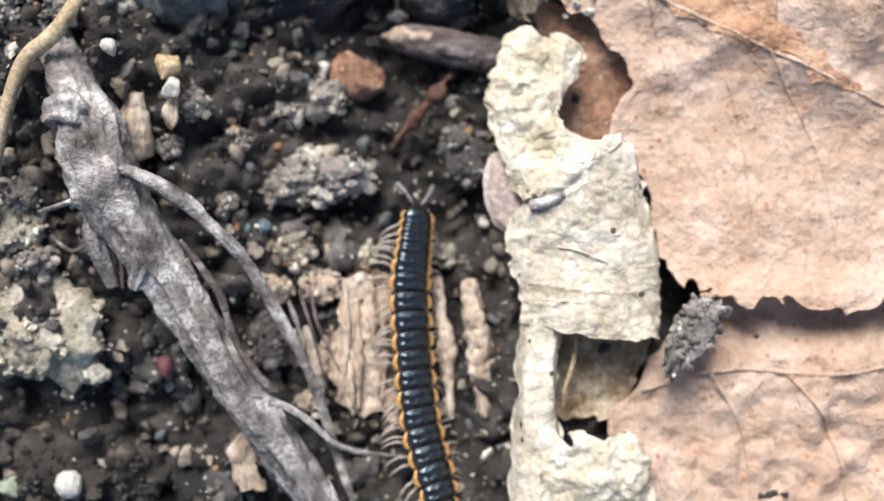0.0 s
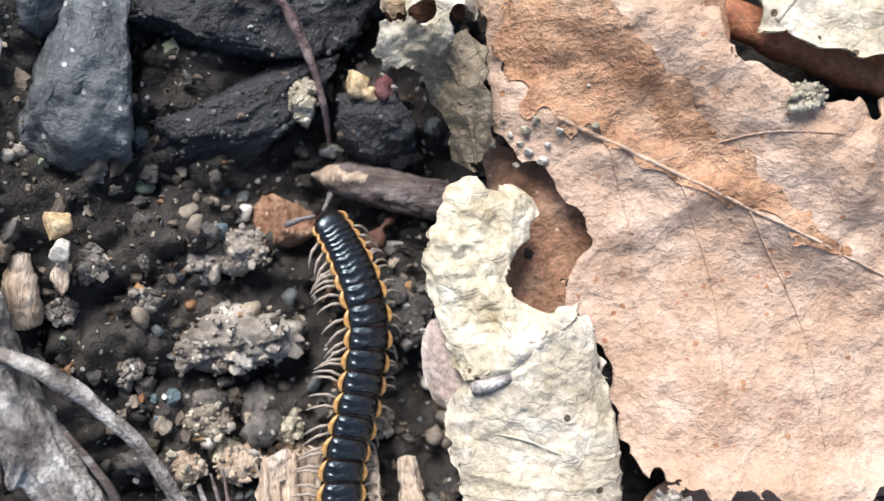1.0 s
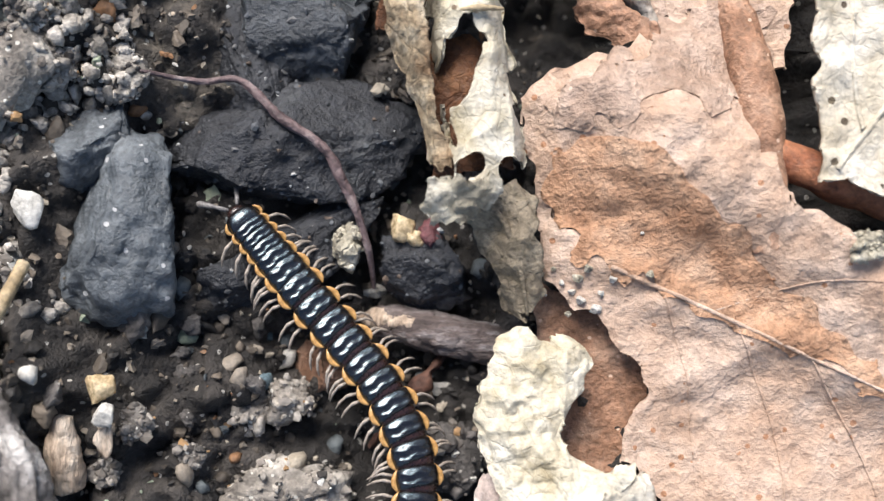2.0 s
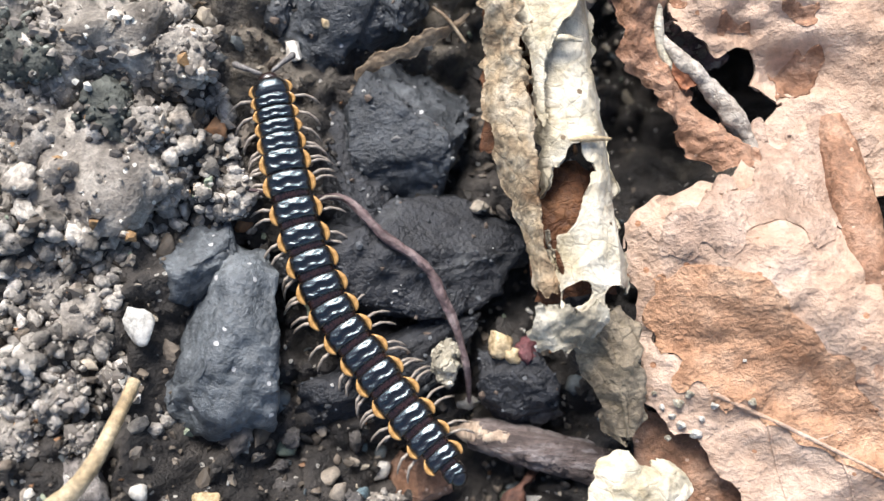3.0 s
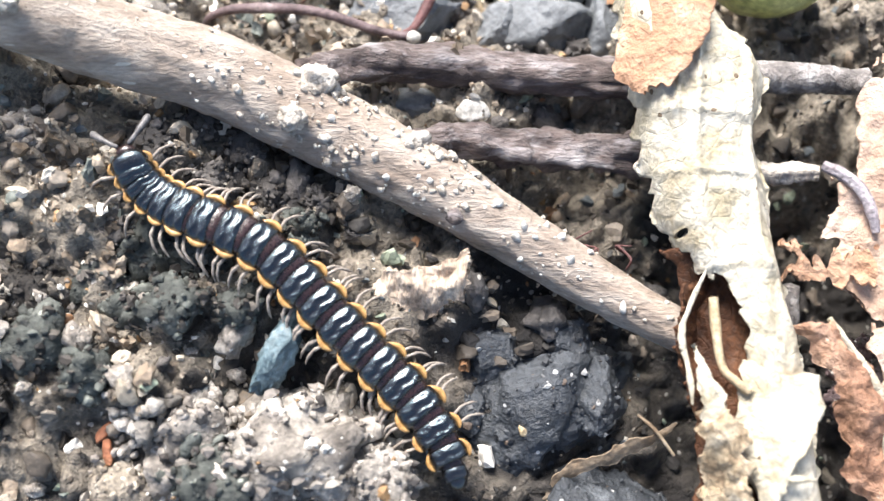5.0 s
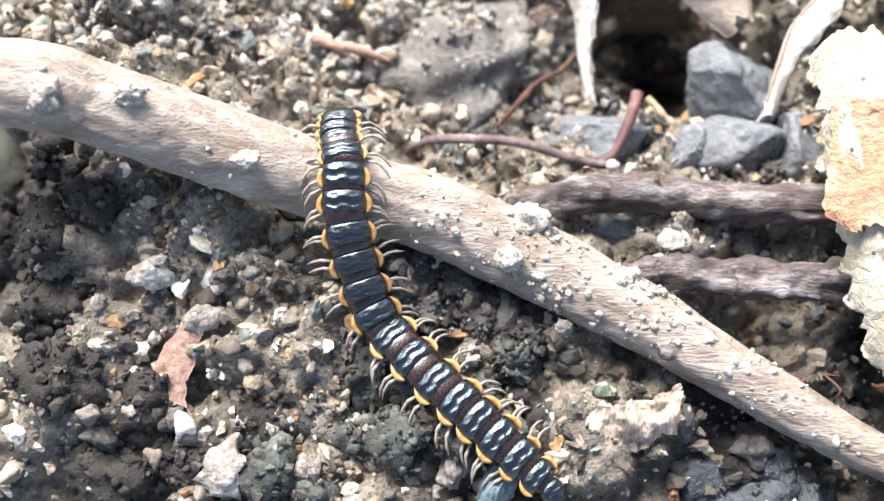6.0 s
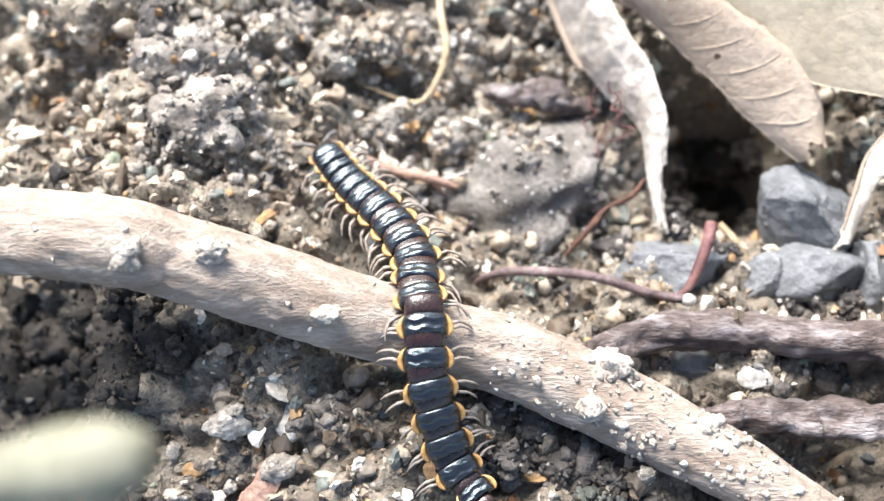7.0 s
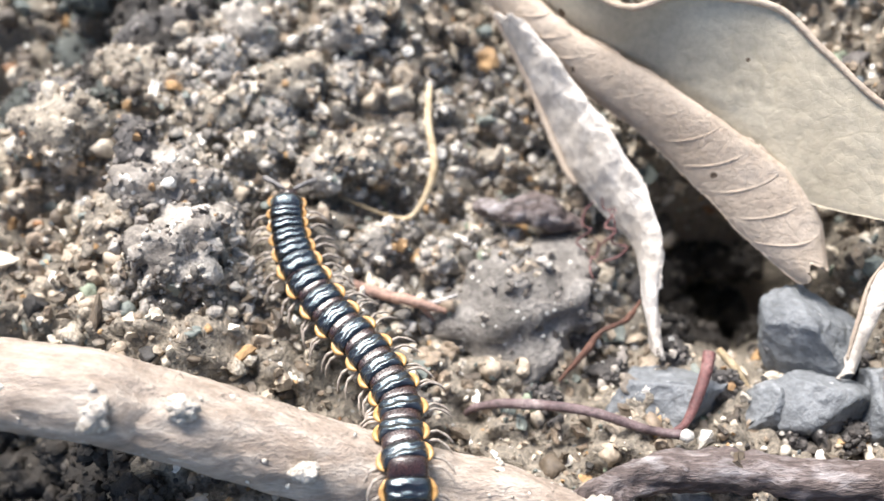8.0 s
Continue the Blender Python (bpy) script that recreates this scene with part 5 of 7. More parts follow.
for k, line in enumerate([[(12, -7.4), (17, -6.2), (23, -6.4), (30, -5)], [(16, -6.4), (18, -10), (18.6, -15)], [(20.5, -6.4), (23, -10), (24.4, -16)]]):
    p = spline([(x, y, 0) for x, y in line], 24)
    q = lower_height(p[:, 0], p[:, 1])
    part("vein", mesh_from("vein", *tube_shape([(x, y, z + 0.03, 0.15 - 0.003 * n) for n, (x, y, z) in enumerate(zip(p[:, 0], p[:, 1], q))], 8, 60, 0.2, 530 + k), BROWN_LEAF), leaf, "raised tan vein")
leaf = thing("cream_leaf", "pale cream dry leaf with soft wrinkles", "leaf")
part("blade", mesh_from("blade", *patch_shape([(18.6, 33), (18.5, 26), (18.7, 20.1), (22.7, 19.1), (34, 18), (34, 38), (24, 38)], cream_height, seed=77), PALE_LEAF), leaf)
for k, line in enumerate([[(19.4, 20.6), (22, 24), (25, 29), (28, 35)], [(21.4, 23.2), (25, 23.6), (30, 22.8)], [(23.6, 26.8), (27, 28), (32, 28)], [(20.6, 22.4), (20.2, 26), (20.6, 30)]]):
    p = spline([(x, y, 0) for x, y in line], 24)
    q = cream_height(p[:, 0], p[:, 1])
    part("vein", mesh_from("vein", *tube_shape([(x, y, z + 0.02, 0.13 - 0.003 * n) for n, (x, y, z) in enumerate(zip(p[:, 0], p[:, 1], q))], 8, 60, 0.15, 520 + k), PALE_LEAF), leaf, "faint raised vein")

leaf = thing("pale_leaf", "pale khaki dry leaf scrap with folded edge", "leaf")
part("blade", mesh_from("blade", *ribbon_shape(
    [(4.6, 13.5, 3.2), (3.8, 12.4, 3.8), (3.2, 10.3, 4), (2.8, 9.3, 3.8), (3.1, 8, 3.8), (3.5, 6.6, 4), (4, 5.1, 4.3), (4.6, 3.2, 4.6)],
    [(7, 13.3, 3), (8.5, 12.1, 3.4), (8, 10.2, 3.8), (6.9, 8.6, 4.2), (7.2, 7.6, 4.6), (8.7, 6.7, 5.2), (10, 6.4, 5.9), (6.3, 3.9, 6)],
    rows=170, cols=70, arch=0.8, wrinkle=0.4, fray=0.16, seed=80, crease=0.3), ROLL_LEAF), leaf)
part("flap", mesh_from("flap", *ribbon_shape(
    [(6.4, 4.5, 5.2), (4.6, 2.8, 4.6), (4.2, 1.3, 4.3), (4.3, 0, 4.2), (4.8, -1.9, 4.2), (5, -3.8, 4.2)],
    [(10.5, 6.8, 5.2), (11.2, 5.7, 5), (11.9, 3.6, 4.8), (12.4, 1.2, 4.7), (12.7, -1.2, 4.7), (12.8, -4.7, 4.7)],
    rows=150, cols=70, arch=1.3, droop=0.3, wrinkle=0.3, fray=0.18, seed=79, ends=0.25, crease=0.32), PALE_LEAF), leaf, "khaki flap with faint ribs")
part("fold", mesh_from("fold", *ribbon_shape(
    [(5.2, 3.9, 5.3), (6.8, 5.2, 5.8), (8.3, 6.3, 5.8), (10.4, 7.2, 5.3)], [(5.8, 2.8, 5.4), (7.4, 3.9, 5.9), (8.9, 5.0, 5.9), (11.0, 5.9, 5.0)],
    rows=90, cols=22, arch=0.75, wrinkle=0.25, fray=0.15, seed=77, ends=0.25, crease=0.2), PALE_LEAF), leaf, "pale folded-over edge")
part("under_layer", mesh_from("under_layer", *ribbon_shape(
    [(3.8, 6.7, 2.6), (2.9, 5.4, 2.6), (2.9, 3.8, 2.6), (3.4, 2.3, 2.6), (4.4, 1.4, 2.6)],
    [(4.5, 6.6, 3.6), (4.7, 5.1, 3.6), (5, 3.6, 3.6), (5.3, 2.3, 3.6), (5.5, 1.2, 3.6)],
    rows=60, cols=20, arch=0.3, wrinkle=0.15, fray=0.1, seed=78), PINK_LEAF), leaf, "smooth pinkish lower layer")
for k, line in enumerate([[(7.9, 4.9, 5.68, 0.024), (9.7, 4.4, 5.88, 0.064), (12, 3.5, 4.78, 0.024)], [(5.6, 0.9, 4.98, 0.024), (7.9, 0.6, 5.78, 0.064), (10, -0.2, 5.68, 0.064), (12.3, -0.8, 4.78, 0.024)], [(5.3, -2.1, 5.68, 0.024), (8.3, -2.3, 5.88, 0.064), (12.4, -2.7, 4.78, 0.024)]]):
    part("rib", mesh_from("rib", *tube_shape(line, 8, 40, 0.4, 75 - k), PALE_LEAF), leaf, "faint rib")
part("strip", mesh_from("strip", *ribbon_shape(
    [(5.1, -3.0, 3.6), (4.8, -5.5, 3.6), (4.7, -8.1, 3.6), (4.5, -11, 3.6), (4.3, -14, 3.4), (4.4, -20, 3.0)],
    [(7.4, -3.4, 4.2), (7.2, -5.5, 4.2), (7.0, -8.0, 4.2), (7.4, -11, 4.2), (7.6, -14, 3.8), (7.6, -20, 3.2)],
    rows=110, cols=32, arch=1.1, droop=0.8, wrinkle=0.3, fray=0.2, seed=82, crease=0.3), PALE_LEAF), leaf, "rolled pale grey strip")
part("inner_film", mesh_from("inner_film", *ribbon_shape(
    [(6.6, -3.6, 2.6), (6.4, -6.5, 2.5), (6.6, -9.8, 2.6)], [(12.8, -3.4, 2.4), (12.2, -6.4, 2.2), (10.2, -9.6, 2.3)], rows=60, cols=40, arch=-0.4, wrinkle=0.5, fray=0.3, seed=98, crease=0.4), STAINED_LEAF), leaf, "stained brown inner film")
part("thread", mesh_from("thread", *tube_shape([(8.2, -4.4, 3.4, 0.07), (8.0, -5.8, 3.7, 0.12), (7.6, -7.2, 3.6, 0.12), (7.5, -8.4, 3.2, 0.08)], 8, 40, 0.2, 99), TAN_ROOT), leaf, "thin tan thread")
part("scrap", mesh_from("scrap", *ribbon_shape(
    [(6.6, -9.6, 4.4), (6.4, -11.5, 4.6), (6.2, -14, 4.6), (6.2, -19, 4.2)], [(10.2, -9.2, 4.6), (11.8, -10.6, 4.8), (12.2, -13.5, 4.8), (12.2, -19, 4.4)],
    rows=80, cols=50, arch=0.8, wrinkle=0.7, fray=0.4, seed=83), ROLL_LEAF), leaf, "crumpled cream end")
stub = thing("bark_bit", "short grey bark splinter on a pale leaf", "bark")
part("body", mesh_from("body", *tube_shape([(5.4, 3.0, 5.6, 0.3), (6.3, 3.3, 5.9, 0.36), (7.2, 3.7, 6.0, 0.32)], 12, 20, 0.25, 84), GREY_ROOT), stub)


leaf = thing("olive_leaf", "torn olive-grey leaf scrap", "leaf")
part("blade", mesh_from("blade", *ribbon_shape(
    [(0.6, 19.6, 4.6), (2.6, 18.3, 4.4), (3.8, 16.0, 3.6), (5.0, 13.6, 3.0)], [(4.8, 20.6, 5.2), (5.9, 19.0, 5.2), (6.2, 16.5, 4.6), (6.0, 13.6, 3.4)],
    rows=70, cols=36, arch=0.7, wrinkle=0.4, fray=0.35, seed=85), OLIVE_LEAF), leaf)
part("midrib", mesh_from("midrib", *tube_shape([(2.9, 19.8, 5.75, 0.1), (4.3, 18.4, 5.7, 0.14), (5.1, 16.1, 5.0, 0.13), (5.5, 14.0, 4.05, 0.08)], 8, 40, 0.2, 550), OLIVE_LEAF), leaf, "worn midrib")

HOLES = [(-0.9, 39.3, 1.1, 3.0, 15), (2.2, 25.6, 1.0, 2.3, -17), (1.55, 24.4, 0.26, 1.5, 5), (1.5, 20.9, 0.45, 0.95, 10), (2.7, 20.9, 0.75, 0.55, 35), (4.8, 20.5, 0.8, 0.9, 20), (1.9, 22.4, 0.2, 0.7, 15), (-2.6, 44.1, 0.28, 0.22, 0)]
leaf = thing("rolled_leaf", "rolled-up cream dry leaf with torn holes", "leaf")
part("roll", mesh_from("roll", *ribbon_shape(
    [(0.9, 19.3, 4.8), (1.2, 21.5, 5.0), (1.2, 24.3, 5.2), (0.9, 26.4, 5.2), (0.6, 29.5, 5.2), (0.2, 34, 5.2), (-0.3, 38, 5.2), (-1.9, 42, 5.4), (-3.8, 45.5, 5.6),
     (-4.8, 50, 6.0), (-5.4, 54, 6.0), (-5.6, 58, 5.4), (-5.4, 62, 4)],
    [(4.4, 19.6, 4.8), (5.3, 21.7, 4.8), (4.7, 25.2, 4.8), (4.2, 29.5, 4.8), (3.6, 33, 4.8), (3.1, 37.8, 4.9), (2.2, 42, 5.2), (1.6, 46, 5.6), (1.0, 49.2, 6.0),
     (1.6, 52.3, 6.0), (-0.2, 55, 6.0), (-1.4, 58, 5.4), (-1.8, 62, 4)],
    rows=360, cols=72, arch=2.0, droop=0.8, wrinkle=0.16, fray=0.34, seed=86, holes=HOLES, thick=0.16, crease=0.55), ROLL_LEAF), leaf)
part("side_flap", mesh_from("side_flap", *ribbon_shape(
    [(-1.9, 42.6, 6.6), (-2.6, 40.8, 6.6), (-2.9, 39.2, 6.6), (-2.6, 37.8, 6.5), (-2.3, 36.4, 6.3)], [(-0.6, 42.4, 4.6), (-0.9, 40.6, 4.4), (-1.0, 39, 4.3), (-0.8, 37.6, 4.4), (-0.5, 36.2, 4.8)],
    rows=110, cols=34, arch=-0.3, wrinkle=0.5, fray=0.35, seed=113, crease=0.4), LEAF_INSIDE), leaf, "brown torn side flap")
part("torn_edge", mesh_from("torn_edge", *ribbon_shape(
    [(-2.5, 39.0, 6.4), (-2.3, 37.6, 6.6), (-1.9, 36.2, 6.6), (-1.8, 35.0, 6.2)], [(-2.0, 38.8, 6.8), (-1.2, 37.2, 7.0), (-0.8, 36.0, 7.0), (-1.3, 35.0, 6.6)],
    rows=50, cols=18, arch=0.3, wrinkle=0.3, fray=0.3, seed=115), ROLL_LEAF), leaf, "cream torn edge")
part("side_flap", mesh_from("side_flap", *ribbon_shape(
    [(-2.2, 36.4, 5.6), (-2.0, 34.4, 5.5), (-1.8, 32.6, 5.4), (-1.6, 30.4, 5.4)], [(-0.6, 36.2, 6.6), (-0.2, 34, 6.8), (0.2, 32.4, 6.8), (0.5, 30.4, 6.8)],
    rows=90, cols=30, arch=0.5, wrinkle=0.6, fray=0.4, seed=116, crease=0.5), STAINED_LEAF), leaf, "crumbly stained brown side flap")
part("side_flap", mesh_from("side_flap", *ribbon_shape(
    [(-1.7, 32.6, 5.2), (-1.6, 30.0, 5.4), (-0.7, 26.4, 5.2), (0.0, 24.3, 5.0), (0.9, 20.6, 4.8)], [(-0.2, 32.6, 6.4), (0.4, 30.0, 6.8), (0.9, 26.4, 6.8), (1.2, 24, 6.6), (1.9, 20.6, 6.0)],
    rows=120, cols=30, arch=0.6, wrinkle=0.4, fray=0.35, seed=114, crease=0.35), STAINED_LEAF), leaf, "stained tan side flap")
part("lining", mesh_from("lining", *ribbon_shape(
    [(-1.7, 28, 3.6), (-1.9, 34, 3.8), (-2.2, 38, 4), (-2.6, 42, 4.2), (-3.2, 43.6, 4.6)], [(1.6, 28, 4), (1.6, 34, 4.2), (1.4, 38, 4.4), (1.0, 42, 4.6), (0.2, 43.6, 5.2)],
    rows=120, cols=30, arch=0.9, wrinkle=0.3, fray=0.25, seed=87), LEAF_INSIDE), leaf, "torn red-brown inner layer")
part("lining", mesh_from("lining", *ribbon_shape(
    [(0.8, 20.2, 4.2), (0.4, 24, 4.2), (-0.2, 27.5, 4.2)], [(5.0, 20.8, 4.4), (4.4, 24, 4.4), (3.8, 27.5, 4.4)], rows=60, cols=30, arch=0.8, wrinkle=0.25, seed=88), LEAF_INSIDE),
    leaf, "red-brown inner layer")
part("rim", mesh_from("rim", *tube_shape([(-1.5, 42.4, 6.9, 0.05), (-2.3, 40.7, 6.8, 0.1), (-2.75, 39.2, 6.8, 0.16), (-2.5, 37.9, 6.7, 0.09), (-2.35, 36.9, 6.7, 0.14), (-2.3, 36.1, 6.6, 0.05)], 12, 90, 0.7, 122), ROLL_LEAF), leaf, "cream torn rim of a hollow")
part("strand", mesh_from("strand", *tube_shape([(-1.25, 41.0, 6.7, 0.2), (-1.2, 39.7, 6.8, 0.24), (-1.0, 37.9, 6.9, 0.2), (-0.4, 37.15, 7.0, 0.22), (0.2, 36.7, 7.0, 0.25)], 10, 60, 0.15, 89), TAN_ROOT), leaf, "thin cream strand across a hole")
part("stained_end", mesh_from("stained_end", *ribbon_shape(
    [(-5, 57.7, 6.85), (-5.2, 55.5, 7.05), (-5.6, 53.1, 7.05), (-5.6, 51.7, 7.05), (-4.6, 50.3, 7.25)],
    [(-1.5, 56.8, 8.55), (-1.2, 54.7, 8.65), (-1.5, 53, 8.65), (-2.3, 51.6, 8.55), (-3.8, 49.8, 8.25)],
    rows=80, cols=44, arch=0.4, wrinkle=0.18, fray=0.25, seed=121, thick=0.14, crease=0.25), WORN_LEAF), leaf, "brown stained end of the roll")
part("torn_lip", mesh_from("torn_lip", *ribbon_shape(
    [(0.4, 18.4, 6.2), (1.5, 18.1, 6.4), (2.8, 18.5, 6.4), (4.2, 19.3, 6.2)],
    [(0.4, 19.9, 6.8), (1.4, 20.1, 7.2), (2.7, 20.2, 7.2), (4.3, 20.3, 6.8)],
    rows=90, cols=30, arch=0.4, wrinkle=0.5, fray=0.3, seed=90, thick=0.35, crease=0.3), PALE_CRUMB), leaf, "ragged pale crumbly lip")
part("overlap", mesh_from("overlap", *ribbon_shape(
    [(-0, 38.2, 6.6), (-0.3, 36.2, 6.5), (-0.5, 34.6, 6.4), (0, 33.3, 6.6), (0.5, 32, 6.8), (0.8, 28.8, 6.9)],
    [(3.2, 37.5, 7), (3.3, 36, 7.1), (2.3, 34.2, 7.7), (1.4, 32.7, 7.6), (1.1, 31.5, 7.4), (1.2, 28.7, 7.2)],
    rows=140, cols=40, arch=0.25, wrinkle=0.1, fray=0.1, seed=117, thick=0.14, crease=0.2), ROLL_LEAF), leaf, "overlapping pointed outer layer")
part("ridge", mesh_from("ridge", *tube_shape([(1, 32.7, 7.4, 0.06), (1.9, 32.9, 7.6, 0.16), (2.9, 32.9, 7.1, 0.06)], 10, 40, 0.3, 118), ROLL_LEAF), leaf, "raised cross ridge")
part("ridge", mesh_from("ridge", *tube_shape([(2.3, 28.1, 7.3, 0.08), (3.2, 28.2, 7.2, 0.17), (4.3, 28.3, 6.6, 0.08)], 10, 40, 0.3, 119), TAN_ROOT), leaf, "raised torn cross ridge")

leaf = thing("leaf_scrap", "stained brown leaf tongue reaching across a pit", "leaf")
part("blade", mesh_from("blade", *ribbon_shape([(2.6, 40.0, 4.4), (4.2, 37.4, 4.2), (5.0, 35.6, 3.6), (5.5, 33.0, 3.0), (6.9, 31.3, 2.8), (8.4, 29.0, 2.6), (10.2, 27.0, 2.6)],
     [(4.4, 40.4, 4.8), (6.0, 38.0, 4.6), (6.9, 36.2, 4.2), (7.2, 33.6, 3.4), (8.8, 31.4, 3.2), (10.8, 29.1, 3.0), (12.4, 27.6, 3.4)],
     rows=120, cols=34, arch=0.5, wrinkle=0.45, fray=0.45, seed=92, ends=0.2, crease=0.4), RUST_LEAF), leaf)
part("edge", mesh_from("edge", *tube_shape([(4.4, 40.4, 5.0, 0.12), (6.0, 38.0, 4.8, 0.2), (6.9, 36.2, 4.4, 0.22), (7.2, 33.6, 3.6, 0.2), (8.0, 32.4, 3.4, 0.1)], 10, 60, 0.5, 95), ROLL_LEAF), leaf, "curled pale edge")
part("patch", mesh_from("patch", *ribbon_shape([(7.3, 33.2, 3.5), (8.0, 32.3, 3.6), (8.8, 31.4, 3.5)], [(8.0, 33.5, 3.5), (8.7, 32.7, 3.6), (9.4, 31.9, 3.4)], rows=30, cols=16, arch=0.25, wrinkle=0.3, fray=0.25, seed=96), ORANGE_BARK), leaf, "bright rust-orange torn patch")

leaf = thing("tan_leaf", "dry tan leaf with raised side veins and a blunt tip", "leaf")
LOW = [(-29.5, 85, 1.8), (-27.0, 82.0, 1.8), (-22.4, 77.0, 1.6), (-17.5, 72.7, 1.2), (-13.0, 67.5, 0.6), (-10.2, 64.9, 0.2), (-9.0, 64.0, 0.2)]
HIGH = [(-27, 85, 3.0), (-24.0, 81.8, 3.0), (-21.6, 79.2, 3.2), (-17.0, 75.7, 3.6), (-12.6, 72.1, 3.4), (-8.9, 68.8, 2.0), (-7.9, 64.9, 0.4)]
part("blade", mesh_from("blade", *ribbon_shape(LOW, HIGH, rows=170, cols=60, arch=1.0, wrinkle=0.07, fray=0.12, seed=93, thick=0.2), TAN_LEAF), leaf)
lows, highs = spline(LOW, 100), spline(HIGH, 100)
for k in range(11):
    line = []
    for w in (0.04, 0.2, 0.4, 0.6, 0.8, 0.94):
        row = int(16 + 7 * k + 7 * math.sin(w * 2.4))
        at = lows[row] * (1 - w) + highs[row] * w
        line.append((at[0], at[1], at[2] + math.sqrt(1 - 0.96 * (2 * w - 1) ** 2) - 0.01, 0.025 + 0.05 * math.sin(w * 3.0)))
    part("vein", mesh_from("vein", *tube_shape(line, 8, 40, 0.15, 94 + k), TAN_LEAF), leaf, "raised side vein")
leaf = thing("tan_leaf", "broad greenish-tan dry leaf with a curled rim", "leaf")
part("blade", mesh_from("blade", *ribbon_shape(
    [(-24.5, 82.5, 3.2), (-21.0, 78.8, 2.6), (-17.0, 75.4, 2.4), (-12.6, 71.6, 2.2), (-9.0, 68.4, 2.4), (-5.0, 66.6, 3.2), (1, 64.5, 3.6)],
    [(-22.5, 82.5, 4.8), (-18.6, 78.6, 6.6), (-15.6, 78.6, 7.4), (-10.8, 77.8, 7.0), (-8.2, 75.2, 6.4), (-4.8, 71.8, 5.8), (2, 68.5, 5.2)],
    rows=150, cols=60, arch=0.2, wrinkle=0.1, fray=0.1, seed=104, thick=0.22), GREEN_TAN), leaf)
part("rim", mesh_from("rim", *tube_shape([(-22.5, 82.0, 5.0, 0.14), (-18.6, 78.6, 6.7, 0.2), (-15.6, 78.6, 7.5, 0.2), (-10.8, 77.8, 7.1, 0.2), (-8.2, 75.2, 6.5, 0.18), (-4.8, 71.8, 5.9, 0.18), (2, 68.5, 5.3, 0.15)], 10, 90, 0.1, 105), TAN_LEAF), leaf, "pale curled rim")
leaf = thing("curled_leaf", "narrow grey-tan leaf curled into a spout", "leaf")
part("blade", mesh_from("blade", *ribbon_shape(
    [(-26.8, 81.5, 2.2), (-24.6, 77.3, 0.2), (-22.6, 72.3, -1.4), (-20.2, 69.0, -1.2), (-18.4, 66.4, 0.2), (-18.0, 62.6, 0.6), (-17.5, 59.6, 0.2)],
    [(-24.4, 80.0, 3.0), (-21.0, 75.2, 2.2), (-18.3, 70.6, 2.2), (-17.2, 67.8, 2.2), (-16.9, 66.0, 1.8), (-17.2, 63.0, 1.0), (-16.9, 59.9, 0.3)],
    rows=150, cols=40, arch=0.9, wrinkle=0.28, fray=0.15, seed=106, crease=0.3), WHITE_LEAF), leaf)
part("edge", mesh_from("edge", *tube_shape([(-26.8, 81.5, 2.4, 0.12), (-24.7, 77.3, 0.6, 0.16), (-22.7, 72.4, -0.6, 0.2), (-21.9, 71.0, -0.8, 0.12)], 10, 50, 0.15, 107), TAN_LEAF), leaf, "rolled tan edge")
leaf = thing("leaf_scrap", "narrow pale tan leaf edge hanging over stones", "leaf")
part("blade", mesh_from("blade", *ribbon_shape(
    [(-3.5, 70.9, 3.4), (-3.9, 68.6, 3), (-4.2, 66.2, 2.4), (-6, 64, 1.8), (-6.6, 62.2, 1.4), (-7.4, 60, 0.8), (-7.9, 58.9, 0.5)],
    [(-2.4, 71, 3.8), (-2.7, 69.1, 3.4), (-3.1, 65.4, 2.8), (-4.6, 63.1, 2.2), (-5.5, 62.3, 1.8), (-6.3, 60.6, 1), (-7.1, 58.9, 0.5)],
    rows=110, cols=26, arch=0.35, wrinkle=0.12, fray=0.14, seed=108, ends=0.2, crease=0.15), WHITE_LEAF), leaf)
part("edge", mesh_from("edge", *tube_shape([(-4, 68.6, 3.2, 0.12), (-4.3, 66.1, 2.6, 0.12), (-6, 64, 2, 0.12), (-6.7, 62.1, 1.6, 0.12), (-7.4, 59.9, 1, 0.12)], 8, 60, 0.3, 103), TAN_LEAF), leaf, "curled tan edge")
leaf = thing("leaf_flake", "flat pinkish-brown leaf flake on the soil", "leaf")
part("blade", mesh_from("blade", *ribbon_shape(
    [(-39.9, 41.4, 8.6), (-38.7, 43.9, 8.9), (-37.2, 46.0, 9.1), (-36.7, 46.6, 9.1)], [(-37.3, 41.2, 8.5), (-36.9, 43.2, 8.8), (-36.1, 45.2, 9.1), (-36.3, 46.5, 9.1)],
    rows=50, cols=26, arch=0.15, wrinkle=0.2, fray=0.2, seed=109, thick=0.3), PINK_FLAKE), leaf)
leaf = thing("bark_flake", "torn tan bark flake on the soil", "bark")
part("blade", mesh_from("blade", *ribbon_shape(
    [(-17.3, 41.0, 5.4), (-15.9, 42.3, 6.0), (-14.2, 42.5, 6.2), (-12.6, 42.9, 6.0)], [(-15.8, 39.8, 5.2), (-14.6, 40.4, 5.6), (-13.2, 41.0, 5.8), (-12.1, 41.9, 5.7)],
    rows=60, cols=36, arch=0.5, wrinkle=0.7, fray=0.35, seed=110, thick=0.3), WOOD), leaf)
leaf = thing("membrane", "thin pale papery strip over a pit", "husk")
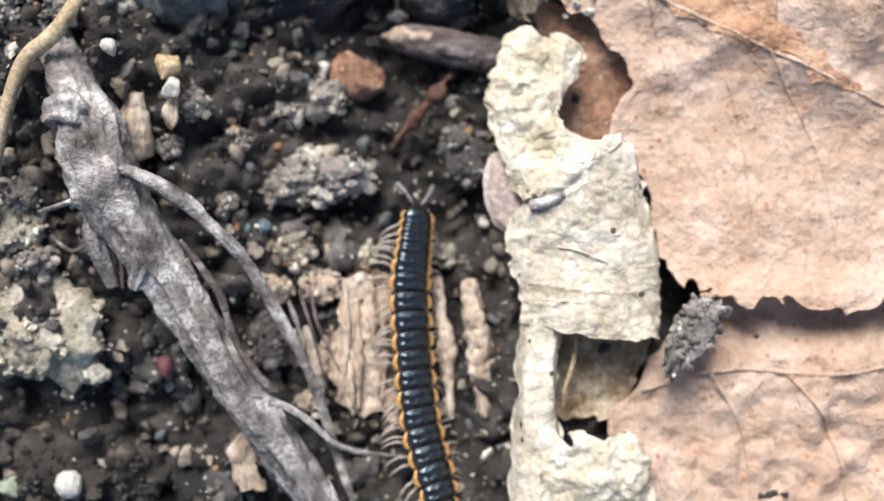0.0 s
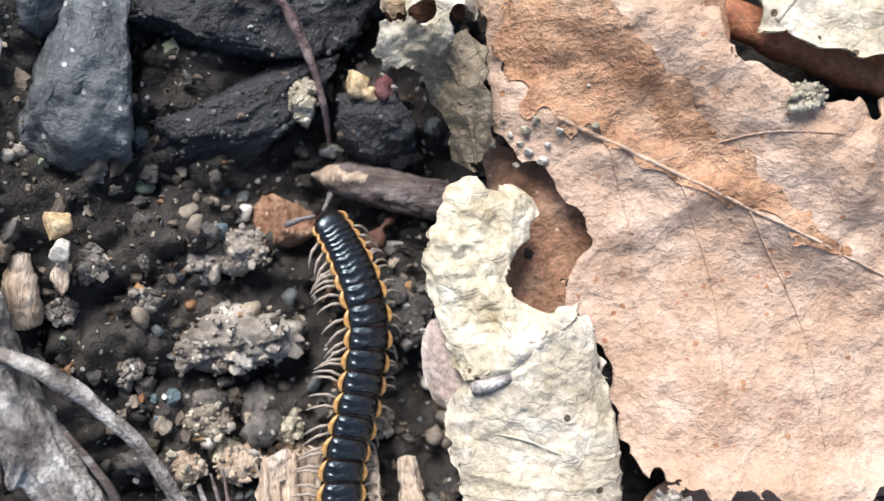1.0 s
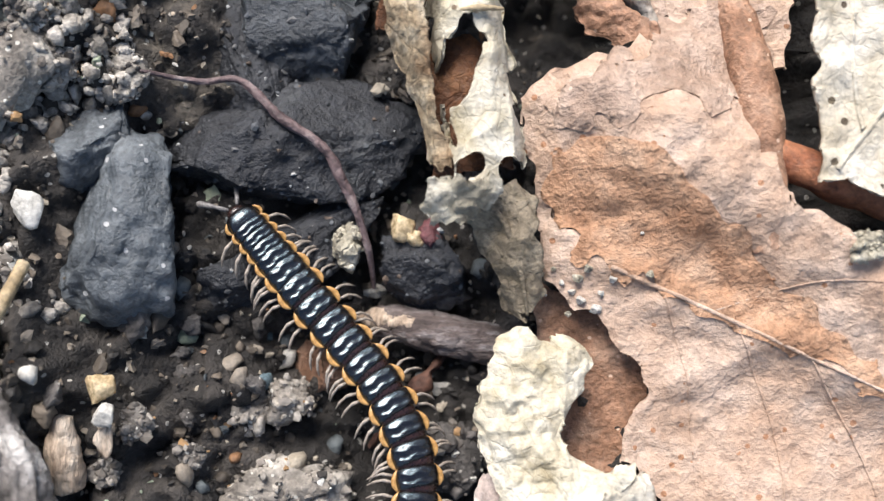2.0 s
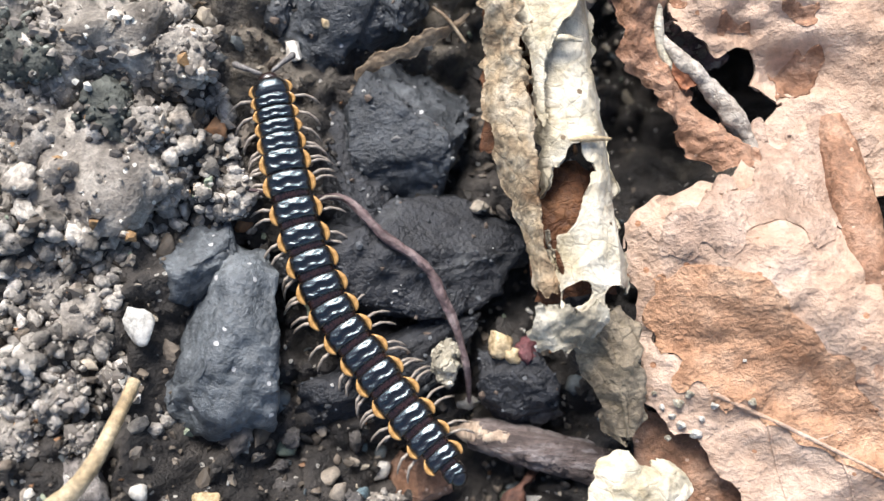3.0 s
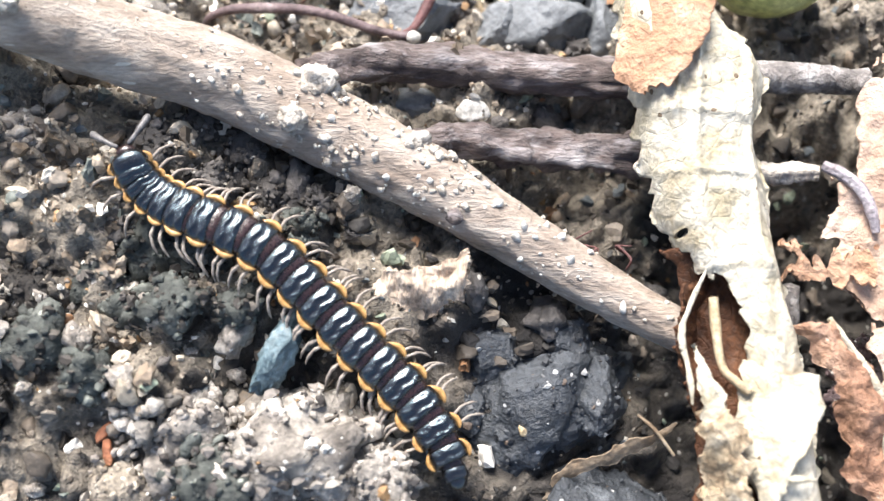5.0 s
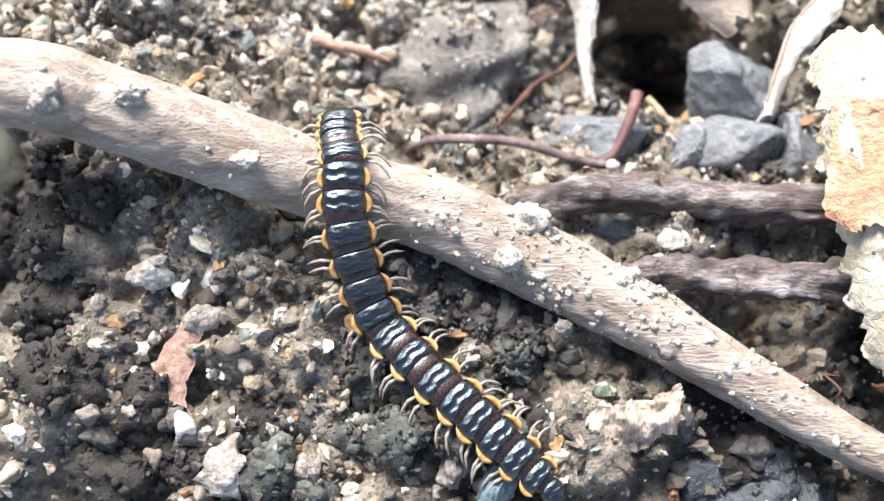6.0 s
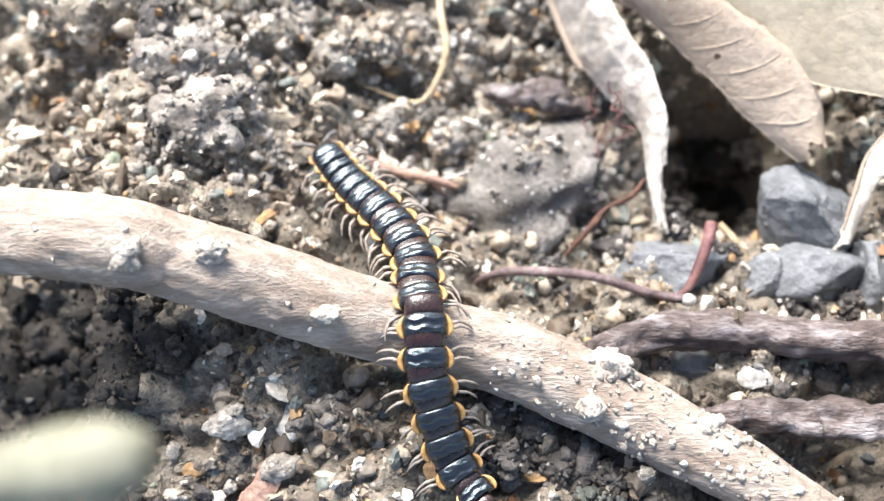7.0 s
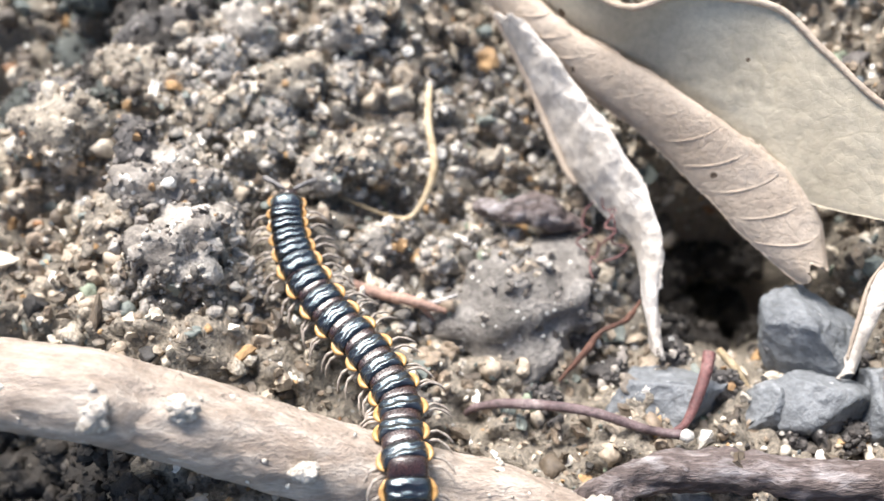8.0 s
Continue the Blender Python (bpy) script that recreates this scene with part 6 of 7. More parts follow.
part("blade", mesh_from("blade", *ribbon_shape(
    [(-9.4, 31.3, 1.6), (-8.2, 32.9, 2.0), (-7.0, 33.6, 2.4), (-5.4, 34.2, 2.6), (-3.6, 35.0, 2.9), (-2.3, 35.8, 3.0)], [(-8.9, 31.2, 1.3), (-7.9, 32.6, 1.6), (-6.8, 33.0, 1.9), (-5.2, 33.6, 2.1), (-3.5, 34.5, 2.5), (-2.2, 35.4, 2.8)],
    rows=80, cols=14, arch=0.1, wrinkle=0.3, fray=0.2, seed=111, thick=0.06), MEMBRANE), leaf)
part("strand", mesh_from("strand", *tube_shape([(-4.4, 35.8, 3.2, 0.07), (-3.6, 35.1, 3.3, 0.1), (-2.7, 33.9, 3.2, 0.08)], 8, 20, 0.1, 112), MEMBRANE), leaf, "thin white thread")


shapes = [mesh_from("leaf_crumb", *stone_shape((1, 0.8, 0.7), 900 + k, 3, 8, lumps=0.3), QUARTZ if k else PALE_CRUMB) for k in range(3)]
for k, (x, y) in enumerate([(6.8, 16.2), (7.7, 15.1), (8.8, 14.3), (7.5, 14), (9.6, 15.7), (11, 17.9), (11.3, 15.9), (8.1, 14.7), (7.2, 15.6), (8.4, 16.2), (6.4, 15), (9.1, 15), (7.9, 15.8)]):
    crumb = thing("leaf_crumb", "small pale crumb lying on a brown leaf", "crumb", (x, y, float(brown_height(np.array([x]), np.array([y]))[0]) + 0.1), shapes[k % 3], "crumbs on the leaf")
    crumb.scale = (0.16 + 0.05 * (k * 7 % 5),) * 3
    crumb.rotation_euler = (k, 2 * k, 3 * k)


# ---- twigs and roots ----
def rod(name, label, category, points, material, sides=18, steps=90, rough=0.08, seed=0, bark=0.0, also=(), fibre=0.0):
    ob = thing(name, label, category)
    part("stem", mesh_from("stem", *tube_shape(points, sides, steps, rough, seed, bark, fibre), material), ob)
    for k, (piece, says, line, ma, more) in enumerate(also):
        if piece == "wart":
            (x, y, z, r), lump = line[1], clod_shape((1.2, 1.0, 0.9), seed + k, 4, 0.12)
            part(piece, mesh_from(piece, lump[0] * r + np.array((x, y, z)), lump[1], ma or material), ob, says)
            continue
        part(piece, mesh_from(piece, *tube_shape(line, 24, 110, more, seed + 50 + k, bark * 1.1, fibre + (0.3 if piece == "side_branch" else 0)), ma or material), ob, says)
    return ob


def bump(x, y, z, r):
    return [(x - r, y, z, r * 0.5), (x, y, z + r * 0.25, r), (x + r, y, z, r * 0.5)]


TWIG = [(-74, 60, 2, 2.0), (-58, 57.5, 13, 2.1), (-44.6, 56.0, 16.2, 2.15), (-40, 55.2, 14.8, 2.1), (-35.1, 53.9, 12.4, 2.05), (-30.3, 52.7, 10.0, 2.0), (-25.1, 51.6, 7.9, 2.0), (-20.0, 49.5, 6.3, 2.05),
        (-14.2, 46.6, 5.5, 1.75), (-11.6, 45.0, 5.1, 1.55), (-8.2, 43.1, 4.3, 1.4), (-5.0, 41.3, 3.6, 1.2), (-1.6, 39.6, 3.0, 1.05), (4, 37, 1.0, 0.9)]
twig = rod("twig", "thick pale brown twig with cracked bark and warts", "twig",
    TWIG,
    BARK, 48, 440, 0.03, 120, 0.07, [
        ("wart", "pale bark wart", bump(-37.9, 55.2, 16.3, 0.55), PALE_WART, 0.3), ("wart", "pale bark wart", bump(-33.0, 52.6, 13.7, 0.5), PALE_WART, 0.3),
        ("wart", "pale bark wart", bump(-21.0, 49.0, 8.7, 0.6), PALE_WART, 0.35), ("wart", "pale bark wart", bump(-41.6, 54.8, 17.3, 0.8), PALE_WART, 0.3),
        ("wart", "pale bark wart", bump(-20.2, 51.3, 7.4, 1.0), PALE_WART, 0.4), ("wart", "pale bark wart", bump(-15.4, 48.2, 6.4, 0.9), PALE_WART, 0.4),
        ("side_branch", "dark grey cracked side branch", [(-21.2, 51.6, 6.8, 0.9), (-18.5, 53.2, 5.2, 0.85), (-14.8, 53.6, 4.0, 0.95), (-10.8, 53.4, 3.2, 1.0), (-5.0, 53.2, 2.8, 1.0), (0, 53, 2.4, 0.8)], DARK_BARK, 0.22),
        ("side_branch", "dark grey broken side branch", [(-15.6, 48.6, 6.0, 0.7), (-13.2, 49.2, 5.0, 0.75), (-9.6, 49.2, 3.6, 1.0), (-4.4, 49.2, 3.0, 1.0), (0, 49, 2.6, 0.9)], DARK_BARK, 0.35),
        ("knot", "dark knot", [(-13.4, 44.9, 6.75, 0.4), (-13.2, 44.7, 6.85, 0.35), (-13.0, 44.6, 6.7, 0.2)], DARK_BARK, 0.2)], 0.025)
rng = np.random.RandomState(71)
axis = spline(TWIG, 500)
near = axis[(axis[:, 0] > -26) & (axis[:, 0] < -7)]
forks = axis[((axis[:, 0] > -22.5) & (axis[:, 0] < -18)) | ((axis[:, 0] > -16.5) & (axis[:, 0] < -13))]
spots = np.vstack([near[rng.randint(0, len(near), 60)], axis[rng.randint(120, 480, 50)], forks[rng.randint(0, len(forks), 150)]])
turn = rng.uniform(0.25, 2.9, len(spots))
out_way = np.cos(turn)[:, None] * np.array((-0.36, -0.93, 0)) + np.sin(turn)[:, None] * np.array((0.28, -0.1, 0.95))
size = 0.07 * 4.5 ** (rng.uniform(size=len(spots)) ** 2)
shapes = grit_shapes(1, 12, 72, 3, 0.5)[rng.randint(0, 12, len(spots))] * size[:, None, None] + (spots[:, :3] + out_way * spots[:, 3:4])[:, None]
faces = (ICO[1][1][None] + (np.arange(len(spots)) * len(ICO[1][0]))[:, None, None]).reshape(-1, 3)
part("grit", mesh_from("grit", shapes.reshape(-1, 3), faces, PALE_WART), twig, "pale crumbs stuck to the bark")["kind"] = "stuff"
spots = np.vstack([near[rng.randint(0, len(near), 55)], axis[rng.randint(120, 480, 20)]])
turn = rng.uniform(0.4, 2.6, len(spots))
out_way = np.cos(turn)[:, None] * np.array((-0.36, -0.93, 0)) + np.sin(turn)[:, None] * np.array((0.28, -0.1, 0.95))
shapes, faces = crumbs_at(spots[:, :3] + out_way * spots[:, 3:4], 0.1 * 3.6 ** (rng.uniform(size=len(spots)) ** 1.8), 2, rng)
part("sand", mesh_from("sand", shapes, faces, QUARTZ), twig, "white sand grains stuck to the bark")["kind"] = "stuff"
rod("root", "gnarled grey root with split bark", "root",
    [(-21.5, 13.3, 4.5, 0.8), (-20, 10.2, 6.8, 1.2), (-18.5, 7.4, 7.8, 1.55), (-17.9, 5.2, 7.8, 1.75), (-16.9, 3, 7.4, 1.45), (-15.6, 0.8, 6.9, 1.25), (-14.1, -1.7, 6.2, 1.2), (-12.7, -4.2, 5.6, 1.25), (-11.2, -6.7, 5, 1.2), (-9.7, -9, 4.4, 1.15), (-7.8, -12, 3.4, 1.1), (-4.1, -17.9, 1.6, 0.9)],
    GREY_ROOT, 56, 360, 0.07, 130, 0.05, [
        ("knob", "round grey knob", [(-20.3, 7.6, 8.2, 0.5), (-19.1, 7.7, 8.8, 0.95), (-18.2, 7.5, 8.6, 0.6)], None, 0.25),
        ("bark_strip", "split pale strip of bark", [(-17.9, 4.5, 8.4, 0.35), (-18.1, 2.4, 7.9, 0.42), (-18, 0.4, 7, 0.5), (-17.5, -1.5, 6, 0.3)], None, 0.12),
        ("bark_strip", "split pale strip of bark", [(-16.7, 3.6, 8.6, 0.4), (-16.1, 1.6, 8, 0.5), (-15.6, -0.2, 7.4, 0.5), (-16.1, -1.6, 6.8, 0.3)], None, 0.12),
        ("rootlet", "thin grey-brown rootlet", [(-16.9, 4.9, 8.8, 0.3), (-15, 4.1, 8.4, 0.34), (-13.3, 3, 7.4, 0.42), (-12, 1.7, 6.6, 0.36), (-10.3, -0.2, 5.6, 0.3), (-8.9, -2.7, 4.8, 0.28), (-7.6, -5.3, 4, 0.28), (-6.6, -7.8, 3.2, 0.26), (-5.7, -10.9, 2.4, 0.24), (-4.5, -14.6, 1.6, 0.16)], GREY_ROOT, 0.2),
        ("rootlet", "thin grey rootlet", [(-13.5, 1, 7.4, 0.1), (-12.4, -0.5, 7, 0.16), (-11.5, -2, 6.6, 0.18), (-10.9, -4.1, 6.2, 0.15), (-9.9, -6, 5.8, 0.2), (-8.9, -7.3, 5.2, 0.24)], DARK_BARK, 0.12),
        ("bark_strip", "dark loose edge of bark", [(-14.8, -1.1, 6.8, 0.1), (-14.1, -3.1, 6.2, 0.16), (-12.7, -5.1, 5.6, 0.18), (-11.3, -7.5, 5, 0.2), (-10.2, -9.6, 4.4, 0.2), (-9, -11.9, 3.6, 0.1)], DARK_BARK, 0.15),
        ("rootlet", "thin grey rootlet", [(-11.3, -6.6, 5.9, 0.2), (-9.4, -7.6, 5.2, 0.24), (-7.4, -8.8, 4.2, 0.2), (-5.3, -10.7, 3.2, 0.16), (-2.5, -11.4, 2.2, 0.12), (-1.6, -11.4, 1.6, 0.08)], None, 0.12),
        ("rootlet", "thin pale rootlet", [(-17.9, 3.5, 8.6, 0.1), (-19.3, 3, 7.8, 0.13), (-21.4, 2.5, 6.6, 0.1)], None, 0.1)], 0.34)
rod("rootlet", "pale tan curved rootlet", "root", [(-18.2, 16.5, 6.2, 0.3), (-18.9, 13.4, 8.4, 0.36), (-20.1, 11.6, 8.6, 0.42), (-21.5, 10.4, 8.4, 0.4), (-22.6, 8.0, 8.0, 0.36), (-23.6, 5.0, 7.0, 0.34), (-25.5, 1.0, 4.4, 0.3)], TAN_ROOT, 14, 70, 0.1, 140)
rod("twig_stub", "short broken brown twig end", "twig", [(-2.2, 13.7, -1.2, 0.8), (-0.8, 13.5, -0.9, 1.0), (1.6, 12.9, -0.7, 1.1), (4.2, 12.3, -0.5, 1.12), (7.5, 11.4, -0.7, 1.1)], DARK_BARK, 40, 160, 0.07, 141, 0.12,
    [("splinter", "pale split wood end", [(-3.3, 13.9, -1.4, 0.12), (-2.3, 13.8, -0.9, 0.5), (-1.0, 13.7, -0.4, 0.55), (-0.2, 13.5, -0.1, 0.3)], WOOD, 0.3)])
rod("rootlet", "thin purple-grey winding rootlet with rough bark", "root", [(-13.4, 26.0, 4.4, 0.12), (-10.9, 25.8, 2.8, 0.16), (-8.8, 25.8, 2.9, 0.2), (-6.7, 23.9, 3.1, 0.27), (-4.6, 22.4, 2.9, 0.28), (-3.5, 20.4, 2.4, 0.27), (-2.8, 18.7, 1.9, 0.22), (-2.4, 17.0, 1.0, 0.18), (-2.3, 15.4, -0.4, 0.12)], PURPLE_ROOT, 20, 260, 0.35, 142, 0.25)
rod("rootlet", "thin dark arched rootlet with a pale joint", "root", [(-28.2, 56.6, 1.6, 0.16), (-27.0, 57.0, 3.1, 0.24), (-24.7, 57.1, 3.6, 0.28), (-21.1, 56.7, 3.9, 0.28), (-18.0, 55.8, 3.5, 0.26), (-16.1, 55.55, 3.2, 0.28)], PURPLE_ROOT, 14, 70, 0.14, 143, 0.0,
    [("joint", "white joint", bump(-16.0, 55.5, 3.2, 0.36), QUARTZ, 0.1), ("hook", "upright pink-brown shoot", [(-16.6, 55.7, 3.2, 0.16), (-16.0, 56.2, 3.0, 0.22), (-15.4, 57.4, 2.9, 0.28), (-14.9, 58.8, 2.7, 0.32), (-14.6, 60.0, 2.5, 0.34)], RED_ROOT, 0.1)])
rod("rootlet", "short tan rootlet among stones", "root", [(-14.0, 60.6, 0.2, 0.22), (-13.2, 59.6, 0.2, 0.24), (-12.5, 58.5, -0.4, 0.18)], TAN_ROOT, 12, 30, 0.12, 144)
rod("rootlet", "pale straw-coloured bent rootlet", "root", [(-30.9, 77.4, 0.6, 0.2), (-30.7, 74.6, 1.4, 0.24), (-30.2, 71.5, 1.6, 0.24), (-31.2, 69.0, 1.3, 0.2), (-32.6, 68.7, 0.9, 0.14), (-36.0, 69.9, 1.6, 0.1)], TAN_ROOT, 12, 70, 0.1, 145)
rod("rootlet", "pinkish forked rootlet on the soil", "root", [(-36.2, 64.1, 3.6, 0.2), (-34.8, 63.9, 3.9, 0.32), (-33.0, 63.5, 3.0, 0.3), (-30.8, 62.9, 3.1, 0.28), (-28.9, 62.5, 2.2, 0.14)], PINK_FLAKE, 12, 80, 0.35, 146, 0.0,
    [("fork", "", [(-31.4, 63.0, 2.9, 0.17), (-30.0, 63.0, 2.4, 0.16), (-28.4, 63.4, 2.6, 0.08)], GREY_ROOT, 0.15), ("fork", "", [(-30.4, 62.7, 2.7, 0.14), (-30.0, 62.2, 1.9, 0.12), (-29.7, 61.8, 1.3, 0.07)], None, 0.15)])
rod("rootlet", "tiny white rootlet on the soil", "root", [(-19.6, 46.4, 4.4, 0.1), (-18.6, 45.2, 4.4, 0.12), (-17.2, 44.6, 4.2, 0.08)], MEMBRANE, 8, 24, 0.1, 147)
rod("stem", "grey dead stem lying across a pit", "twig", [(6.8, 34.4, 3.4, 0.25), (8.2, 33.0, 3.7, 0.42), (9.9, 31.4, 3.4, 0.5), (11.2, 29.8, 3.0, 0.52), (12.2, 28.2, 2.4, 0.4)], GREY_LEAF, 18, 120, 0.3, 148, 0.15)
rod("stem", "grey dead stem in a dark gap", "twig", [(3.4, 42.5, 2.0, 0.5), (3.2, 40.2, 1.4, 0.6), (2.6, 37.5, 0.6, 0.5)], GREY_ROOT, 14, 50, 0.15, 149)
rod("stem", "frosted pale grey stem piece beside a rolled leaf", "twig", [(1.2, 48, 3.4, 0.6), (2.5, 47.9, 3.6, 0.62), (3.7, 48, 3.6, 0.6), (4.6, 48, 3.6, 0.45)], GREY_LEAF, 20, 70, 0.25, 150, 0.15, (), 0.3)
rod("stem", "thin purple-grey stick on a brown leaf", "twig", [(4.5, 47.9, 5.0, 0.24), (5.5, 47.2, 5.4, 0.28), (6.2, 46.2, 5.6, 0.27), (6.5, 45.3, 5.5, 0.27), (6.7, 44.5, 5.3, 0.2)], LILAC_BARK, 16, 80, 0.2, 158, 0.1, (), 0.3)
rod("stem", "grey twig beside a rolled leaf", "twig", [(0.0, 53.0, 3.2, 0.8), (3.2, 53.2, 3.2, 0.8), (7.5, 53.0, 2.8, 0.7)], GREY_ROOT, 16, 50, 0.15, 151, 0.1)
rod("stem", "reddish-brown stem between two leaves", "twig", [(16.0, 30, 2.4, 1.0), (16.6, 25.0, 4.4, 1.1), (16.8, 20.0, 5.0, 1.1), (17.0, 17, 4.6, 0.9)], RUST_LEAF, 20, 60, 0.12, 152)
rod("stem", "reddish-brown stem under a cream leaf", "twig", [(17.4, 21.6, 4.8, 0.9), (20.0, 20.4, 5.0, 1.0), (24.4, 18.8, 4.8, 1.0), (31, 17, 4.4, 0.9)], ORANGE_BARK, 20, 60, 0.12, 153)
rod("root_fibre", "rust-red root fibre in the soil", "root", [(1.4, 12.0, -1.6, 0.3), (0.3, 10.7, -1.2, 0.4), (-0.5, 9.6, -1.4, 0.3), (-1.5, 8.4, -1.0, 0.42), (-2.6, 6.9, -1.4, 0.2)], RUST_ROOT, 14, 90, 0.9, 154, 0.25)
rod("grey_stick", "short grey twig piece half buried", "twig", [(-28.0, 69.7, -0.3, 0.4), (-26.4, 69.2, 0.3, 0.8), (-24.0, 69.0, 0.4, 0.95), (-22.6, 68.4, 0.1, 0.75), (-21.6, 68.2, -0.4, 0.4)], DARK_BARK, 24, 90, 0.4, 155, 0.22)
curl = np.random.RandomState(31)
for k, (x, y) in enumerate([(-20.6, 64.6), (-19.8, 65.6), (-20.9, 66.4), (-20.0, 66.8), (-8.0, 44.6), (-6.6, 44.8), (-5.2, 44.6), (-6.0, 43.9)]):
    line, z = [], 0.6 if y > 50 else 3.0
    for q in range(6):
        line.append((x + curl.normal(0, 0.45), y + 0.55 * q * (1 if y > 50 else -0.5) + curl.normal(0, 0.2), z + curl.uniform(-0.3, 0.8), 0.03 + 0.03 * (0 < q < 5)))
    rod("rootlet", "thin curly maroon root hair over dark soil", "root", line, RED_ROOT, 8, 50, 0.35, 560 + k)
rod("root_fibre", "rust-brown fibre tangle on the soil", "root", [(-22.8, 58.8, 0.6, 0.1), (-21.4, 60.3, 0.9, 0.17), (-20.4, 61.6, 0.6, 0.15), (-19.0, 62.2, 0.9, 0.18), (-18.2, 63.4, 0.5, 0.08)], RUST_ROOT, 10, 50, 0.5, 167, 0.1)

chip = thing("wood_chip", "pale brown splintered wood chip under the millipede", "wood chip")
part("body", mesh_from("body", *ribbon_shape([(-5.8, -0.8, 0.8), (-5.6, -3.2, 0.9), (-6.0, -7.4, 0.9), (-4.2, -9.8, 0.5)], [(-2.0, -0.6, 0.4), (-1.7, -3.6, 0.4), (-1.6, -7.2, 0.4), (-1.8, -9.6, 0.3)],
     rows=90, cols=46, arch=0.7, wrinkle=0.5, fray=0.35, seed=170, thick=1.4), WOOD), chip)
for k, (x, y, long) in enumerate([(-5.2, -1.2, 5.6), (-4.5, -2.4, 6.4), (-3.7, -0.9, 5.0), (-3.0, -3.0, 5.4), (-2.4, -1.0, 4.4), (-4.9, -6.0, 3.2)]):
    part("fibre", mesh_from("fibre", *tube_shape([(x, y, 1.5, 0.12), (x + 0.15, y - long * 0.5, 1.75, 0.26), (x + 0.1 * (k % 3), y - long, 1.35, 0.1)], 8, 40, 0.5, 540 + k, 0.1), WOOD), chip, "frayed wood fibre")
for k, (a, b, r) in enumerate([((0.2, -1.0, 0.2), (1.1, -9.6, 0.0), 0.55), ((2.1, -1.2, 0.6), (3.2, -9.4, 0.3), 0.85), ((-7.6, -4.0, 0.9), (-6.6, -9.0, 0.6), 0.4)]):
    mid = tuple((p + q) / 2 + 0.1 for p, q in zip(a, b))
    rod("wood_splinter", "pale wood splinter with frayed ends", "wood chip", [(*a, r * 0.5), (*mid, r), (*b, r * 0.35)], WOOD, 24, 90, 0.4, 171 + k, 0.3)
clod("pale crumbly flake of rotten wood", -22.4, -4.2, 3.6, (4.0, 3.3, 1.5), 63, PALE_CRUMB, -12, grains=160, grain_material=PALE_CRUMB, crumb=0.22)
clod("small pale crumbly flake beside a root", -23.6, 2.1, 4.2, (1.9, 1.9, 1.0), 64, PALE_CRUMB, 0, grains=70, grain_material=GRIT)
clod("brown crumb of rotten wood", -8.3, 0.7, 0.9, (1.2, 1.0, 0.9), 65, SANDY_CLOD, 0, grains=40)
clod("very dark gritty lump of soil", -21.8, -12.2, 1.4, (3.6, 2.6, 1.6), 66, DARK_SOIL, 10, grains=150, grain_material=DARK_GRIT)
clod("very dark lump of soil beside a root", -17.6, -12.6, 1.0, (2.4, 2.0, 1.4), 67, DARK_SOIL, 0, grains=90, grain_material=DARK_GRIT)
clod("dark greenish lump of soil under a root", -13.6, 4.9, 0.8, (2.2, 1.7, 1.2), 68, GREEN_CLOD, 20, grains=60, grain_material=DARK_GRIT)
clod("brown crumbly lump of soil under a root", -16.6, -5.2, 1.4, (2.4, 2.2, 1.4), 69, DARK_CLOD, 0, grains=90)
clod("brown crumbly lump beside a wood chip", -9.6, -4.6, 1.0, (1.6, 1.9, 1.1), 70, DARK_CLOD, 0, grains=60)
clod("dark crumbly lump beside a pale leaf", 1.8, 6.4, -0.9, (1.6, 2.0, 1.0), 71, DARK_CLOD, 0, grains=60)
clod("dark crumbly lump under the root's end", -12.6, -13.4, 1.0, (1.7, 1.4, 1.2), 72, DARK_CLOD, 0, grains=50)
stone("glossy greenish-white pebble in the soil", -20.9, -13.0, 3.0, (0.75, 0.8, 0.6), 73, QUARTZ, 0, name="pebble", category="pebble", level=3, cuts=0)
stone("small round red-brown pebble", -15.4, -6.2, 3.0, (0.5, 0.6, 0.5), 74, MAROON, 0, name="pebble", category="pebble", level=3, cuts=0)
rod("wood_stub", "short upright brown wood stub", "wood chip", [(-16.5, 5.7, 4.4, 0.7), (-16.7, 7.4, 4.8, 0.8), (-16.8, 9.2, 5.0, 0.65)], WOOD, 14, 40, 0.25, 185, 0.12)
for k, (line, r) in enumerate([([(-13.4, 0.0, 6.5), (-12.1, -3.1, 5.6), (-10.3, -7.0, 4.6), (-6.7, -10.1, 3.0)], 0.14), ([(-15.9, 1.8, 7.2), (-14.4, 0.4, 6.8), (-13.0, -2.4, 6.2)], 0.17),
                               ([(-16.9, 2.6, 7.4), (-16.8, 0.2, 6.9), (-16.9, -1.6, 6.2)], 0.26), ([(-14.6, -2.2, 6.5), (-12.8, -5.4, 5.6), (-11.2, -8.6, 4.6)], 0.2),
                               ([(-7.8, -1.8, 2.5), (-7.0, -4.2, 2.6), (-6.2, -7.6, 2.0)], 0.12), ([(-7.2, -1.6, 2.4), (-6.6, -4.0, 2.7), (-5.4, -6.6, 2.0)], 0.1),
                               ([(-8.4, -2.4, 2.4), (-7.6, -4.8, 2.4), (-7.2, -7.9, 1.8)], 0.13), ([(-21.1, 1.2, 5.4), (-19.6, 0.4, 6.2), (-18.0, 1.4, 6.8)], 0.12)]):
    rod("bark_strand", "thin frayed grey-brown strand of bark", "bark", [(*p, r * (1.1 - 0.35 * q)) for q, p in enumerate(line)], (GREY_ROOT, DARK_BARK, PURPLE_ROOT)[k % 3], 8, 60, 0.5, 186 + k)
chip = thing("bark_chip", "brown wedge of bark standing in the soil", "bark")
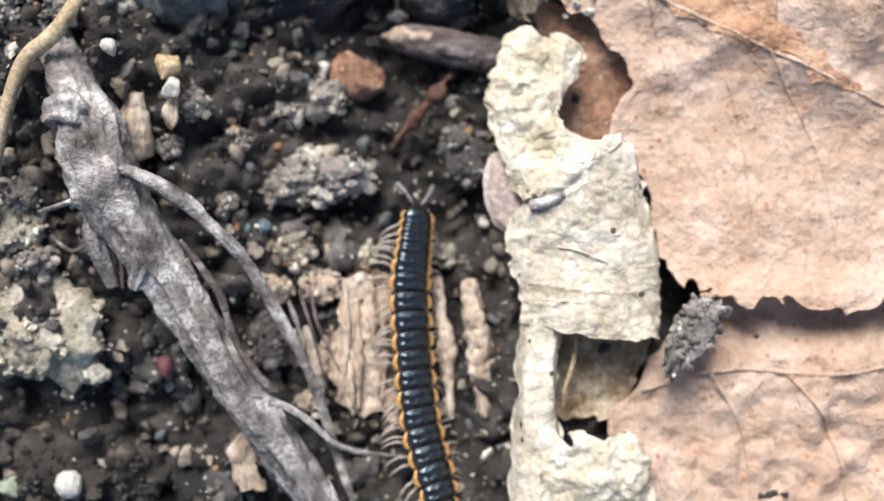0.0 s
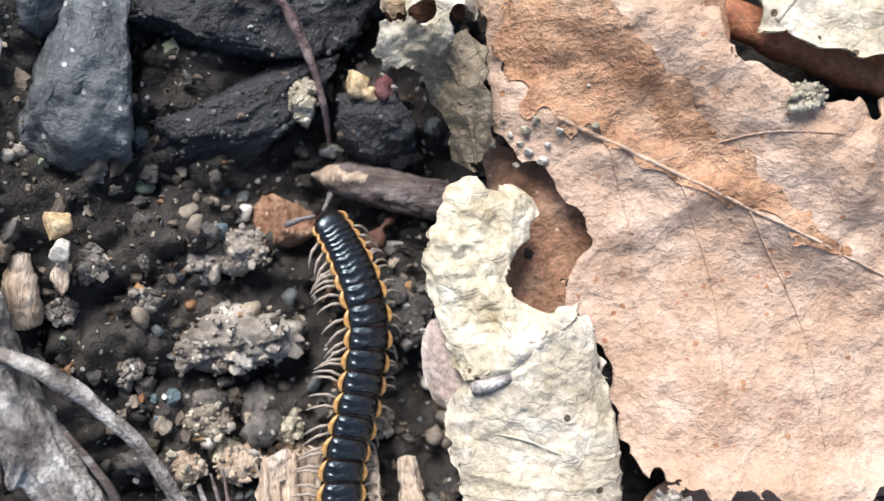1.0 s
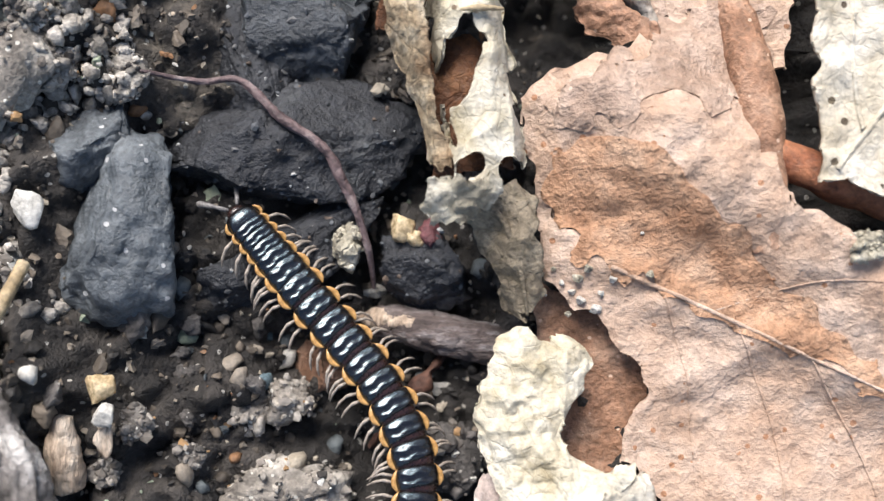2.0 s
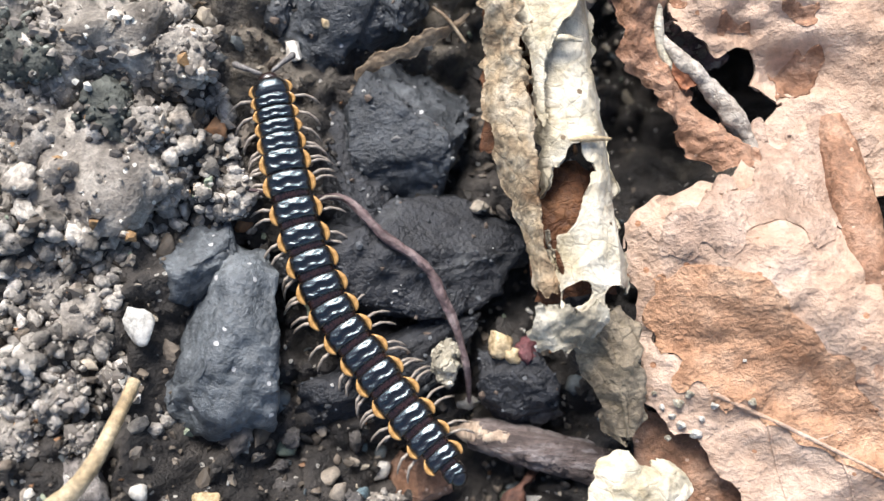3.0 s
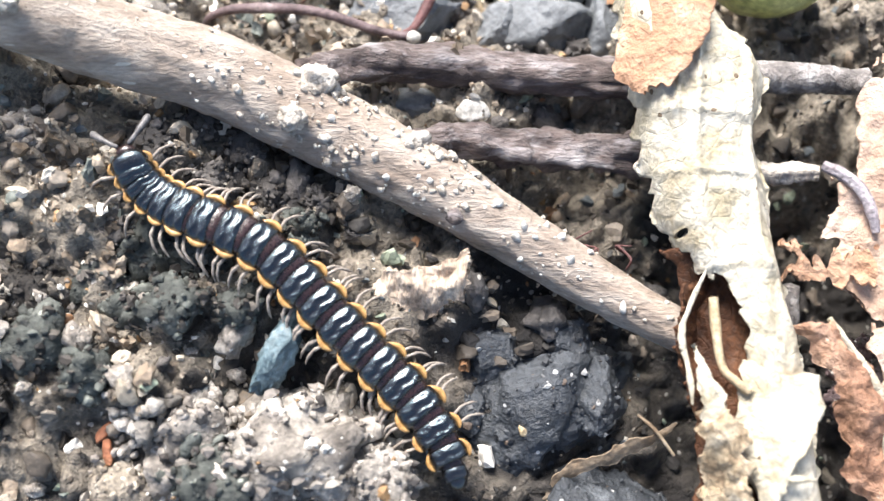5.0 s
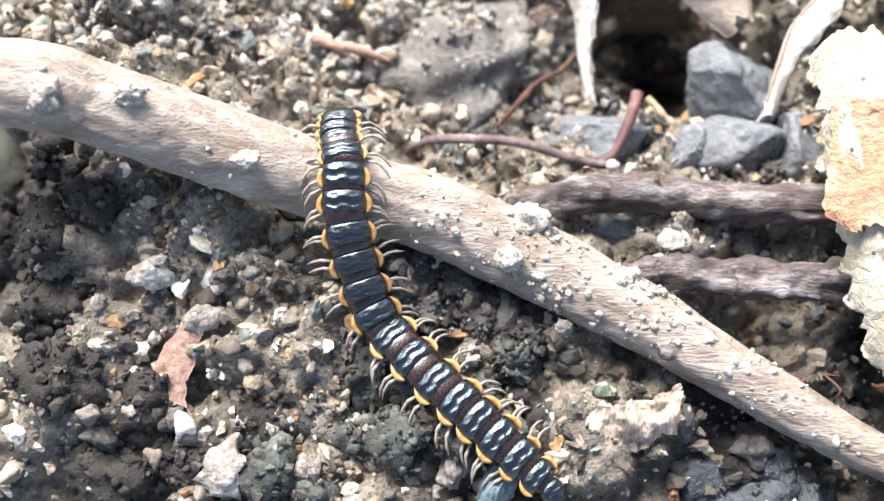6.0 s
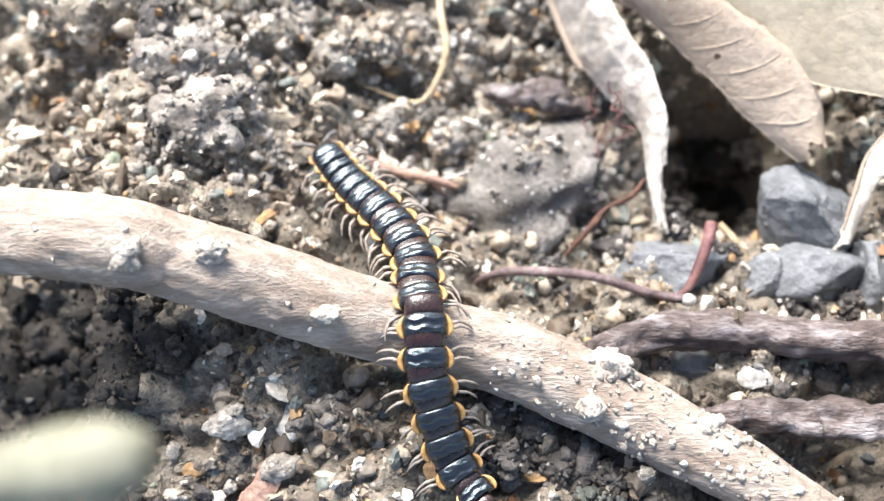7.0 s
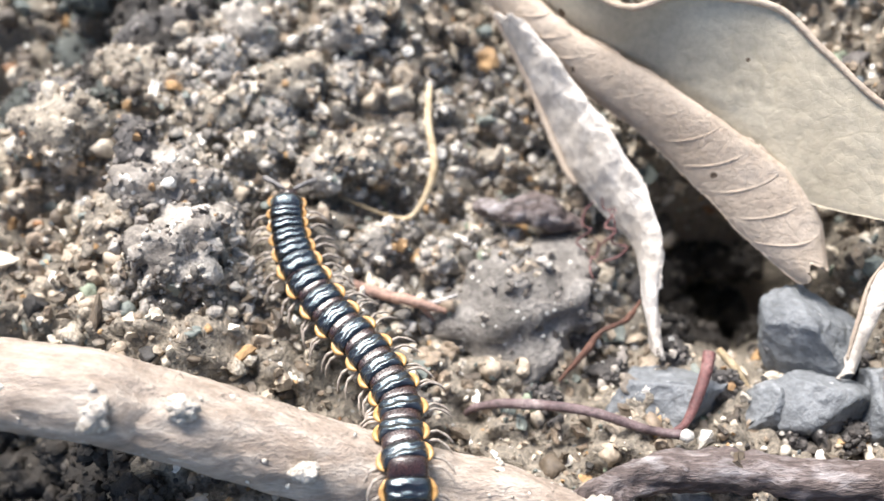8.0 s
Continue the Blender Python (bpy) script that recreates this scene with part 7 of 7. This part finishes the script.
part("body", mesh_from("body", *ribbon_shape([(-12.0, -10.5, 2.6), (-11.2, -13.5, 2.2)], [(-10.6, -9.0, 2.4), (-9.8, -13.5, 2.0)], rows=30, cols=20, arch=0.3, wrinkle=0.3, fray=0.2, seed=176, thick=0.5), WOOD), chip)
stone("brown flake of rotten wood", -4.9, 11.2, -1.1, (2.0, 2.1, 1.1), 61, RUST_LEAF, 0, name="wood_flake", category="wood chip", cuts=7, level=4, lumps=0.25)
clod("pale crumbly wood dust lump", -6.6, -1.6, 0.8, (1.3, 1.0, 0.8), 62, WOOD, 30, grains=36)
for k, (x, y, a) in enumerate([(-9.3, -1.7, 0.9), (-7.5, -1.0, 0.8), (-8.7, -5.4, 0.9), (-9.9, -7.6, 1.0), (-7.2, -8.6, 0.8), (-4.2, 0.2, 0.8), (-6.0, 0.6, 0.6), (0.8, 0.2, 0.6)]):
    clod("pale crumb of rotten wood", x, y, height_at(x, y) + 0.5, (a, a * 0.85, a * 0.7), 780 + k, PALE_CRUMB if k % 2 else WOOD, 40 * k, grains=30, grain_material=PALE_CRUMB)
for k, (x, y, a) in enumerate([(-15.1, 6.4, 0.8), (-13.5, 8.8, 1.0), (-12.3, 3.2, 0.9), (-11.3, 7.0, 0.8), (-23.0, 3.6, 1.0), (-22.2, -0.2, 1.2)]):
    clod("pale greenish-grey crumb of soil", x, y, height_at(x, y) + 0.4, (a, a * 0.85, a * 0.7), 790 + k, GREY_CLOD, 40 * k, grains=40)
husk = thing("seed_husk", "amber and white seed husk", "seed")
v, f = stone_shape((0.7, 1.0, 0.6), 180, 3)
part("shell", mesh_from("shell", v + np.array((-14.7, 10.6, 5.6)), f, AMBER), husk)
v, f = stone_shape((0.75, 0.6, 0.5), 181, 3)
part("kernel", mesh_from("kernel", v + np.array((-14.4, 9.4, 5.9)), f, QUARTZ), husk, "glossy white kernel")
v, f = stone_shape((0.5, 1.1, 0.5), 182, 3)
part("stalk", mesh_from("stalk", v + np.array((-14.6, 8.1, 5.2)), f, WOOD), husk, "brown stalk end")
v, f = stone_shape((3.4, 2.6, 2.6), 183, 4, 0, lumps=0.04, grain=0.0)
thing("green_fruit", "round yellow-green fallen fruit", "fruit", (2.9, 59.6, 2.6), mesh_from("green_fruit", v, f, FRUIT))
rod("dead_stem", "pale greenish-white dead stem arching over the soil", "stem", [(-90, 26, 0, 1.0), (-64, 35.5, 20, 0.95), (-43.4, 42, 33, 0.85), (-33.8, 44.1, 37.0, 0.85), (-30.3, 44.6, 38.1, 1.0), (-29.4, 44.7, 38.3, 0.6)],
    surface("pale_stem", [(0.3, (0.15, 0.15, 0.105)), (0.7, (0.29, 0.29, 0.215))], 3, 0.5, (0.5, 0.7), 0.05), 18, 70, 0.08, 184)
for x, y, z, a in ((-29.5, 34.2, 6.9, 50), (-29.2, 33.3, 6.9, 100)):
    v, f = stone_shape((0.7, 0.25, 0.16), int(a), 3, 2, turn=a)
    thing("leaf_sliver", "small rust-orange sliver on the soil", "leaf", (x, y, z), mesh_from("leaf_sliver", v, f, ORANGE_BARK), "orange slivers")


# ---- the millipede ----
PITCH = [0.0, 0.66, 0.66, 0.7, 0.78, 0.95, 1.15] + [1.42] * 11 + [1.3, 1.05]
REACH = np.cumsum(PITCH) + 0.9
WIDE = [0.82, 0.84, 0.86, 0.88, 0.92, 0.96, 0.99] + [1.0] * 10 + [0.94, 0.82, 0.55]


def ring_shape(rows, sides=44):
    """A hoop round the body's axis (y), from rows of (y, half width, height above, depth below)."""
    a = np.linspace(0, 2 * np.pi, sides, endpoint=False)
    v = []
    for y, w, up, down in rows:
        c, s = np.cos(a), np.sin(a)
        x = w * np.sign(c) * np.abs(c) ** 0.85
        v.append(np.stack([x, np.full(sides, y), np.where(s > 0, up * np.abs(s) ** 0.62, -down * np.abs(s))], 1))
    v = np.array(v)
    n = len(rows)
    v[..., 1] += -0.10 * (np.abs(v[..., 0]) / 1.1) ** 2 * (v[..., 2] > -0.1)
    i = np.arange((n - 1) * sides).reshape(n - 1, sides)
    j = np.roll(i, -1, axis=1)
    quads = np.stack([i, i + sides, j + sides, j], -1).reshape(-1, 4)
    v = np.vstack([v.reshape(-1, 3), [[0, rows[0][0], 0]], [[0, rows[-1][0], 0]]])
    k = np.arange(sides)
    ends = np.vstack([np.stack([np.full(sides, len(v) - 2), k, np.roll(k, -1)], 1), np.stack([np.full(sides, len(v) - 1), (n - 1) * sides + np.roll(k, -1), (n - 1) * sides + k], 1)])
    return v, [quads, ends]


def build_millipede():
    body = thing("millipede", "glossy black millipede with yellow side keels and pale legs", "millipede")
    leg_l, leg_r = [mesh_from("leg", *tube_shape([(0, 0, 0, 0.08), (0.5 * s, 0.10, 0.10, 0.09), (0.66 * s, 0.13, 0.12, 0.07), (1.05 * s, 0.16, 0.08, 0.085), (1.2 * s, 0.13, 0.0, 0.06), (1.5 * s, -0.02, -0.22, 0.07), (1.74 * s, -0.24, -0.55, 0.022)], 8, 24, 0.08, 190), LEG) for s in (-1, 1)]
    kv, kf = ICO[3]
    bow = np.sign(kv[:, 1]) * np.abs(kv[:, 1]) ** 0.8
    keel = np.stack([np.where(kv[:, 0] > 0, kv[:, 0] * 0.15, kv[:, 0] * 0.13) - 0.22 * bow ** 2 - 0.10 * bow, bow * 0.56, kv[:, 2] * 0.14], 1)
    keels = [mesh_from("keel", keel * np.array((s, 1, 1)), kf if s > 0 else kf[:, ::-1], KEEL) for s in (-1, 1)]
    segments, legs = [], []
    for k, wide in enumerate(WIDE):
        gap = PITCH[k + 1] if k + 1 < len(PITCH) else 0.8
        h = (0.40 if k > 8 else 0.43) * min(gap, 1.3) if k > 5 else 0.5 * gap if k else 0.5
        rows = []
        collum = ((-1.0, 0.90, 0.52, 0.5), (-0.9, 1.02, 0.64, 0.5), (-0.5, 1.07, 0.70, 0.5), (0.0, 1.04, 0.68, 0.48), (0.45, 0.93, 0.58, 0.42), (0.75, 0.74, 0.44, 0.34), (0.93, 0.48, 0.26, 0.22), (1.0, 0.24, 0.12, 0.12))
        for u, w, up, down in collum if k == 0 else ((-1.0, 0.90, 0.52, 0.55), (-0.97, 1.0, 0.60, 0.6), (-0.9, 1.06, 0.66, 0.62), (-0.78, 1.09, 0.69, 0.62), (0.0, 1.12, 0.71, 0.62), (0.72, 1.09, 0.68, 0.62), (0.88, 1.05, 0.64, 0.6), (0.97, 0.98, 0.57, 0.56), (1.0, 0.92, 0.5, 0.54)):
            if rows:
                was = rows[-1]
                steps = max(1, round(abs(u * h - was[0]) / 0.07))
                for q in range(1, steps):
                    rows.append(tuple(a + (b - a) * q / steps for a, b in zip(was, (u * h, w, up, down))))
            rows.append((u * h, w, up, down))
        v, f = ring_shape(rows)
        top = np.clip(v[:, 2] / 0.35, 0, 1) * np.clip((1.06 - np.abs(v[:, 0])) * 6, 0, 1)
        for crest, deep in ((-0.56, 0.11), (0.36, 0.10)) if k else ():
            line = crest * h + 0.085 * h / 0.55 * np.cos(v[:, 0] * 7.5) - 0.09 * v[:, 0] ** 2
            v[:, 2] += top * deep * np.exp(-((v[:, 1] - line) / (0.15 * h)) ** 2)
        seg = part("segment", mesh_from("segment", v * np.array((wide, 1, wide)), f, SHELL), body)
        reach = max(0.3, gap - 1.2 * h)
        front = [(h * 0.8, 0.95, 0.54, 0.55), (h + reach * 0.15, 0.96, 0.60, 0.55), (h + reach * 0.5, 0.96, 0.61, 0.54), (h + reach * 0.95, 0.92, 0.58, 0.53), (h + reach * 1.15, 0.80, 0.48, 0.5)]
        if k:
            v, f = ring_shape(front)
            part("front_ring", mesh_from("front_ring", v * np.array((wide, 1, wide)), f, SHELL_FRONT), seg, "dark maroon front ring")
        if k < len(WIDE) - 1:
            for s in (-1, 1):
                size = (0.7 if k < 2 else 0.8 if k < 5 else 1.0) * (0.85 if k > 16 else 1)
                m = pose(s * (1.15 * wide + 0.06) * K, -h * 0.25 * K, 0.20 * wide * K, 0, 0, -4 * s) @ Matrix.Diagonal((size, min(size, gap / 1.2), size, 1))
                part("keel", keels[(s + 1) // 2], seg, "yellow keel", m)
        pairs = 0 if k == 0 or k > 17 else 1 if k < 4 else 2
        for q in range(pairs):
            for s in (-1, 1):
                m = (s * 0.62 * wide, (-0.2 - 0.32 * q if pairs == 2 else -0.2) * (gap if gap < 1.2 else 1.2) + 0.1, -0.36 * wide)
                leg = part("leg", (leg_l, None, leg_r)[s + 1], seg, "", pose(m[0] * K, m[1] * K, m[2] * K))
                legs.append((leg, m, s, REACH[k] + 0.5 * q, 0.75 if k < 4 else 1.0))
        segments.append(seg)
    v, f = ICO[4]
    v = v * np.array((0.50, 0.42, 0.36)) + np.array((0, -0.2, -0.16))
    v = v * (1 + 0.03 * fbm(v * 3, 191, 2))[:, None]
    tail = ICO[3][0] * np.array((0.5, 0.55, 0.36)) + np.array((0, -0.35, 0))
    part("tail", mesh_from("tail", tail, ICO[3][1], SHELL), segments[-1], "pointed tail end")
    head = part("head", mesh_from("head", v, f, SHELL_FRONT), body, "dark rounded head")
    feelers = []
    for s in (-1, 1):
        line = [(0, 0, 0, 0.09), (0.16 * s, 0.3, 0.05, 0.12), (0.24 * s, 0.52, 0.06, 0.10), (0.36 * s, 0.8, 0.02, 0.14), (0.48 * s, 1.1, -0.08, 0.15), (0.58 * s, 1.4, -0.2, 0.18), (0.62 * s, 1.55, -0.26, 0.1)]
        feelers.append(part("feeler", mesh_from("feeler", *tube_shape(line, 10, 36, 0.06, 192), FEELER), head, "grey clubbed feeler", pose(0.26 * s * K, 0.2 * K, -0.16 * K)))
    return body, segments, legs, head, feelers


MILLIPEDE, SEGMENTS, LEGS, HEAD, FEELERS = build_millipede()
# seconds, the head's way along the trail, and how far it stands off the trail there
HEAD_ROWS = [
    (0.0, 26.9, -0.7, 0.1),
    (0.5, 31.5, 0.3, 0.2),
    (1.0, 35.9, 0.1, 0.1),
    (1.5, 40.7, -0.4, -0.3),
    (1.7, 42.8, -0.1, -0.1),
    (2.8, 56.2, -0.7, -0.1),
    (3.0, 59.1, 0.1, 0.2),
    (3.5, 65.3, 0.8, 1.2),
    (4.0, 71.8, -0.1, 0.1),
    (4.5, 78.5, -0.3, -0.2),
    (5.0, 82.9, -0.6, -0.4),
    (5.2, 83.8, -1.9, -0.5),
    (6.3, 95.9, 0.2, 0.5),
    (6.5, 97.5, -0.5, 0.2),
    (7.0, 103.4, 0.0, 0.0),
    (7.5, 107.3, -0.2, 0.0),
    (8.0, 108.5, 0.1, 0.0),
]


def where_on(s, t, rows):
    """The place and turn on the trail s millimetres along it, with the head's swing at t seconds."""
    times = rows[:, 0]
    lead, dx, dy = (np.interp(t, times, rows[:, k]) for k in (1, 2, 3))

    def at(q):
        p = np.array([np.interp(q, TRAIL_S, TRAIL[:, k]) for k in range(3)])
        swing = math.exp(-(max(0.0, lead - q) / 5.0) ** 2)
        slip = -2.4 * float(np.interp(t, (5.2, 6.3, 8.0), (0, 1, 1))) / (1 + math.exp((q - 77.0) / 1.2))
        slip -= 0.7 * float(np.interp(t, (4.0, 4.5, 5.2, 6.3), (0, 1, 1, 0))) * math.exp(-((q - 68.5) / 5.0) ** 2)
        on = np.array([np.interp(q + 0.6, TRAIL_S, TRAIL[:, k]) - np.interp(q - 0.6, TRAIL_S, TRAIL[:, k]) for k in range(2)])
        on /= np.linalg.norm(on)
        return p + np.array((dx, dy, 0)) * swing + slip * np.array((on[1], -on[0], 0))

    ahead = at(s + 0.5) - at(s - 0.5)
    ahead /= np.linalg.norm(ahead)
    side = np.cross(ahead, (0, 0, 1.0))
    side /= np.linalg.norm(side)
    up = np.cross(side, ahead)
    m = Matrix(np.stack([side, ahead, up], 1).tolist()).to_4x4()
    m = m @ pose(0, 0, 0, 0, float(np.interp(t, (0, 1.0, 1.7, 2.8, 5.2, 6.3, 8.0), (26, 26, 22, 4, 4, 14, 12))), 0)
    m.translation = Vector(at(s) * K)
    return m


def smooth_rows(rows):
    """The head's rows, drawn out smoothly at every tenth of a second."""
    rows = np.array(rows)
    t = np.arange(0, 8.01, 0.1)
    out = [t]
    for k in (1, 2, 3):
        slope = np.gradient(rows[:, k], rows[:, 0])
        j = np.clip(np.searchsorted(rows[:, 0], t, "right") - 1, 0, len(rows) - 2)
        gap = rows[j + 1, 0] - rows[j, 0]
        u = (t - rows[j, 0]) / gap
        out.append((2 * u ** 3 - 3 * u ** 2 + 1) * rows[j, k] + (u ** 3 - 2 * u ** 2 + u) * gap * slope[j]
                   + (3 * u ** 2 - 2 * u ** 3) * rows[j + 1, k] + (u ** 3 - u ** 2) * gap * slope[j + 1])
    return np.stack(out, 1)


def motions():
    rows = smooth_rows(HEAD_ROWS)
    stretch = lambda t: float(np.interp(t, (0, 1.0, 1.7, 2.8, 5.2, 6.3, 7.5, 8), (0.79, 0.81, 0.86, 0.95, 0.95, 1.04, 1.07, 1.03)))  # noqa: E731
    base, pieces = [], {}
    for t, lead, *_ in rows:
        mid = where_on(lead - 11.0, t, rows)
        root = Matrix.Translation(mid.translation - Vector((0, 0, 1.1 * K)))
        base.append((t, root))
        inverse = root.inverted()
        for ob, back_by in [(HEAD, 0.35)] + list(zip(SEGMENTS, REACH)):
            pieces.setdefault(ob, []).append((t, inverse @ where_on(lead - back_by * stretch(t), t, rows)))
    walk(MILLIPEDE, base)
    for ob, some in pieces.items():
        walk(ob, some)
    for leg, m, s, back_by, size in LEGS:
        some = []
        for t, lead, *_ in rows:
            phase = 2 * math.pi * (back_by / 6.5 + t * 1.9) + (0.5 if s > 0 else 0)
            some.append((t, pose(m[0] * K, m[1] * K, m[2] * K, 0, 10 * max(0, math.cos(phase)) * -s, (8 + 24 * math.sin(phase)) * -s)))
        walk(leg, some)
    for feeler, s in zip(FEELERS, (-1, 1)):
        walk(feeler, [(t, pose(0.26 * s * K, 0.2 * K, -0.16 * K, -22 + 8 * math.sin(5 * t + s), 0, 14 * math.sin(3.4 * t + 1.3 * s) - 24 * s)) for t in rows[::2, 0]])


motions()
